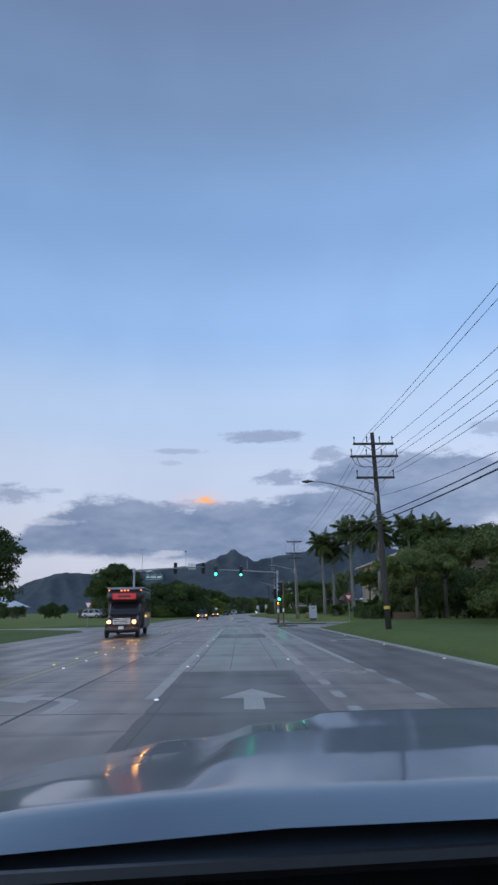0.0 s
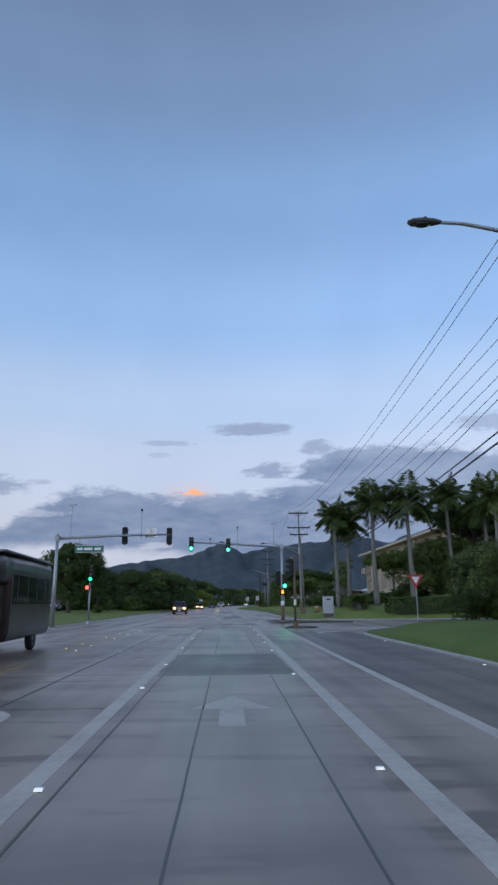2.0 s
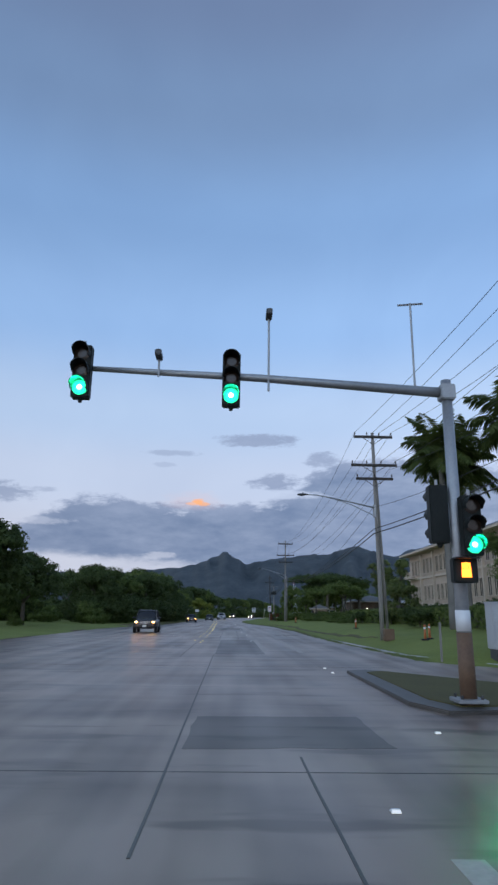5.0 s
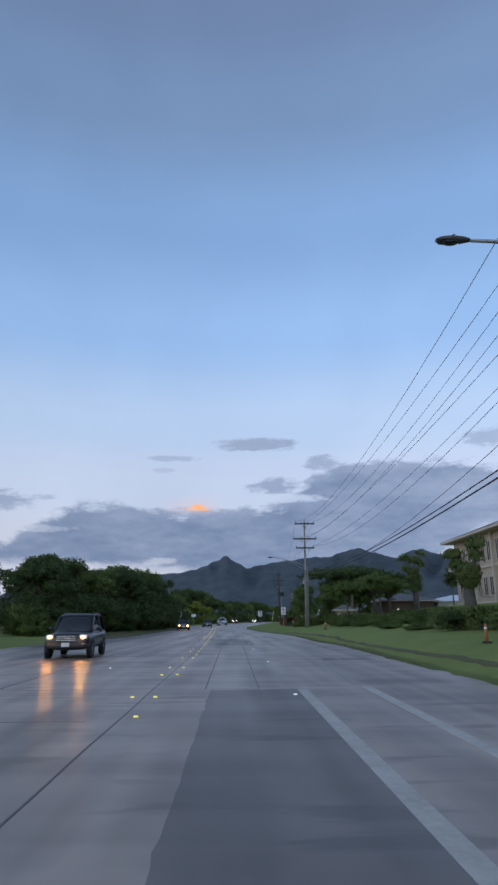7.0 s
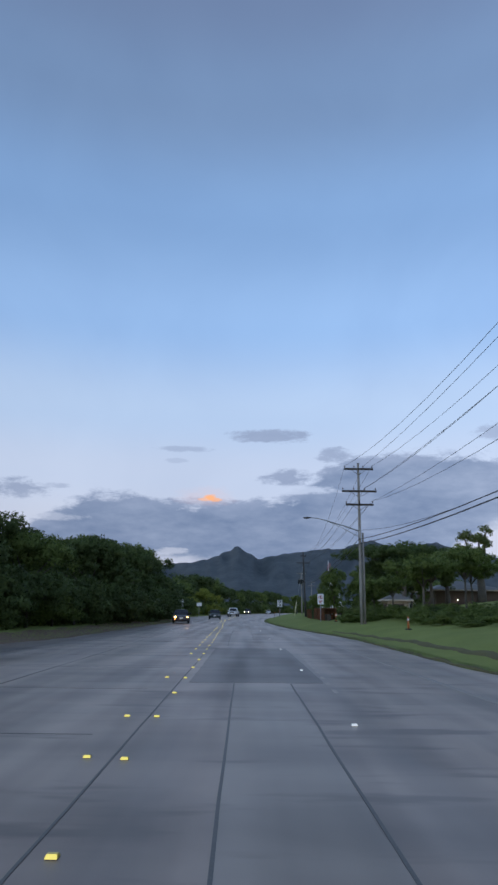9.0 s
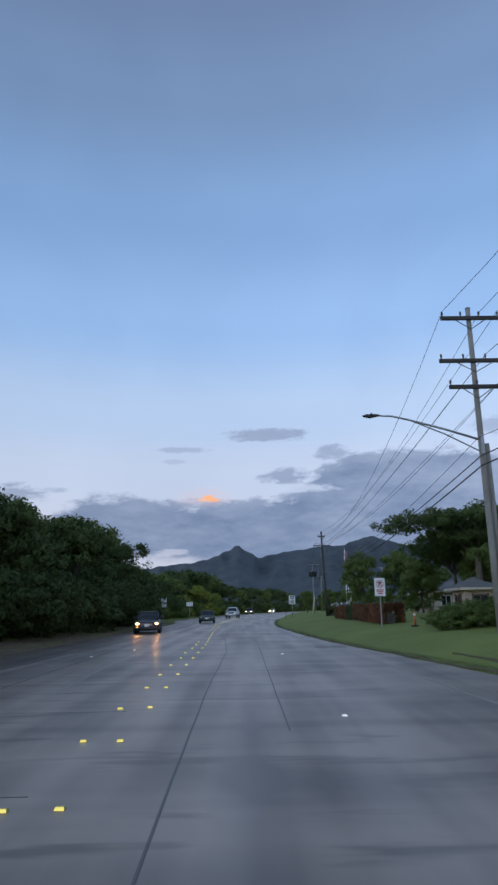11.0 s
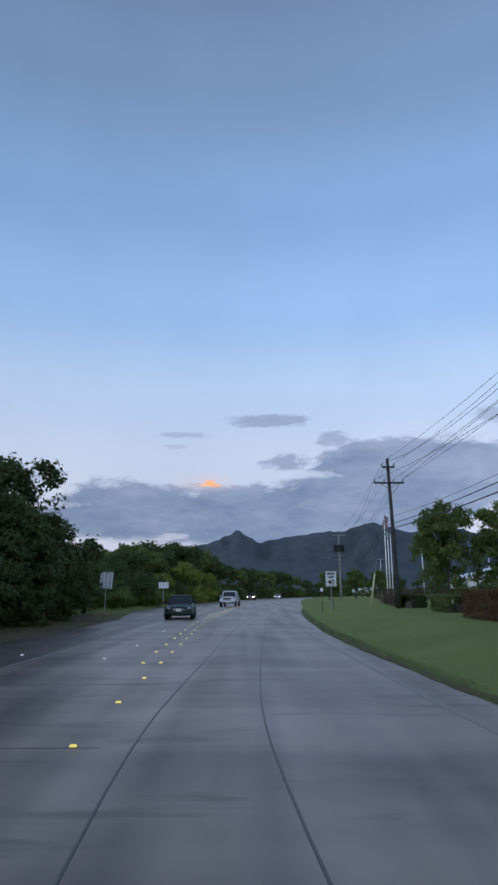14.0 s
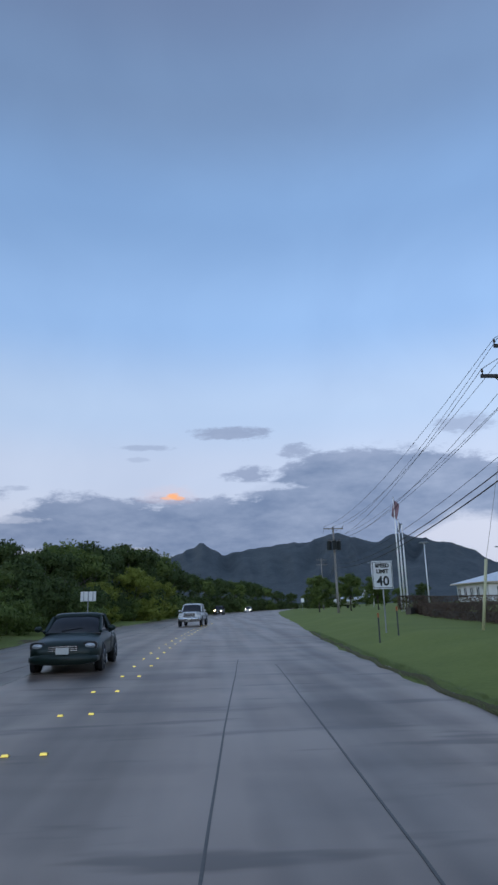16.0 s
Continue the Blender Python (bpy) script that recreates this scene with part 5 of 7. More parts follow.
t = thing("planter_wall", "low brown wooden planter wall at the garden's edge", "planter", (13.4, 52.6, ground_z(13.4, 52.6)), -20)
for k in range(3):
    part("board", Mesh().box((0, 0, 0.10 + 0.19 * k), (2.3, 0.09, 0.17)), RUST, t, bevel=0.01)
for u in (-1.1, 0.0, 1.1):
    part("post", Mesh().box((u, 0.09, 0.28), (0.1, 0.1, 0.66)), RUST, t, bevel=0.01)


def delineator(x, y, label="orange plastic delineator with pale bands", high=0.7):
    t = thing("delineator", label, "delineator", (x, y, ground_z(x, y)), group="orange delineators")
    part("base", Mesh().tube([(0, 0, 0), (0, 0, 0.06)], [0.2, 0.18], 10), RUBBER, t)
    part("tube", Mesh().tube([(0, 0, 0.05), (0, 0, high)], [0.07, 0.045], 10), ORANGE_PLASTIC, t, smooth=True)
    part("band", Mesh().tube([(0, 0, high * 0.72), (0, 0, high * 0.84)], 0.06, 10), SIGN_WHITE, t, "pale reflective band")
    return t


for x, y in ((9.2, 92.0), (9.5, 92.3), (9.7, 111.5), (8.73, 147.9), (7.6, 168.0), (8.2, 175.0)):
    delineator(x, y)
t = thing("pedestal_box", "low brown utility pedestal by the pole", "utility box", (P2[0] + 0.1, P2[1] - 1.5, ground_z(P2[0], P2[1] - 1.5)))
part("body", Mesh().box((0, 0, 0.3), (0.5, 0.4, 0.6)), RUST, t, bevel=0.02)
for x, y in ((4.75, 219.0), (5.6, 219.6)):
    t = thing("stake", "thin dark stake with an orange tip in the lawn", "stake", (x, y, ground_z(x, y)))
    part("shaft", Mesh().tube([(0, 0, -0.1), (0, 0, 0.85)], 0.028, 6), STEEL_DARK, t)
    part("tip", Mesh().tube([(0, 0, 0.85), (0, 0, 1.0)], 0.035, 6), ORANGE_PLASTIC, t, "orange tip")
t = thing("guy_guard", "leaning pale yellow guard round a guy wire", "guy guard", (7.9, 217.7, ground_z(7.9, 217.7)))
part("tube", Mesh().tube([(0, 0, -0.05), (0.38, 0, 2.3)], 0.055, 8), GUARD, t, smooth=True)
part("wire", Mesh().tube([(0.38, 0, 2.3), (P5[0] - 7.9, P5[1] - 217.7, 8.3)], 0.008, 5), GALVANISED, t)
# ---------------------------------------------------------------- trees, palms, hedges
def leaf_cloud(rng, lobes, count, size, flat=0.55):
    """Leaf quads gathered in tufts that sit on several overlapping lobes, and the way each leaf faces as part of its tuft."""
    L = np.array(lobes)
    area = L[:, 3] * L[:, 4]
    tufts = max(60, count // 46)
    pick = rng.choice(len(L), tufts, p=area / area.sum())
    d = rng.normal(size=(tufts, 3))
    d /= np.linalg.norm(d, axis=1)[:, None]
    raised = L[pick, 2] > 0.4 * (L[:, 2] + L[:, 5]).max()
    d[:, 2] = np.where(raised & (d[:, 2] < -0.35), -d[:, 2] * 0.5, d[:, 2])
    reach = 0.62 + 0.42 * rng.random(tufts) ** 0.5
    middle = L[pick, :3] + d * reach[:, None] * L[pick, 3:6]
    radius = size * rng.uniform(2.6, 5.2, tufts)
    own = rng.integers(0, tufts, count)
    e = rng.normal(size=(count, 3))
    e /= np.linalg.norm(e, axis=1)[:, None]
    c = middle[own] + e * (radius[own] * (0.25 + 0.85 * rng.random(count) ** 0.6))[:, None] * np.array((1.0, 1.0, 0.72))
    face = 0.62 * e + 0.62 * d[own] + np.array((0.0, 0.0, 0.12))
    face /= np.linalg.norm(face, axis=1)[:, None]
    nrm = face + rng.normal(size=(count, 3)) * flat
    nrm /= np.linalg.norm(nrm, axis=1)[:, None]
    nrm *= np.where((nrm * face).sum(1) < 0, -1.0, 1.0)[:, None]
    a = np.cross(nrm, rng.normal(size=(count, 3)))
    a /= np.linalg.norm(a, axis=1)[:, None]
    b = np.cross(nrm, a)
    s = size * (0.55 + 0.9 * rng.random(count))[:, None]
    pts = np.stack([c - a * s, c - b * s * 0.5, c + a * s, c + b * s * 0.5], 1).reshape(-1, 3)
    face = 0.75 * face + 0.35 * nrm
    face /= np.linalg.norm(face, axis=1)[:, None]
    return pts, np.repeat(face, 4, axis=0)


def foliage(name, pts, mat, parent, label="", faces=None):
    n = len(pts) // 4
    data = bpy.data.meshes.new(name)
    data.vertices.add(4 * n)
    data.vertices.foreach_set("co", pts.astype(np.float32).ravel())
    data.loops.add(4 * n)
    data.loops.foreach_set("vertex_index", np.arange(4 * n, dtype=np.int32))
    data.polygons.add(n)
    data.polygons.foreach_set("loop_start", np.arange(0, 4 * n, 4, dtype=np.int32))
    data.update(calc_edges=True)
    data.materials.append(mat)
    if faces is not None:
        data.polygons.foreach_set("use_smooth", [True] * n)
        data.normals_split_custom_set_from_vertices(faces.tolist())
    ob = new(name, data)
    ob.parent = parent
    return tagged(ob, label)


def tree(seed, high, wide, label, mat, leaves_n=7000, leaf=0.22, trunk=0.22, low=0.18, shape="round", limbs=6):
    """A tapered trunk with limbs, and a crown of lobes filled with leaves. Its foot is at its own origin."""
    rng = np.random.default_rng(seed)
    t = thing("tree", label, "tree")
    fork = high * (0.30 if shape != "umbrella" else 0.5)
    part("trunk", Mesh().tube([(0, 0, -0.3), (0.02, 0.03, fork * 0.4), (0.06 * high / 8, -0.04, fork), (0.1, 0.05, fork * 1.5)], [trunk * 1.25, trunk, trunk * 0.85, trunk * 0.5], 10), BARK, t, smooth=True)
    lobes = []
    for k in range(limbs):
        a = 2 * math.pi * (k + rng.uniform(-0.3, 0.3)) / limbs
        reach = wide / 2 * (rng.uniform(0.45, 0.75) if shape != "round" else rng.uniform(0.32, 0.58))
        z = high * (rng.uniform(0.50, 0.78) if shape == "round" else rng.uniform(0.76, 0.86) if shape == "umbrella" else rng.uniform(0.3, 0.65))
        tip = (reach * math.cos(a), reach * math.sin(a), z)
        part("limb", Mesh().tube([(0.05, 0, fork * 0.95), (tip[0] * 0.4, tip[1] * 0.4, fork + (z - fork) * 0.55), tip], [trunk * 0.5, trunk * 0.32, trunk * 0.1], 7), BARK, t, smooth=True)
        if shape == "umbrella":
            lobes.append((*tip, wide * 0.25, wide * 0.25, high * 0.13))
            lobes.append((tip[0] * 0.6, tip[1] * 0.6, z - high * 0.14, wide * 0.14, wide * 0.14, high * 0.09))
        elif shape == "bush":
            lobes.append((*tip, wide * 0.30, wide * 0.30, z * 0.85 if z * 0.85 < high - z + 0.6 else high - z + 0.5))
        else:
            s = rng.uniform(0.19, 0.27)
            lobes.append((*tip, wide * s, wide * s, high * 0.22))
    if shape == "round":
        for _ in range(5):
            a, r = rng.uniform(0, 6.28), wide * rng.uniform(0.05, 0.28)
            s = rng.uniform(0.16, 0.26)
            lobes.append((r * math.cos(a), r * math.sin(a), high * rng.uniform(0.68, 0.86), wide * s, wide * s, high * 0.15))
        for _ in range(14):
            a, r = rng.uniform(0, 6.28), wide * rng.uniform(0.16, 0.40)
            lobes.append((r * math.cos(a), r * math.sin(a), high * rng.uniform(low + 0.12, low + 0.36), wide * 0.19, wide * 0.19, high * 0.18))
        if low == 0.0:
            for k in range(11):
                a, r = 0.571 * k + rng.uniform(-0.2, 0.2), wide * rng.uniform(0.32, 0.44)
                lobes.append((r * math.cos(a), r * math.sin(a), high * rng.uniform(0.10, 0.22), wide * 0.16, wide * 0.16, high * 0.16))
        for _ in range(12):
            a, r = rng.uniform(0, 6.28), wide * rng.uniform(0.0, 0.36)
            s = rng.uniform(0.05, 0.10)
            lobes.append((r * math.cos(a), r * math.sin(a), high * (0.97 - 0.55 * (r / wide) ** 1.3 - rng.uniform(0, 0.06)), wide * s, wide * s, high * 0.07))
    elif shape == "umbrella":
        lobes.append((0, 0, high * 0.86, wide * 0.28, wide * 0.28, high * 0.14))
    else:
        lobes.append((0, 0, high * 0.55, wide * 0.36, wide * 0.36, high * 0.45))
    pts, faces = leaf_cloud(rng, lobes, leaves_n, leaf)
    foliage("crown", pts, mat, t, faces=faces)
    return t


def plant(source, x, y, scale=1.0, turn=0.0, tall=1.0, z=None, label=""):
    m = pose(x, y, ground_z(x, y) if z is None else z, 0, 0, turn) @ Matrix.Diagonal((scale, scale, scale * tall, 1))
    ob = copy_thing(source, m)
    return tagged(ob, label)


# the line of dense trees on the oncoming side: finer leaves close to the road
def oaks(count, leaf):
    return [tree(11, 8.4, 8.8, "dense dark green roadside tree with a ragged round crown", LEAF_DARK, count, leaf, low=0.0),
            tree(12, 8.0, 8.6, "dense dark green roadside tree with a ragged round crown", LEAF_DARK, count, leaf, low=0.0),
            tree(13, 7.6, 8.5, "broad green roadside tree with a ragged crown", LEAF_MID, count, leaf, low=0.0)]


OAK_NEAR = oaks(38000, 0.125)
OAK = oaks(14000, 0.19)
OAK_OPEN = tree(14, 8.6, 9.4, "domed dark green tree with its trunk and limbs showing", LEAF_DARK, 30000, 0.14, 0.24, low=0.22)
BUSH = [tree(21, 3.6, 5.4, "thick green roadside bush reaching the ground", LEAF_DARK, 8000, 0.12, 0.1, 0.05, "bush"),
        tree(22, 3.0, 4.6, "leafy green roadside bush", LEAF_MID, 8000, 0.11, 0.1, 0.05, "bush"),
        tree(24, 3.0, 5.0, "loose olive-green roadside bush", LEAF_OLIVE, 7000, 0.12, 0.1, 0.05, "bush")]
LIGHT = tree(23, 6.4, 8.0, "round yellow-green tree beside the road", LEAF_LIGHT, 16000, 0.14, 0.15, 0.0)
MONKEY = [tree(31, 7.6, 11.0, "wide umbrella-shaped green tree", LEAF_MID, 18000, 0.14, 0.24, 0.1, "umbrella", 8),
          tree(32, 8.4, 12.0, "wide umbrella-shaped green tree", LEAF_DARK, 36000, 0.10, 0.24, 0.1, "umbrella", 9)]
GARDEN = [tree(35, 6.2, 6.8, "loose olive-green garden tree", LEAF_OLIVE, 11000, 0.11, 0.13, 0.14, "round", 8),
          tree(34, 5.8, 6.4, "bushy olive-green garden tree", LEAF_OLIVE, 12000, 0.12, 0.14, 0.15),
          tree(33, 6.4, 7.6, "spreading olive-green garden tree", LEAF_OLIVE, 11000, 0.12, 0.16, 0.1, "umbrella", 8)]
SPREAD = tree(36, 5.8, 6.4, "small spreading tree on bare forked limbs", LEAF_MID, 9000, 0.11, 0.11, 0.1, "umbrella", 6)
SLIM = tree(41, 6.5, 5.2, "slim leafy green tree on a lawn", LEAF_MID, 13000, 0.11, 0.12)
for k, first in enumerate((*OAK, *OAK_NEAR, OAK_OPEN, *BUSH, LIGHT, *MONKEY, *GARDEN, SPREAD, SLIM)):
    first.matrix_basis = pose(-150 - 14 * k, 240 + 9 * k, 0.4)


def plant_left_side():
    rng = random.Random(5)
    row = [(-17.5, 148, 0.86), (-20, 156, 0.95), (-16.6, 160, 0.86), (-19.5, 167, 0.98), (-14.4, 172, 0.92), (-18, 179, 1.06), (-13.2, 184, 0.97), (-17.5, 191, 1.08), (-17.2, 196.5, 1.3), (-19.5, 203, 1.3), (-15.4, 207.0, 1.06),
           (-21.5, 214, 0.62), (-19.5, 223, 0.45), (-18.5, 233, 0.47), (-17.5, 243, 0.6), (-17.0, 252, 0.66), (-17.5, 261, 0.88), (-17.0, 270, 1.12), (-16.5, 281, 1.2), (-14.0, 294, 1.28), (-11.5, 304, 1.3), (-9.0, 318, 1.1), (-7, 332, 1.1), (-4.5, 346, 1.12), (-1, 362, 1.1), (2, 378, 1.12), (6, 396, 1.15), (10, 414, 1.2), (14, 434, 1.2), (20, 452, 1.1), (28, 470, 0.9), (36, 490, 0.9), (46, 505, 0.9)]
    for k, (x, y, s) in enumerate(row):
        plant((OAK_NEAR if y < 215 else OAK)[k % 3], x, y, s * rng.uniform(0.95, 1.05), rng.uniform(0, 360))
    for x, y, s, a in ((-12.9, 208.6, 0.74, 30), (-12.6, 202.5, 0.72, 140), (-13.0, 196.0, 0.70, 250)):
        plant(OAK_NEAR[0], x, y, s, a, label="low dense tree filling the edge of the wood")
    # a second row behind closes the gaps
    for k in range(15):
        plant(OAK[(k + 1) % 3], -27 - rng.uniform(0, 6) + (0.09 * max(0, 12 * k - 110)), 142 + 12 * k, rng.uniform(0.9, 1.1) * (0.5 if 60 < 12 * k < 125 else 1), rng.uniform(0, 360))
    for x, y, s in ((-13.0, 214, 0.9), (-13.6, 219, 1.0), (-13.8, 226, 0.95), (-14.2, 232, 1.0), (-13.6, 238, 0.85), (-13.2, 244, 0.9), (-12.6, 254, 0.9), (-14.0, 203, 0.6), (-12.6, 271, 0.8), (-10.5, 292, 0.9), (-8.6, 306, 0.9), (-12.4, 249, 0.85), (-15.5, 212, 1.1), (-15.4, 150, 0.95), (-14.6, 155, 0.9), (-14.2, 159.5, 0.85), (-13.8, 164, 0.95), (-13.2, 168.5, 0.85), (-12.9, 173, 0.9), (-12.6, 177.5, 0.95), (-12.2, 182, 0.85), (-12.0, 186.5, 0.95), (-11.9, 191, 0.9), (-11.8, 195.5, 0.95), (-12.0, 200, 0.9), (-12.3, 205, 0.95), (-12.9, 209.0, 1.35), (-12.4, 203.0, 1.15), (-13.4, 260, 0.9), (-12.9, 266, 0.85), (-11.6, 276, 0.8), (-10.8, 286, 0.8), (-7.4, 314, 0.9), (-5.4, 326, 0.9), (-3.2, 338, 0.9)):
        plant(BUSH[rng.randrange(2) if y > 215 else 0], x, y, s, rng.uniform(0, 360))
    plant(LIGHT, -10.6, 281, 0.98, 40)
    plant(LIGHT, -12.9, 264, 0.62, 90)
    plant(LIGHT, -9.2, 297, 0.8, 140)
    # trees round the corner of the left side street
    for k, (x, y, s) in enumerate(((-22.4, 116, 1.12), (-20.5, 127, 0.82))):
        plant(OAK_OPEN, x, y, s, 40 + 150 * k)
    for x, y, s in ((-19.5, 122, 0.3), (-17.0, 143, 0.8), (-22, 140, 0.8), (-27, 138, 0.8)):
        plant(BUSH[rng.randrange(2)], x, y, s, rng.uniform(0, 360))
    for x, y, s in ((-44, 130, 0.5), (-38.6, 130, 0.5), (-36.0, 131, 0.52), (-47.5, 132, 0.42)):
        plant(BUSH[0], x, y, s, rng.uniform(0, 360), 1.3, label="small clipped dark bush far across the lawn")
    for x, y, s in ((-32.8, 80, 1.45),):
        plant(OAK_OPEN, x - 1.0, y, s, 75, label="big dark green tree at the lawn's edge")
    for k in range(9):
        plant(OAK[k % 3], -62 - 9 * k + rng.uniform(-2, 2), 205 + rng.uniform(-8, 8) - 6 * k, rng.uniform(0.4, 0.55), rng.uniform(0, 360), label="small dark tree far across the lawn")


plant_left_side()


def palm(seed, high, label, droop=0.8, trunk=0.21):
    """A royal palm: smooth tapering trunk, green crownshaft, arching feathery fronds."""
    rng = np.random.default_rng(seed)
    t = thing("palm_tree", label, "palm tree", group="palm trees")
    bend = rng.uniform(-0.25, 0.25)
    pts = [(bend * k * k, 0.1 * math.sin(3 * k), -0.3 + (high + 0.3) * k) for k in np.linspace(0, 1, 9)]
    part("trunk", Mesh().tube(pts, [trunk * (1.35 - 0.1 * i if i < 2 else 1.08 - 0.055 * i + (0.06 if i % 2 else 0)) for i in range(9)], 12), PALM_BARK, t, smooth=True)
    top = Vector(pts[-1])
    part("crownshaft", Mesh().tube([top, top + Vector((0, 0, 0.5)), top + Vector((0, 0, 1.0))], [trunk * 0.75, trunk * 0.8, trunk * 0.35], 10), LEAF_LIGHT, t, "green crownshaft", smooth=True)
    head = top + Vector((0, 0, 0.85))
    for k in range(22):
        a = 2.4 * k + rng.uniform(-0.2, 0.2)
        up = radians(74 - 5.2 * k + rng.uniform(-8, 8))
        length = rng.uniform(2.4, 3.1)
        m = Mesh()
        p, d = head.copy(), Vector((math.cos(a) * math.cos(up), math.sin(a) * math.cos(up), math.sin(up)))
        side = Vector((-math.sin(a), math.cos(a), 0))
        steps = 15
        spine = []
        for i in range(steps + 1):
            spine.append(p.copy())
            p = p + d * (length / steps)
            d = (d + Vector((0, 0, -droop * 0.105 * (0.5 + i / steps)))).normalized()
        m.tube(spine, [0.028 - 0.0016 * i for i in range(steps + 1)], 4)
        for i in range(2, steps + 1):
            f = i / steps
            w = 1.0 * math.sin(math.pi * min(1, 0.22 + 0.78 * f)) ** 0.6 + 0.12
            fwd = (spine[i] - spine[i - 1]).normalized()
            for s in (-1, 1):
                for half in (0.0, 0.33, 0.67):
                    base = spine[i].lerp(spine[i - 1], half)
                    out = (side * s * 0.85 + fwd * 0.45 + Vector((0, 0, -0.25 - 0.35 * rng.random()))).normalized()
                    tip = base + out * w * rng.uniform(0.85, 1.1) + Vector((0, 0, -0.12 * w))
                    mid = base.lerp(tip, 0.5) + Vector((0, 0, 0.05))
                    m.add([base - fwd * 0.02, mid - fwd * 0.055, tip, mid + fwd * 0.055], [(0, 1, 2, 3)])
        part("frond", m, LEAF_PALM, t)
    return t


PALMS = [palm(3, 9.4, "tall royal palm with a feathery crown"), palm(4, 8.6, "tall royal palm with a feathery crown"), palm(5, 7.6, "royal palm with drooping fronds", 1.2)]
PALM_SPOTS = [(12.7, 98.0, 0, 1.02, 20), (16.7, 96.0, 1, 1.24, 80), (20.6, 95.0, 2, 1.34, 140), (25.9, 97.0, 0, 1.12, 10), (26.5, 88.0, 1, 1.1, 200), (26, 84, 0, 1.05, 70), (31, 80, 1, 1.0, 30), (14.4, 100.5, 2, 1.15, 250), (39.8, 202.5, 2, 0.78, 60)]
for k, first in enumerate(PALMS):
    x, y, _, s, a = PALM_SPOTS[k]
    first.matrix_basis = pose(x, y, ground_z(x, y), 0, 0, a) @ Matrix.Diagonal((s, s, s, 1))
for x, y, which, s, a in PALM_SPOTS[3:]:
    ob = copy_thing(PALMS[which], Matrix.Identity(4))
    ob.matrix_basis = pose(x, y, ground_z(x, y), 0, 0, a) @ Matrix.Diagonal((s, s, s, 1))


def pruned_tree(seed, high, label, trunk=0.5, heads=3):
    """An old hard-pruned tree: a thick leaning trunk, leaves along it, and tufted heads on short limbs."""
    rng = np.random.default_rng(seed)
    t = thing("tree", label, "tree")
    fork = high * 0.45
    part("trunk", Mesh().tube([(0, 0, -0.3), (0.1, 0.0, fork * 0.5), (0.05, 0.05, fork), (0.15, 0, fork * 1.25)], [trunk * 1.3, trunk, trunk * 0.9, trunk * 0.6], 12), BARK, t, smooth=True)
    lobes = [(0.1, 0.0, high * 0.42, high * 0.10, high * 0.10, high * 0.13), (0.0, 0.1, high * 0.55, high * 0.13, high * 0.13, high * 0.13)]
    for k in range(heads):
        a = 2 * math.pi * (k + rng.uniform(-0.2, 0.2)) / heads
        reach, top = high * rng.uniform(0.10, 0.22), high * rng.uniform(0.78, 0.95)
        tip = (reach * math.cos(a), reach * math.sin(a), top)
        part("limb", Mesh().tube([(0.1, 0, fork), (tip[0] * 0.7, tip[1] * 0.7, (fork + top) / 2), tip], [trunk * 0.5, trunk * 0.36, trunk * 0.16], 8), BARK, t, smooth=True)
        lobes.append((*tip, high * 0.085, high * 0.085, high * 0.075))
        lobes.append((tip[0] * 0.8, tip[1] * 0.8, top - high * 0.16, high * 0.07, high * 0.07, high * 0.10))
    pts, faces = leaf_cloud(rng, lobes, 9000, 0.13)
    foliage("crown", pts, LEAF_OLIVE, t, faces=faces)
    return t


for seed, x, y, high, trunk, heads, turn in ((81, 32.6, 201.5, 11.4, 0.55, 3, 20), (82, 21.6, 145.0, 6.6, 0.5, 2, 100), (83, 23.6, 199.0, 8.6, 0.35, 3, 60), (84, 27.5, 200.5, 7.4, 0.3, 3, 10)):
    pruned_tree(seed, high, "old hard-pruned tree with tufted heads", trunk, heads).matrix_basis = pose(x, y, ground_z(x, y), 0, 0, turn)


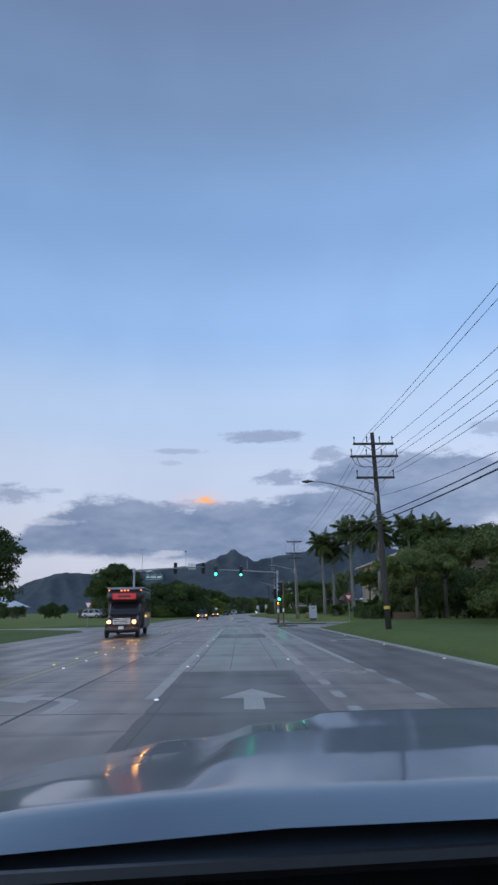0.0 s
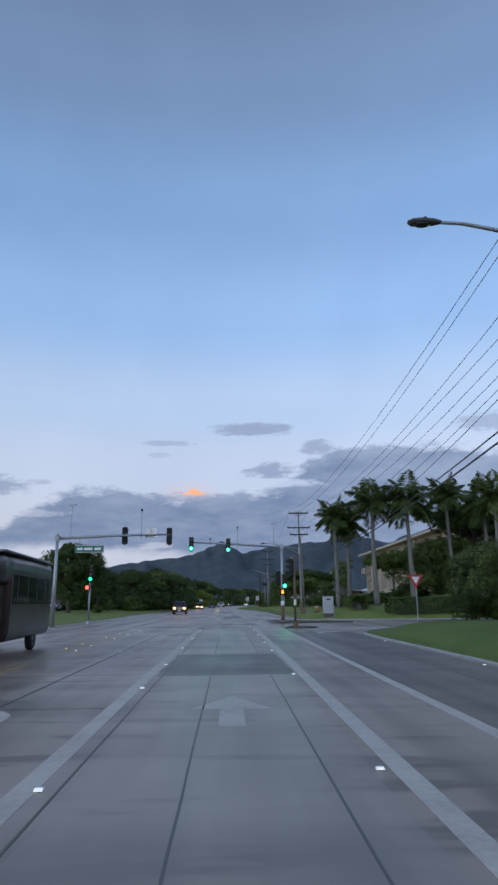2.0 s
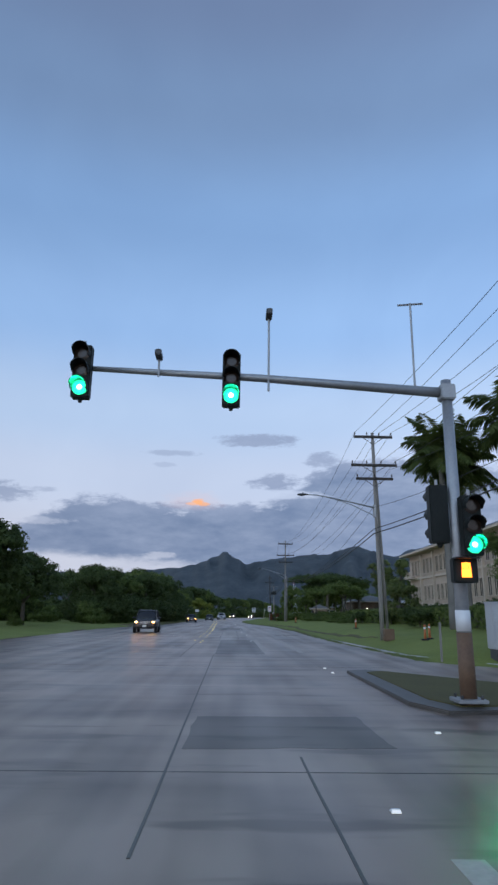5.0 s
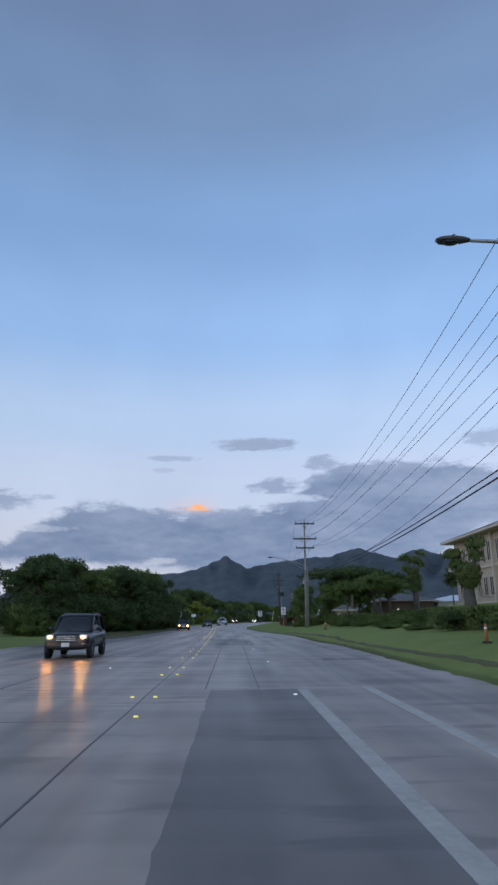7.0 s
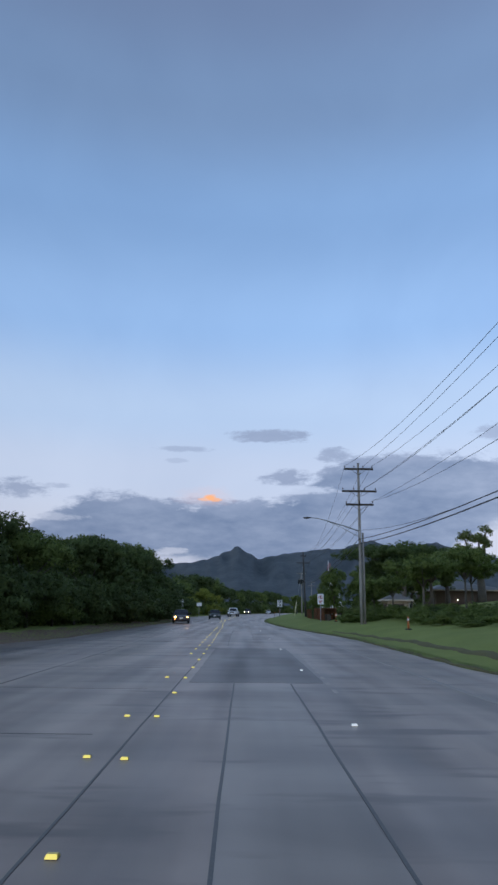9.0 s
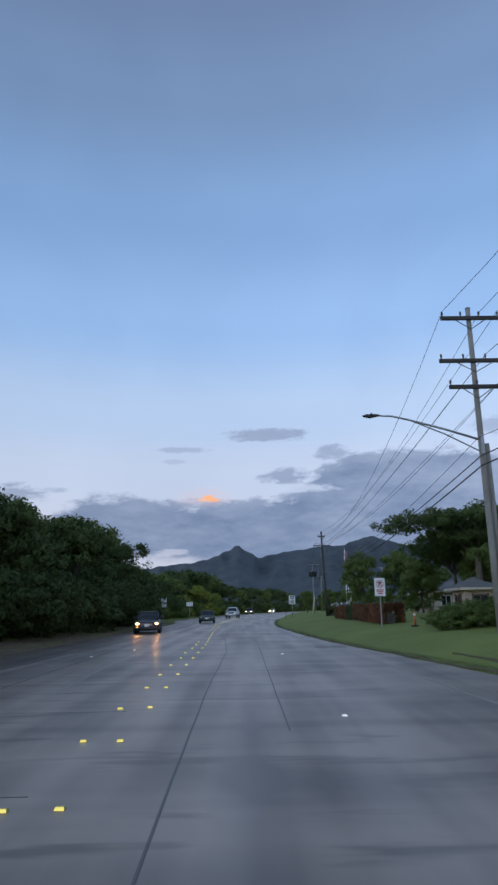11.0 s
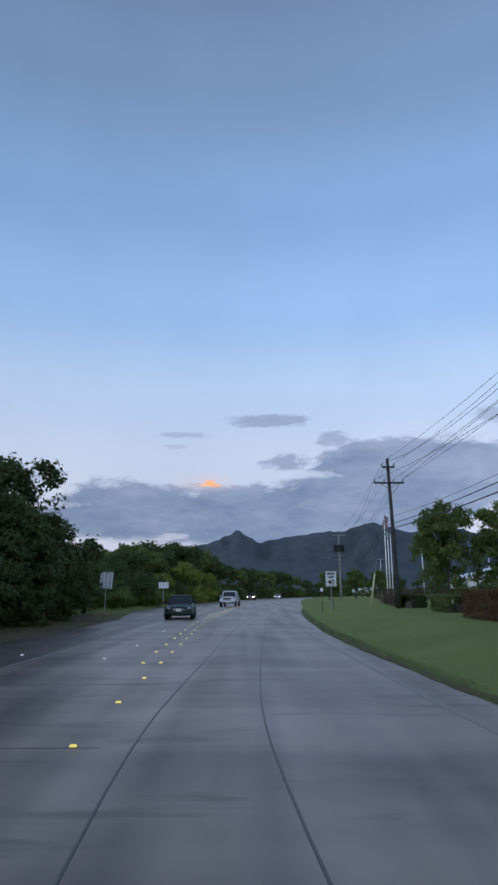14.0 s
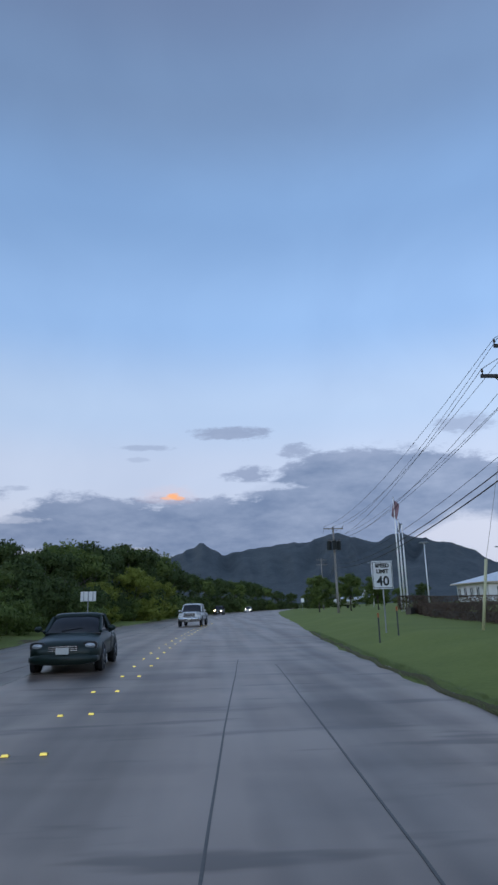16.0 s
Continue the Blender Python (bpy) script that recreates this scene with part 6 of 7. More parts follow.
def plant_right_side():
    rng = random.Random(8)
    # garden before the crossing
    for k, (x, y, s, which) in enumerate(((12.2, 45, 0.62, 2), (15.5, 49, 0.8, 2), (19.5, 45, 0.95, 1), (13.6, 54.5, 0.5, 0), (17.5, 57.5, 0.62, 2), (24, 52, 1.0, 1), (21, 39, 0.85, 2), (28, 44, 1.0, 1))):
        plant(GARDEN[which], x, y, s * 1.16, rng.uniform(0, 360))
    for x, y, s in ((18.5, 42, 0.8), (18, 37, 0.9), (15.0, 36, 0.75), (19.5, 33, 0.9), (20, 50, 0.8), (16.5, 29, 0.8), (12.2, 56.6, 0.33), (13.3, 56.9, 0.36), (22, 44, 0.9)):
        plant(BUSH[2 if y < 38 else rng.randrange(2)], x, y, s, rng.uniform(0, 360))
    for x, y, s in ((16.5, 60, 1.2), (20.5, 62, 1.3), (24.5, 63, 1.35), (29, 62, 1.35), (15.6, 55.5, 0.75), (19, 54.5, 0.85), (22.5, 54, 0.9), (26, 56, 1.0), (33, 60, 1.4), (13.4, 48.5, 0.5), (16.8, 51.0, 0.6), (18.2, 47.5, 0.62), (14.6, 57.5, 0.55)):
        plant(BUSH[0], x, y, s, rng.uniform(0, 360), label="thick dark shrubbery under the garden trees")
    # wide canopies that hide the hotel's roof from afar
    for x, y, s, a in ((31.5, 103.5, 1.25, 110), (37.5, 105, 1.35, 200), (43.5, 100, 1.4, 60)):
        plant(MONKEY[1], x, y, s, a, label="tall wide-canopied dark tree in front of the hotel")
    plant(SPREAD, 20.8, 104.5, 1.05, 15, label="small olive tree on bare forked limbs before the hotel")
    plant(SPREAD, 27.0, 103.0, 1.15, 130, label="small olive tree on bare forked limbs before the hotel")
    # behind the crossing, in front of the hotel
    for x, y, s in ((13.5, 112, 0.5), (27, 118, 1.1), (29, 108, 1.1), (31, 128, 1.1), (25.2, 101, 1.0), (29.0, 104.5, 1.15), (30.5, 100, 1.0), (34, 112, 1.1), (28, 92, 0.8), (26.5, 92, 1.0)):
        plant(GARDEN[rng.randrange(2)], x, y, s, rng.uniform(0, 360))
    for k in range(13):
        plant(BUSH[k % 2], 15.6 + 0.95 * k, 107.5 + 2.5 * math.sin(1.7 * k) - 0.45 * k, rng.uniform(0.42, 0.58), rng.uniform(0, 360), 0.8, label="dark green shrub along the hotel's lawn")
    for x, y, s, a, tall in ((13.0, 160.0, 0.84, 10, 0.95), (17.9, 165.0, 0.82, 100, 1.14), (20.2, 170.0, 0.85, 200, 0.9), (12.2, 166.5, 0.6, 60, 1.0)):
        plant(SPREAD, x, y, s, a, tall, label="spreading garden tree with bare lower branches")
    for k, (x, y, s) in enumerate(((23.5, 194, 1.05), (20.5, 201, 1.0), (33, 224, 1.0))):
        plant(MONKEY[k % 2], x, y, s * 0.82, rng.uniform(0, 360))
    for x, y, s in ((21.5, 196, 0.9), (25, 222, 0.95), (19, 208, 0.9)):
        plant(SLIM, x, y, s, rng.uniform(0, 360))
    plant(MONKEY[1], 19.4, 191.5, 1.2, 33, 0.84, label="tall umbrella-shaped tree with layered branches")
    plant(SLIM, 15.2, 223.5, 0.98, 50, 1.28)
    plant(SLIM, 20.6, 224.5, 1.2, 150, 1.08)
    for x, y, s in ((19, 288, 0.8), (24, 292, 0.8), (13.6, 283, 0.74)):
        plant(SLIM, x, y, s, rng.uniform(0, 360))
    for k in range(14):
        plant(OAK[k % 3], 30 + 8 * k + rng.uniform(-3, 3), 395 + rng.uniform(-20, 25) + 3 * k, rng.uniform(0.7, 0.95), rng.uniform(0, 360))
    for x, y, s in ((13.6, 156, 0.5), (16.4, 156, 0.55), (19, 158, 0.55), (21.5, 156, 0.6), (15, 167, 0.5), (11.6, 171, 0.42), (14.5, 131, 0.42), (17.5, 129, 0.5), (20.5, 134, 0.55), (14, 140, 0.4), (17, 144, 0.5), (14.2, 152, 0.4), (19, 152, 0.6), (12.8, 160, 0.36), (16, 162, 0.45), (23, 127, 0.55), (22, 143, 0.55), (12.4, 168, 0.3), (12.5, 104, 0.40), (13.5, 108, 0.45), (12.8, 113, 0.40), (14, 118, 0.45), (12.5, 123, 0.38), (11.8, 128, 0.35), (11.5, 134, 0.35), (12, 139, 0.38), (11.6, 146, 0.35), (15.5, 112, 0.5), (16.5, 121, 0.5)):
        plant(BUSH[rng.randrange(2)], x, y, s, rng.uniform(0, 360), 0.7 if y < 125 else 0.42)
    for x, y, s, a in ((8.1, 163.5, 0.40, 20), (9.3, 162.6, 0.42, 90), (10.4, 163.8, 0.44, 160), (8.6, 166.8, 0.36, 230)):
        plant(BUSH[1], x, y, s, a, 0.72, label="loose green shrub on the lawn beside a pole")
    for x, y, s, a in ((13.2, 214, 0.48, 0), (15.6, 216, 0.55, 70), (18.2, 217, 0.6, 140), (21.0, 218, 0.62, 220), (24.0, 219, 0.66, 300)):
        plant(BUSH[2], x, y, s, a, 0.95, label="grey-green shrub behind the clipped hedge")
    # low overgrown shrubs under the garden trees
    for k in range(34):
        y = 141 + k * 0.95
        x = 10.6 + max(0, 150 - y) * 0.35 + rng.uniform(0, 1.2) + (k % 3) * 1.9
        plant(BUSH[1], x, y, rng.uniform(0.34, 0.48), rng.uniform(0, 360), rng.uniform(0.55, 0.8), label="low overgrown green shrub on the lawn's edge")


plant_right_side()


def hedge(points, wide, high, mat, label, count, seed, leaf=0.12):
    """A clipped hedge along a line: a stick core with leaves all over it."""
    rng = np.random.default_rng(seed)
    t = thing("hedge", label, "hedge")
    pts = np.array(points, float)
    seg = np.linalg.norm(np.diff(pts, axis=0), axis=1)
    core = Mesh()
    for (ax, ay), (bx, by) in zip(points, points[1:]):
        g = min(ground_z(ax, ay), ground_z(bx, by)) - 0.1
        d = Vector((bx - ax, by - ay, 0)).normalized()
        s = Vector((-d.y, d.x, 0)) * wide * 0.16
        a, b = Vector((ax, ay, g)), Vector((bx, by, g))
        a, b = a + d * (1.0 if (ax, ay) == points[0] else 0), b - d * (1.0 if (bx, by) == points[-1] else 0)
        core.rings([[p - s, p + s, p + s + Vector((0, 0, high * 0.6)), p - s + Vector((0, 0, high * 0.6))] for p in (a, b)])
    part("woody_core", core, BARK, t, "dark inner branches")
    k = rng.choice(len(seg), count, p=seg / seg.sum())
    f = rng.random(count)[:, None]
    c = pts[k] * (1 - f) + pts[k + 1] * f
    d = np.diff(pts, axis=0)[k] / seg[k][:, None]
    nrm2 = np.stack([-d[:, 1], d[:, 0]], 1)
    a = rng.uniform(-0.15, math.pi + 0.15, count)
    sq = np.maximum(np.abs(np.cos(a)), np.abs(np.sin(a)))
    bump = 1 + 0.10 * np.sin(c[:, 1] * 1.3 + np.sin(c[:, 0] * 2)) + 0.06 * rng.normal(size=count)
    off = np.cos(a) / sq * wide / 2 * bump
    zz = np.clip(np.sin(a) / sq, -0.1, 1)
    zz = np.where(zz < 0.98, rng.random(count) * 1.0, zz) * high * (0.92 + 0.08 * bump)
    g = np.array([ground_z(x, y) for x, y in c[:: max(1, count // 200)]])
    gz = np.interp(np.arange(count), np.arange(0, count, max(1, count // 200)), g) * 0 + g.mean()
    centre = np.column_stack([c + nrm2 * off[:, None], gz + zz])
    n3 = np.column_stack([nrm2 * np.cos(a)[:, None], np.sin(a)]) + rng.normal(size=(count, 3)) * 0.6
    n3 /= np.linalg.norm(n3, axis=1)[:, None]
    out = np.column_stack([nrm2 * np.cos(a)[:, None], np.sin(a) + 0.15])
    out /= np.linalg.norm(out, axis=1)[:, None]
    n3 *= np.where((n3 * out).sum(1) < 0, -1.0, 1.0)[:, None]
    u = np.cross(n3, rng.normal(size=(count, 3)))
    u /= np.linalg.norm(u, axis=1)[:, None]
    v = np.cross(n3, u)
    s = leaf * (0.6 + 0.8 * rng.random(count))[:, None]
    foliage("leaves", np.stack([centre - u * s, centre - v * s * 0.5, centre + u * s, centre + v * s * 0.5], 1).reshape(-1, 3), mat, t, faces=np.repeat(out + 0.5 * n3, 4, axis=0))
    return t


hedge([(7.7, 172.5), (8.0, 180), (8.4, 186.4)], 1.2, 1.08, LEAF_RED, "clipped hedge with dark red leaves", 42000, 61, 0.042)
hedge([(8.5, 186.8), (8.6, 190.2)], 1.3, 1.05, LEAF_DARK, "short dark green stretch of clipped hedge", 12000, 69, 0.045)
hedge([(8.62, 190.6), (8.8, 195), (9.05, 200)], 1.4, 1.08, LEAF_RED, "clipped hedge with dark red leaves", 30000, 70, 0.045)
hedge([(10.4, 206), (11.0, 211.5)], 1.5, 0.85, LEAF_OLIVE, "short clipped olive-green hedge", 6000, 63, 0.08)
hedge([(12.5, 85.5), (13.8, 92.5), (14.2, 106), (13.6, 122), (13.2, 128)], 1.6, 1.1, LEAF_MID, "long clipped green hedge in front of the hotel", 26000, 64, 0.1)
hedge([(14.2, 81.6), (22, 82.0), (34, 82.5)], 1.6, 1.3, LEAF_DARK, "clipped green hedge along the side street", 16000, 65, 0.1)
hedge([(11.5, 222), (14, 238), (18.5, 256)], 1.4, 0.85, LEAF_BROWN, "low dry brown hedge round the car park", 24000, 66, 0.06)
hedge([(15.2, 250), (22, 262), (44, 270)], 1.4, 1.1, LEAF_BROWN, "low dry brown hedge round the car park", 16000, 67, 0.08)
hedge([(10.2, 217.3), (11.2, 218.2)], 1.5, 0.8, LEAF_DARK, "low dark bush at a pole's foot", 1200, 68)


def lay_grass():
    """Tufts of blades over the verges nearest to the road."""
    rng = np.random.default_rng(9)
    spots = []
    for count, y0, y1, far in ((5000, 8, 58, 0.35), (8000, 84, 150, 0.4), (9000, 150, 232, 0.4)):
        y = rng.uniform(y0, y1, count)
        d = 0.18 + far * rng.random(count) ** 1.5
        spots.append(np.column_stack([np.array([right_x(v) for v in y]) + d, y]))
    y = rng.uniform(140, 250, 12000)
    spots.append(np.column_stack([np.array([left_x(v) for v in y]) - 0.2 - 3.0 * rng.random(len(y)) ** 1.3, y]))
    s = np.concatenate(spots)
    z = np.array([ground_z(x, v) if beyond_road(x, v) > 0.15 else -9 for x, v in s])
    s, z = s[z > -1], z[z > -1]
    n = len(s)
    a = rng.uniform(-1.0, 1.0, n)
    h = rng.uniform(0.015, 0.05, n) * (1 + 0.5 * np.sin(s[:, 1] * 0.7) * np.cos(s[:, 0] * 1.1))
    w, reach = rng.uniform(0.008, 0.02, n), rng.uniform(0.05, 0.12, n)
    side = np.column_stack([np.cos(a) * w, np.sin(a) * w, 0 * w])
    tip = np.column_stack([-np.sin(a) * reach, np.cos(a) * reach, h])
    base = np.column_stack([s, z - 0.005])
    p = np.stack([base - side, base + side, base + side * 0.4 + tip, base - side * 0.4 + tip], 1).reshape(-1, 3)
    ob = foliage("grass", p, BLADES, None, faces=np.tile((0.0, 0.0, 1.0), (4 * n, 1)))
    tagged(ob, "short rough grass tufts along the road's edge", "grass", kind="stuff")


lay_grass()
# ---------------------------------------------------------------- buildings
def window_set(parent, x, y, z, wide, high, face, frame_mat=WALL_TRIM):
    """A framed window with its pane and sill; face is 'x' for a wall that looks along -x, 'y' along -y."""
    def put(cx, cz, sx, sz, deep, out):
        return Mesh().box((x - out, y + cx, z + cz), (deep, sx, sz)) if face == "x" else Mesh().box((x + cx, y - out, z + cz), (sx, deep, sz))

    win = part("window", put(0, 0, wide, high, 0.05, 0.0), WINDOW, parent, "dark glass window")
    for cx, cz, sx, sz in ((-wide / 2, 0, 0.12, high + 0.24), (wide / 2, 0, 0.12, high + 0.24), (0, high / 2, wide, 0.12), (0, 0, 0.07, high)):
        part("frame_bar", put(cx, cz, sx, sz, 0.12, 0.05), frame_mat, win)
    part("sill", put(0, -high / 2 - 0.05, wide + 0.3, 0.1, 0.22, 0.08), frame_mat, win)
    return win


def hip_roof(x0, x1, y0, y1, z, over, high):
    x0, x1, y0, y1 = x0 - over, x1 + over, y0 - over, y1 + over
    half = min(x1 - x0, y1 - y0) / 2
    if x1 - x0 < y1 - y0:
        ridge = [((x0 + x1) / 2, y0 + half, z + high), ((x0 + x1) / 2, y1 - half, z + high)]
        faces = [(0, 1, 4), (1, 2, 5, 4), (2, 3, 5), (3, 0, 4, 5), (3, 2, 1, 0)]
    else:
        ridge = [(x0 + half, (y0 + y1) / 2, z + high), (x1 - half, (y0 + y1) / 2, z + high)]
        faces = [(0, 1, 5, 4), (1, 2, 5), (2, 3, 4, 5), (3, 0, 4), (3, 2, 1, 0)]
    return Mesh().add([(x0, y0, z), (x1, y0, z), (x1, y1, z), (x0, y1, z)] + ridge, faces)


def hotel():
    x0, x1, y0, y1, z0, z1 = 35.2, 49.0, 112.0, 187.0, 1.6, 12.9
    t = thing("hotel", "two-storey pale pink stucco hotel with a grey hip roof", "building")
    part("wall", Mesh().box(((x0 + x1) / 2, (y0 + y1) / 2, (z0 + z1) / 2), (x1 - x0, y1 - y0, z1 - z0)), WALL_PINK, t)
    roof = part("roof", hip_roof(x0, x1, y0, y1, z1 + 0.25, 1.6, 3.2), ROOF_GREY, t, "grey shingle hip roof")
    part("fascia", Mesh().box(((x0 + x1) / 2, (y0 + y1) / 2, z1 + 0.06), (x1 - x0 + 3.2, y1 - y0 + 3.2, 0.34)), WALL_TRIM, roof, "cream fascia board")
    for z in (3.5, 8.35):
        part("floor_band", Mesh().box(((x0 + x1) / 2, (y0 + y1) / 2, z), (x1 - x0 + 0.5, y1 - y0 + 0.5, 0.35)), WALL_TRIM, t, "cream band between storeys")
    k = 0
    y = y1 - 2.2
    while y > y0 + 2:
        for z, high in ((5.7, 2.5), (10.4, 2.6)):
            window_set(t, x0 - 0.02, y, z, 1.25, high, "x")
        k += 1
        if k % 3 == 0:
            part("pilaster", Mesh().box((x0 - 0.2, y - 1.5, (z0 + z1) / 2), (0.4, 0.5, z1 - z0)), WALL_TRIM, t, "cream corner pillar")
            y -= 0.9
        y -= 2.15
    part("balcony", Mesh().box((x0 - 0.75, y1 - 3.2, 8.5), (1.5, 4.6, 0.25)), WALL_TRIM, t, "small corner balcony")
    for i in range(12):
        part("baluster", Mesh().box((x0 - 1.45, y1 - 5.3 + 0.38 * i, 9.05), (0.08, 0.08, 0.9)), WALL_TRIM, t)
    part("balcony_rail", Mesh().box((x0 - 1.45, y1 - 3.2, 9.55), (0.12, 4.6, 0.1)), WALL_TRIM, t)


hotel()


def house(x0, x1, y0, y1, z0, z1, roof_high, wall, roof, label, windows=3, over=0.8, trim=WALL_WHITE):
    t = thing("house", label, "house")
    part("wall", Mesh().box(((x0 + x1) / 2, (y0 + y1) / 2, (z0 + z1) / 2), (x1 - x0, y1 - y0, z1 - z0)), wall, t)
    r = part("roof", hip_roof(x0, x1, y0, y1, z1 + 0.1, over, roof_high), roof, t)
    part("fascia", Mesh().box(((x0 + x1) / 2, (y0 + y1) / 2, z1 + 0.03), (x1 - x0 + 2 * over, y1 - y0 + 2 * over, 0.16)), WALL_TRIM, r)
    for k in range(windows):
        window_set(t, x0 + (x1 - x0) * (k + 0.5) / windows, y0 - 0.02, z0 + (z1 - z0) * 0.6, min(1.2, (x1 - x0) / windows * 0.5), (z1 - z0) * 0.45, "y", trim)
        window_set(t, x0 - 0.02, y0 + (y1 - y0) * (k + 0.5) / windows, z0 + (z1 - z0) * 0.6, min(1.2, (y1 - y0) / windows * 0.5), (z1 - z0) * 0.45, "x", trim)
    return t


house(27.0, 36.6, 204.0, 214.0, 0.6, 4.5, 1.5, WALL_BROWN, ROOF_GREY, "low brown board house with a grey roof", 0)
lantern = thing("wall_lamp", "small lit white globe lamp on a brown house wall", "lamp", (30.0, 204.0, 3.0))
part("bracket", Mesh().tube([(0, 0.02, 0), (0, -0.10, 0), (0, -0.14, 0.06)], 0.02, 6), STEEL_DARK, lantern)
part("globe", Mesh().ball((0, -0.16, 0.15), (0.08, 0.08, 0.08)), PORCH_GLOW, lantern, "glowing white globe")
house(38.0, 47.0, 206.0, 214.0, 0.6, 4.4, 1.2, WALL_WHITE, ROOF_PALE, "low white building with a pale metal roof", 3)
house(16.1, 18.4, 185.8, 188.6, 0.3, 2.7, 0.8, WALL_PINK, ROOF_GREY, "small cream hut with a grey roof behind the trees", 1, 0.5, WALL_BROWN)
house(22.8, 31.0, 216.5, 226.0, 0.6, 3.2, 1.7, WALL_TRIM, ROOF_GREY, "low cream bungalow with a layered grey roof")
house(39.3, 57.0, 288.0, 300.0, 0.9, 4.1, 2.0, WALL_WHITE, ROOF_PALE, "low white house with a pale metal hip roof", 5)
house(-104.0, -73.0, 212.0, 224.0, 0.4, 3.6, 3.6, WALL_BROWN, ROOF_PALE, "long low building with a pale roof across the lawn", 6)
t = thing("shed", "low brown shed beside the trees", "shed")
part("wall", Mesh().box((-31.0, 137.0, 1.2), (5.0, 3.0, 1.7)), WALL_BROWN, t, bevel=0.03)
part("roof", Mesh().box((-31.0, 137.0, 2.12), (5.4, 3.4, 0.14)), ROOF_GREY, t)

# flagpoles, lamp posts and an aeroplane on the lawn far ahead
for k, (x, y, top) in enumerate(((20.0, 266.9, 13.1), (20.5, 267.4, 10.6), (21.0, 267.8, 10.2))):
    g0 = ground_z(x, y)
    t = thing("flagpole", "tall white flagpole with a limp flag" if k == 0 else "tall white flagpole without a flag" if k == 2 else "white flagpole with a dark furled flag", "flagpole", (x, y, g0), group="flagpoles")
    part("pole", Mesh().tube([(0, 0, -0.1), (0, 0, (top - g0) * 0.6), (0, 0, top - g0)], [0.10, 0.085, 0.05], 10), SIGN_WHITE, t, smooth=True)
    part("finial", Mesh().ball((0, 0, top - g0 + 0.05), (0.09, 0.09, 0.09)), CHROME, t, smooth=True)
    if k < 2:
        m = Mesh()
        rows = [[(0.06 + 0.62 * u / 5 - 0.09 * v, 0.10 * math.sin(1.7 * u + v), top - g0 - 0.2 - 0.36 * v - 0.10 * u) for v in range(6 if k == 0 else 4)] for u in range(6 if k == 0 else 3)]
        n = len(rows[0])
        m.add([p for row in rows for p in row] + [(x2, y2 + 0.012, z2) for row in rows for x2, y2, z2 in row],
              [(i * n + j, i * n + j + 1, (i + 1) * n + j + 1, (i + 1) * n + j) for i in range(len(rows) - 1) for j in range(n - 1)] + [(len(rows) * n + i * n + j, len(rows) * n + (i + 1) * n + j, len(rows) * n + (i + 1) * n + j + 1, len(rows) * n + i * n + j + 1) for i in range(len(rows) - 1) for j in range(n - 1)])
        part("flag", m, FLAG_CLOTH if k == 0 else STEEL_DARK, t, "faded striped flag hanging limp" if k == 0 else "dark furled flag")
for x, y, top in ((34.5, 300.0, 11.0), (50.0, 306.0, 10.6), (30.0, 318.0, 9.0), (32.0, 223.0, 10.5)):
    g0 = ground_z(x, y)
    t = thing("lamp_post", "tall white lamp post with a flat disc head", "lamp post", (x, y, g0), group="car park lamp posts")
    part("pole", Mesh().tube([(0, 0, -0.1), (0, 0, top - g0)], [0.12, 0.07], 10), SIGN_WHITE, t, smooth=True)
    part("lamp_head", Mesh().tube([(0, 0, top - g0 - 0.05), (0, 0, top - g0 + 0.03), (0, 0, top - g0 + 0.12), (0, 0, top - g0 + 0.18)], [0.5, 0.85, 0.7, 0.2], 20), GALVANISED, t, "flat grey disc head", smooth=True)
t = thing("aeroplane", "small white aeroplane standing on a lawn", "aeroplane", (29.5, 337.0, ground_z(29.5, 337.0)), 25)
part("fuselage", Mesh().tube([(-4.2, 0, 1.6), (-3.0, 0, 1.5), (0, 0, 1.5), (3.0, 0, 1.9), (4.6, 0, 2.2)], [0.15, 0.7, 0.85, 0.45, 0.12], 12), WHITE_PAINT, t, smooth=True)
part("wing", Mesh().box((-0.5, 0, 1.4), (1.6, 9.0, 0.16)), WHITE_PAINT, t, bevel=0.04)
part("fin", Mesh().plate([(3.2, 2.0), (4.7, 2.1), (5.2, 4.2), (4.4, 4.2)], -0.06, 0.06), WHITE_PAINT, t)
part("tailplane", Mesh().box((4.3, 0, 2.3), (0.9, 3.2, 0.1)), WHITE_PAINT, t)
for u, v in ((-2.8, 0), (0.3, 1.1), (0.3, -1.1)):
    part("wheel", Mesh().tube([(u, v - 0.1, 0.3), (u, v + 0.1, 0.3)], 0.3, 12), RUBBER, t)
    part("strut", Mesh().tube([(u, v, 0.3), (u, v, 1.2)], 0.06, 6), CHROME, t)


# ---------------------------------------------------------------- vehicles
def hull(stations, power=3.4, sides=20):
    """Rings of rounded boxes along the car: y, half width, low, high."""
    rings = []
    for y, w, z0, z1 in stations:
        ring = []
        for j in range(sides):
            a = 2 * math.pi * (j + 0.5) / sides
            c, s = math.cos(a), math.sin(a)
            ring.append((w * math.copysign(abs(c) ** (2 / power), c), y, (z0 + z1) / 2 + (z1 - z0) / 2 * math.copysign(abs(s) ** (2 / power), s)))
        rings.append(ring)
    return rings


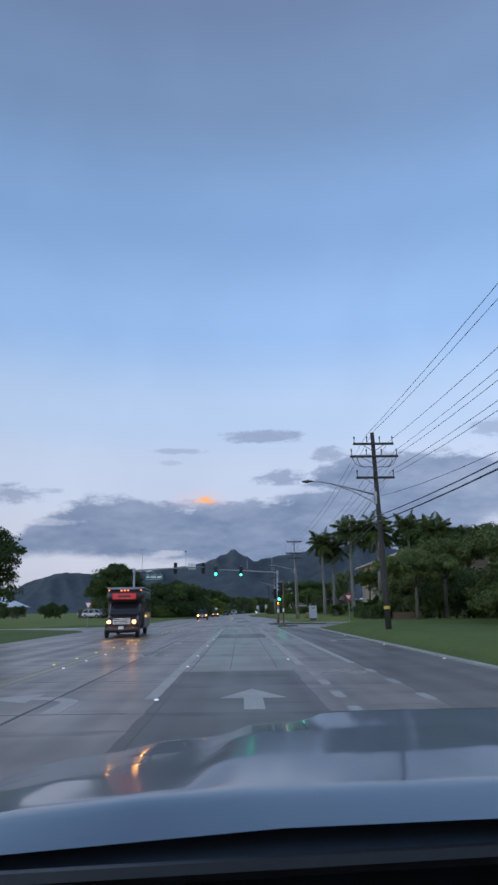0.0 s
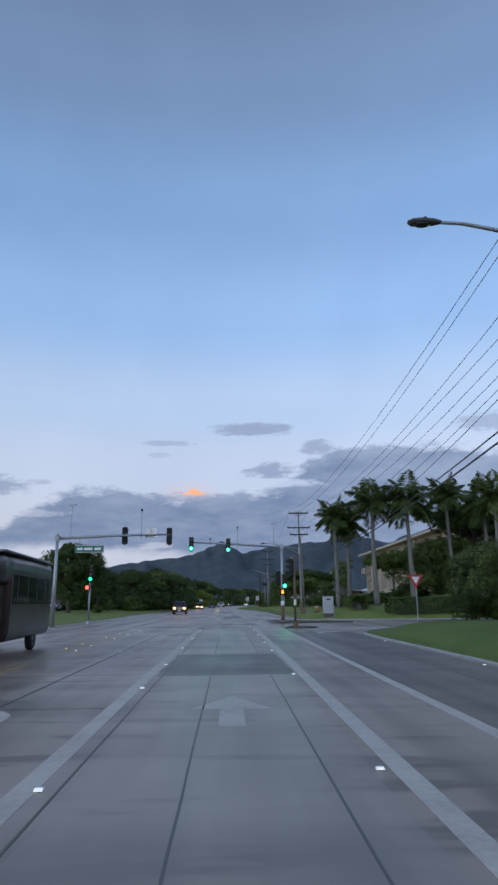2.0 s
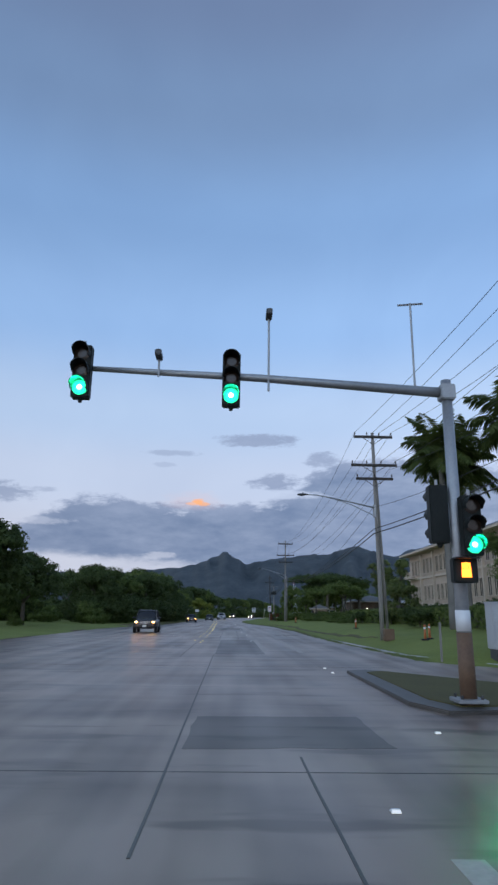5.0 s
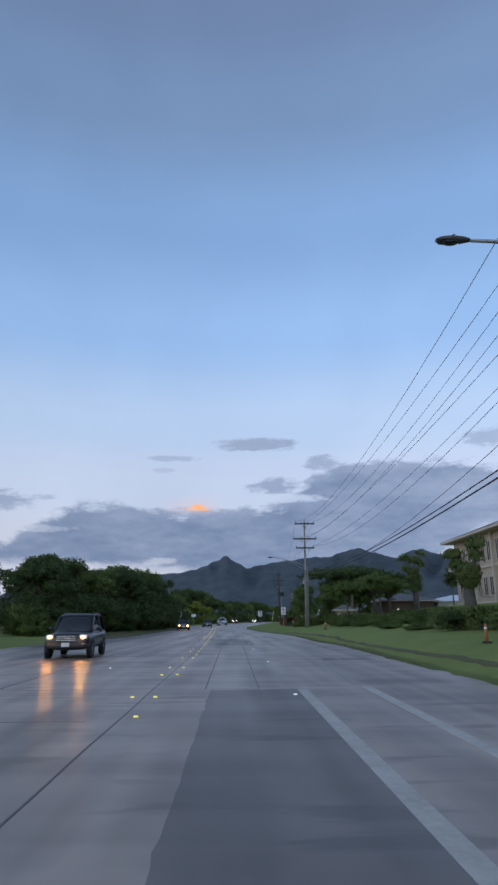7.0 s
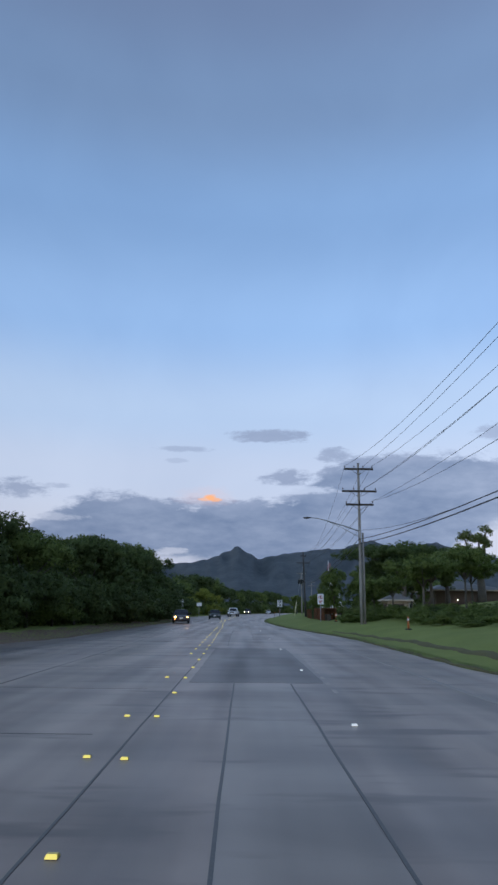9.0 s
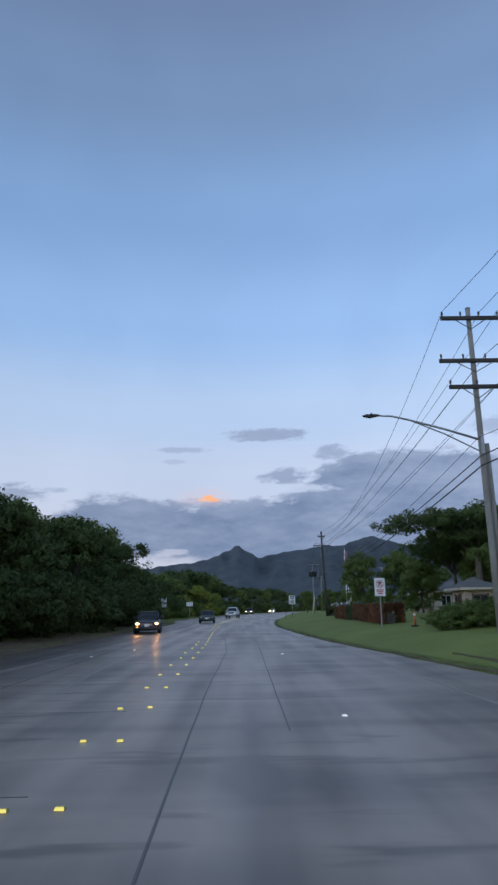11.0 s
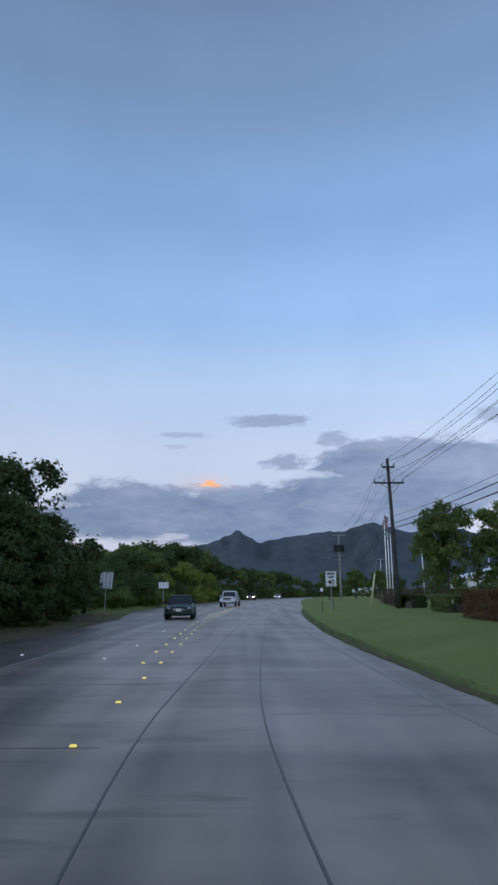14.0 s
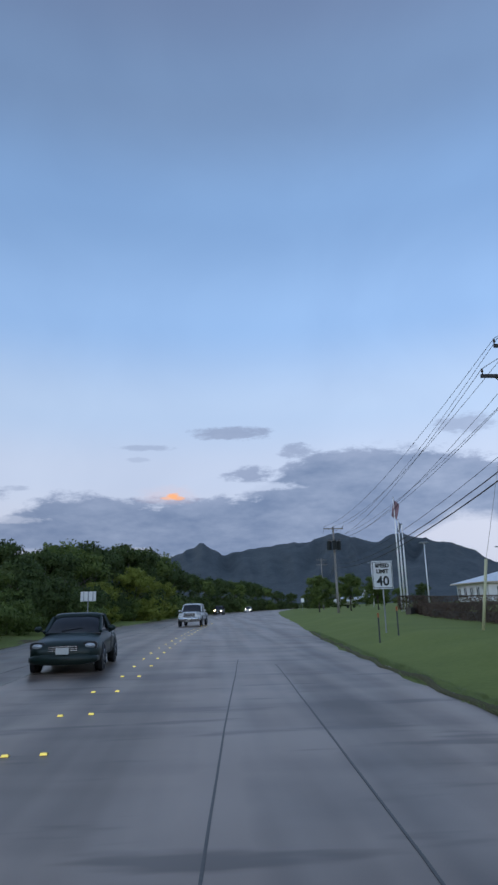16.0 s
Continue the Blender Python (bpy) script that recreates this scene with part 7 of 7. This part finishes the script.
def car_wheel(parent, x, y, r, side):
    tyre = part("wheel", Mesh().tube([(x - side * 0.22, y, r), (x - side * 0.20, y, r), (x - side * 0.02, y, r), (x, y, r)], [r * 0.9, r, r, r * 0.92], 22), RUBBER, parent, "black rubber tyre")
    part("rim", Mesh().tube([(x - side * 0.03, y, r), (x + side * 0.008, y, r)], [r * 0.62, r * 0.6], 16), RIM, tyre, "grey rim")
    for k in range(5):
        a = 2 * math.pi * k / 5
        part("spoke", Mesh().tube([(x + side * 0.012, y, r), (x + side * 0.012, y + r * 0.55 * math.cos(a), r + r * 0.55 * math.sin(a))], r * 0.09, 5), STEEL_DARK, tyre)


def vehicle(label, place, turn, paint, body, cabin, wide, wheels, lamps, lit, bonnet, cab_top, grille, bumper=PLASTIC, bed=None, plate_h=0.55):
    """A car that looks along -y at its own origin, on the ground; body and cabin are hull stations."""
    t = thing("car", label, "car", place, turn)
    shell = part("body", Mesh().rings(hull(body)), paint, t, smooth=True)
    part("cabin_glass", Mesh().rings(hull(cabin, 4.5)), CAR_GLASS, t, "dark tinted glass", smooth=True)
    roof = [(y, w * 0.99, z1 - 0.10, z1 + 0.025) for y, w, z0, z1 in cabin if z1 > cab_top - 0.14]
    part("roof_panel", Mesh().rings(hull(roof, 3.0)), paint, t, smooth=True)
    # pillars
    front_low, front_high = cabin[0], next(c for c in cabin if c[3] > cab_top - 0.14)
    back_high, back_low = [c for c in cabin if c[3] > cab_top - 0.14][-1], cabin[-1]
    for s in (-1, 1):
        for low, high in ((front_low, front_high), (back_low, back_high)):
            part("pillar", Mesh().tube([(s * low[1] * 0.99, low[0], low[3] - 0.02), (s * high[1] * 0.97, high[0], high[3] - 0.05)], 0.05, 6), paint, t)
        mid = (front_high[0] + back_high[0]) / 2
        part("pillar", Mesh().tube([(s * wide * 0.485, mid, cabin[1][2] + 0.1), (s * front_high[1] * 0.97, mid, cab_top - 0.06)], 0.045, 6), paint, t)
        mirror = part("mirror", Mesh().ball((s * (wide / 2 + 0.10), front_low[0] + 0.35, front_low[3] + 0.06), (0.11, 0.08, 0.08)), paint, t, smooth=True)
        part("arm", Mesh().tube([(s * (wide / 2 - 0.05), front_low[0] + 0.35, front_low[3]), (s * (wide / 2 + 0.05), front_low[0] + 0.35, front_low[3] + 0.04)], 0.025, 6), PLASTIC, mirror)
        for y, r in wheels:
            part("wheel_arch", Mesh().tube([(s * (wide / 2 - 0.10), y, r), (s * (wide / 2 + 0.012), y, r)], r * 1.16, 20), PLASTIC, t, "dark wheel arch")
            car_wheel(t, s * (wide / 2 + 0.02), y, r, s)
        x, y, z, lw, lh = lamps
        lamp = part("headlight", Mesh().ball((s * x, y, z), (lw / 2, 0.07, lh / 2), 8, 14), HEADLIGHT_OFF if lit is None else lit, t, "clear headlight" if lit is None else "lit headlight", smooth=True)
        part("bezel", Mesh().rings(hull([(y - 0.01, lw / 2 + 0.05, z - lh / 2 - 0.04, z + lh / 2 + 0.04), (y + 0.10, lw / 2 + 0.05, z - lh / 2 - 0.04, z + lh / 2 + 0.04)], 3.0, 12)), CHROME if lit else PLASTIC, lamp).location.x = s * x
        if lit is HEADLIGHT_ON:
            part("bulb", Mesh().ball((s * x, y - 0.06, z), (0.03, 0.03, 0.03), 6, 10), HEADLIGHT_CORE, lamp, "bright bulb", smooth=True)
        part("door_line", Mesh().box((s * (wide / 2 + 0.002), mid, (body[3][2] + cabin[1][2]) / 2 + 0.15), (0.012, 0.02, 0.5)), PLASTIC, t)
        part("door_handle", Mesh().box((s * (wide / 2 + 0.015), mid + 0.25, cabin[1][2] - 0.02), (0.03, 0.16, 0.035)), CHROME, t)
    gx, gy, gz, gw, gh = grille
    g = part("grille", Mesh().box((gx, gy, gz), (gw, 0.06, gh)), PLASTIC, t, bevel=0.01)
    for k in range(3):
        part("grille_bar", Mesh().box((gx, gy - 0.035, gz - gh / 2 + gh * (k + 0.5) / 3), (gw * 0.96, 0.02, gh * 0.12)), CHROME, g)
    part("bumper", Mesh().rings(hull([(gy - 0.10, wide * 0.40, gz - gh / 2 - 0.30, gz - gh / 2 - 0.06), (gy, wide * 0.47, gz - gh / 2 - 0.32, gz - gh / 2 - 0.04), (gy + 0.22, wide * 0.50, gz - gh / 2 - 0.32, gz - gh / 2 - 0.04)], 3.0, 14)), bumper, t, smooth=True)
    part("number_plate", Mesh().box((0, gy - 0.12, plate_h), (0.31, 0.02, 0.16)), PLATE, t, "pale number plate")
    part("wiper", Mesh().tube([(-0.3, front_low[0] - 0.02, front_low[3] + 0.02), (0.25, front_low[0] + 0.12, front_low[3] + 0.09)], 0.012, 5), PLASTIC, t)
    return t


def sedan(label, place, turn, paint, lit, fog=False):
    body = [(-2.30, 0.62, 0.32, 0.58), (-2.22, 0.80, 0.24, 0.70), (-1.9, 0.88, 0.20, 0.80), (-1.2, 0.89, 0.19, 0.90), (-0.8, 0.89, 0.19, 0.95), (0.9, 0.89, 0.19, 0.97), (1.6, 0.88, 0.20, 0.98), (2.1, 0.84, 0.24, 0.94), (2.28, 0.72, 0.34, 0.86)]
    cabin = [(-0.95, 0.74, 0.80, 0.97), (-0.30, 0.67, 0.80, 1.36), (0.1, 0.64, 0.80, 1.43), (0.75, 0.63, 0.80, 1.41), (1.65, 0.72, 0.80, 1.0)]
    t = vehicle(label, place, turn, paint, body, cabin, 1.78, ((-1.40, 0.33), (1.35, 0.33)), (0.64, -2.20, 0.66, 0.27, 0.13), lit, 0.9, 1.43, (0, -2.27, 0.60, 0.72, 0.14), paint)
    if fog:
        part("fog_light", Mesh().ball((-0.62, -2.30, 0.40), (0.10, 0.05, 0.08), 6, 10), HEADLIGHT_ON, t, "lit fog light", smooth=True)
    return t


def suv(label, place, turn, paint, lit):
    body = [(-2.30, 0.70, 0.42, 0.78), (-2.24, 0.86, 0.36, 0.95), (-1.9, 0.92, 0.32, 1.02), (-1.0, 0.93, 0.30, 1.08), (-0.6, 0.93, 0.30, 1.10), (1.6, 0.93, 0.30, 1.12), (2.2, 0.91, 0.34, 1.12), (2.35, 0.85, 0.42, 1.06)]
    cabin = [(-1.0, 0.80, 0.9, 1.10), (-0.45, 0.74, 0.9, 1.68), (0.0, 0.72, 0.9, 1.76), (1.7, 0.71, 0.9, 1.75), (2.25, 0.80, 0.9, 1.15)]
    t = vehicle(label, place, turn, paint, body, cabin, 1.86, ((-1.45, 0.37), (1.45, 0.37)), (0.66, -2.25, 0.84, 0.24, 0.15), lit, 1.0, 1.76, (0, -2.30, 0.80, 0.80, 0.22))
    for s in (-1, 1):
        part("roof_rail", Mesh().tube([(s * 0.62, -0.2, 1.80), (s * 0.62, 1.7, 1.80)], 0.02, 6), PLASTIC, t)
    return t


def pickup(label, place, turn, paint, lit):
    body = [(-2.75, 0.78, 0.50, 0.95), (-2.68, 0.94, 0.42, 1.12), (-2.2, 0.98, 0.38, 1.18), (-1.2, 0.99, 0.36, 1.22), (0.9, 0.99, 0.36, 1.22), (1.0, 0.99, 0.38, 1.16), (2.7, 0.98, 0.42, 1.16), (2.8, 0.95, 0.46, 1.10)]
    cabin = [(-1.25, 0.86, 1.0, 1.22), (-0.65, 0.79, 1.0, 1.78), (-0.2, 0.77, 1.0, 1.86), (0.75, 0.77, 1.0, 1.85), (1.0, 0.82, 1.0, 1.22)]
    t = vehicle(label, place, turn, paint, body, cabin, 1.98, ((-1.75, 0.40), (1.75, 0.40)), (0.74, -2.68, 0.98, 0.30, 0.22), lit, 1.1, 1.86, (0, -2.74, 0.95, 0.95, 0.28), CHROME, plate_h=0.62)
    part("bed_floor", Mesh().box((0, 1.85, 1.17), (1.6, 1.6, 0.03)), PLASTIC, t, "dark open load bed")
    part("tow_hook", Mesh().box((0.5, -2.82, 0.5), (0.08, 0.1, 0.08)), STEEL_DARK, t)
    return t


def shuttle_bus(place, turn):
    t = thing("shuttle_bus", "dark red shuttle bus with lit headlights on the wet road", "bus", place, turn)
    part("body", Mesh().rings(hull([(1.15, 1.12, 0.45, 2.85), (1.25, 1.18, 0.42, 2.98), (4.0, 1.18, 0.42, 3.02), (7.0, 1.18, 0.42, 3.0), (7.15, 1.10, 0.5, 2.9)], 9, 24)), BUS_RED, t, smooth=False)
    part("cap", Mesh().rings(hull([(-0.35, 0.95, 2.30, 2.62), (-0.15, 1.10, 2.15, 2.90), (0.5, 1.17, 2.05, 2.98), (1.3, 1.18, 2.0, 3.0)], 5, 24)), BUS_RED, t, "dark red front cap", smooth=True)
    part("roof_edge", Mesh().rings(hull([(-0.25, 1.02, 2.90, 2.98), (0.4, 1.2, 2.98, 3.06), (7.0, 1.2, 2.98, 3.06)], 5, 16)), GALVANISED, t, "pale roof edge", smooth=True)
    part("destination_sign", Mesh().box((0, -0.40, 2.48), (1.45, 0.10, 0.36)), BUS_SIGN, t, "red lit destination panel", bevel=0.03)
    part("lettering_bar", Mesh().box((0, -0.455, 2.48), (0.8, 0.02, 0.12)), BUS_RED, t)
    part("cab", Mesh().rings(hull([(-0.35, 0.90, 0.55, 1.40), (0.3, 1.0, 0.5, 2.2), (1.2, 1.02, 0.5, 2.3)], 5, 20)), BUS_RED, t, smooth=True)
    part("windscreen", Mesh().add([(-0.86, -0.42, 1.38), (0.86, -0.42, 1.38), (0.80, 0.05, 2.10), (-0.80, 0.05, 2.10), (-0.86, -0.36, 1.36), (0.86, -0.36, 1.36), (0.80, 0.11, 2.08), (-0.80, 0.11, 2.08)], [(0, 1, 2, 3), (7, 6, 5, 4), (0, 4, 5, 1), (1, 5, 6, 2), (2, 6, 7, 3), (3, 7, 4, 0)]), CAR_GLASS, t, "dark windscreen")
    part("bonnet", Mesh().rings(hull([(-1.45, 0.84, 0.52, 1.02), (-1.38, 0.93, 0.42, 1.16), (-0.8, 0.98, 0.36, 1.32), (-0.3, 1.0, 0.36, 1.42)], 4.5, 20)), BUS_RED, t, smooth=True)
    grille = part("grille", Mesh().box((0, -1.46, 0.98), (1.05, 0.06, 0.34)), CHROME, t, "chrome grille", bevel=0.015)
    for k in range(3):
        part("grille_slot", Mesh().box((0, -1.495, 0.88 + 0.10 * k), (0.95, 0.02, 0.045)), PLASTIC, grille)
    part("bumper", Mesh().rings(hull([(-1.62, 0.92, 0.34, 0.64), (-1.5, 1.0, 0.30, 0.68), (-1.3, 1.02, 0.30, 0.68)], 4, 14)), BUS_RED, t, "deep dark red bumper", smooth=True)
    part("number_plate", Mesh().box((0, -1.64, 0.6), (0.32, 0.02, 0.17)), PLATE, t, "pale number plate")
    for s in (-1, 1):
        lamp = part("headlight", Mesh().ball((s * 0.76, -1.44, 0.94), (0.13, 0.07, 0.12), 8, 14), HEADLIGHT_ON, t, "lit headlight", smooth=True)
        part("bulb", Mesh().ball((s * 0.76, -1.50, 0.94), (0.03, 0.03, 0.03), 6, 10), HEADLIGHT_CORE, lamp, "bright bulb", smooth=True)
        part("side_window", Mesh().box((s * 1.185, 4.0, 1.95), (0.02, 5.2, 0.85)), CAR_GLASS, t, "dark side windows")
        for k in range(4):
            part("window_post", Mesh().box((s * 1.195, 1.9 + 1.3 * k, 1.95), (0.02, 0.08, 0.9)), PLASTIC, t)
        part("mirror", Mesh().box((s * 1.22, -0.35, 1.62), (0.16, 0.12, 0.34)), PLASTIC, t, bevel=0.03)
        part("mirror_arm", Mesh().tube([(s * 0.95, -0.25, 1.5), (s * 1.2, -0.35, 1.6)], 0.02, 6), PLASTIC, t)
        for y in (-0.75, 5.2):
            car_wheel(t, s * 1.04, y, 0.40, s)
        part("corner_light", Mesh().ball((s * 1.0, -0.05, 2.86), (0.05, 0.05, 0.04)), AMBER, t, "amber marker light")
    for k in (-1, 0, 1):
        part("clearance_light", Mesh().ball((k * 0.2, -0.22, 2.84), (0.05, 0.05, 0.04)), AMBER, t, "amber clearance light")
    return t


shuttle_bus((-7.4, 41.6, 0.0), 4)
suv("black sports utility vehicle with lit headlights", (-6.75, 115.9, 0.0), 2, SUV_PAINT, HEADLIGHT_ON)
sedan("charcoal sedan with lit headlights on the wet road", (-7.2, 183.9, 0.0), 6, SEDAN_PAINT, HEADLIGHT_ON, True)
sedan("dark green older sedan with its lights off", (-4.85, 215.4, 0.0), 2, GREEN_PAINT, None)
pickup("white pickup truck driving on the highway", (-2.5, 254.0, 0.0), -6, WHITE_PAINT, HEADLIGHT_OFF)
suv("distant dark car with lit headlights", (1.0, 331.0, 0.0), -8, SUV_PAINT, HEADLIGHT_WHITE)
sedan("distant white car on the highway", (9.8, 377.0, 0.0), -10, WHITE_PAINT, HEADLIGHT_WHITE)
# parked van and cars far off on the lawn's far side
pickup("white pickup truck parked far across the lawn", (-32.4, 142.8, ground_z(-32.4, 142.8)), 82, WHITE_PAINT, None)
suv("white van parked behind the lawn", (-28.6, 128.0, ground_z(-28.6, 128)), 62, WHITE_PAINT, None)


# ---------------------------------------------------------------- the front of the car the film starts in
def car_front():
    t = thing("car", "front of a silver-blue car with a raised bonnet scoop", "car", (0.0, 0.0, 0.0))

    # cross sections from the windscreen to the nose: distance ahead, then pairs of side and height
    sections = [
        (0.93, [(-0.85, 1.058), (-0.389, 1.196), (-0.346, 1.199), (-0.128, 1.214), (0.019, 1.224), (0.304, 1.231), (0.65, 1.221), (1.4, 1.091)]),
        (1.05, [(-0.85, 1.084), (-0.441, 1.207), (-0.391, 1.213), (-0.184, 1.235), (0.01, 1.241), (0.354, 1.249), (0.7, 1.239), (1.4, 1.109)]),
        (1.30, [(-0.85, 1.082), (-0.541, 1.175), (-0.48, 1.183), (-0.377, 1.201), (-0.147, 1.212), (-0.042, 1.233), (0.15, 1.238), (0.453, 1.246), (0.8, 1.236), (1.4, 1.106)]),
        (1.65, [(-0.85, 1.043), (-0.602, 1.11), (-0.472, 1.144), (-0.339, 1.162), (-0.112, 1.185), (-0.037, 1.21), (0.202, 1.223), (0.59, 1.233), (0.94, 1.223), (1.4, 1.093)]),
        (1.95, [(-0.85, 1.013), (-0.706, 1.052), (-0.615, 1.086), (-0.475, 1.113), (-0.364, 1.123), (-0.254, 1.149), (-0.094, 1.157), (-0.038, 1.177), (-0.005, 1.189), (0.148, 1.194), (0.185, 1.216), (0.247, 1.221), (0.707, 1.224), (1.06, 1.214), (1.4, 1.084)]),
        (2.10, [(-0.85, 0.93), (-0.6, 1.05), (-0.25, 1.115), (0.0, 1.150), (0.3, 1.175), (0.8, 1.18), (1.4, 1.02)]),
        (2.55, [(-0.85, 0.80), (-0.6, 0.90), (0.3, 0.98), (1.4, 0.85)]),
    ]

    def top_z(x, y):
        k = max(i for i in range(len(sections) - 1) if sections[i][0] <= y)
        (y0, a), (y1, b) = sections[k], sections[k + 1]
        v = (y - y0) / (y1 - y0)
        return float(np.interp(x, *zip(*a))) * (1 - v) + float(np.interp(x, *zip(*b))) * v

    xs, ys = np.linspace(-0.85, 1.40, 151), np.linspace(0.93, 2.54, 80)
    heights = np.array([[top_z(x, y) for x in xs] for y in ys])
    for _ in range(2):
        heights[1:-1, 1:-1] = (heights[1:-1, 1:-1] * 2 + heights[:-2, 1:-1] + heights[2:, 1:-1] + heights[1:-1, :-2] + heights[1:-1, 2:]) / 6
    m = Mesh()
    k = len(xs)
    for lift in (0.0, -0.03):
        m.v += [(x, y, heights[j][i] + lift) for j, y in enumerate(ys) for i, x in enumerate(xs)]
    half = k * len(ys)
    for base in (0, half):
        m.f += [(base + j * k + i, base + j * k + i + 1, base + (j + 1) * k + i + 1, base + (j + 1) * k + i)[:: 1 if base == 0 else -1] for j in range(len(ys) - 1) for i in range(k - 1)]
    part("bonnet", m, BONNET_PAINT, t, "silver-blue bonnet with a raised scoop", smooth=True)
    part("dashboard", Mesh().rings([[(-0.7, 0.42, 1.06), (1.42, 0.42, 1.06), (1.42, 0.42, 1.16), (-0.7, 0.42, 1.16)], [(-0.7, 0.62, 1.02), (1.42, 0.62, 1.04), (1.42, 0.62, 1.195), (-0.7, 0.62, 1.185)], [(-0.7, 0.93, 1.0), (1.42, 0.93, 1.0), (1.42, 0.93, 1.10), (-0.7, 0.93, 1.10)]]), DASH, t, "black dashboard top")
    # out-of-view roof added to shade the dashboard; doors and rear are unseen too
    part("roof", Mesh().rings([[(-0.62, y, z), (1.22, y, z), (1.22, y, z + 0.04), (-0.62, y, z + 0.04)] for y, z in ((-1.9, 1.70), (-0.9, 1.76), (-0.2, 1.75), (0.12, 1.72))]), BONNET_PAINT, t, "unseen silver-blue roof panel shading the dashboard")
    for s in (-0.72, 1.32):
        part("door", Mesh().box((s, -0.45, 0.85), (0.08, 2.6, 0.75)), BONNET_PAINT, t, bevel=0.03)
    part("bulkhead", Mesh().box((0.3, -1.9, 1.1), (2.0, 0.06, 1.2)), DASH, t, "unseen dark rear of the cabin")
    part("wiper", Mesh().tube([(-0.35, 0.88, 1.185), (0.45, 0.92, 1.20)], 0.012, 6), PLASTIC, t)
    part("nose", Mesh().rings(hull([(0.95, 0.97, 0.45, 1.0), (2.3, 0.97, 0.40, 1.0), (2.62, 0.88, 0.45, 0.92), (2.72, 0.7, 0.5, 0.85)], 4.0, 20)), BONNET_PAINT, t, smooth=True).location.x = 0.37
    part("grille", Mesh().box((0.37, 2.72, 0.68), (0.9, 0.06, 0.22)), PLASTIC, t, bevel=0.01)
    for s in (-1, 1):
        part("headlight", Mesh().ball((0.37 + s * 0.68, 2.58, 0.78), (0.17, 0.08, 0.1), 8, 12), HEADLIGHT_OFF, t, "clear headlight", smooth=True)
        car_wheel(t, 0.37 + s * 0.96, 1.9, 0.38, s)


car_front()
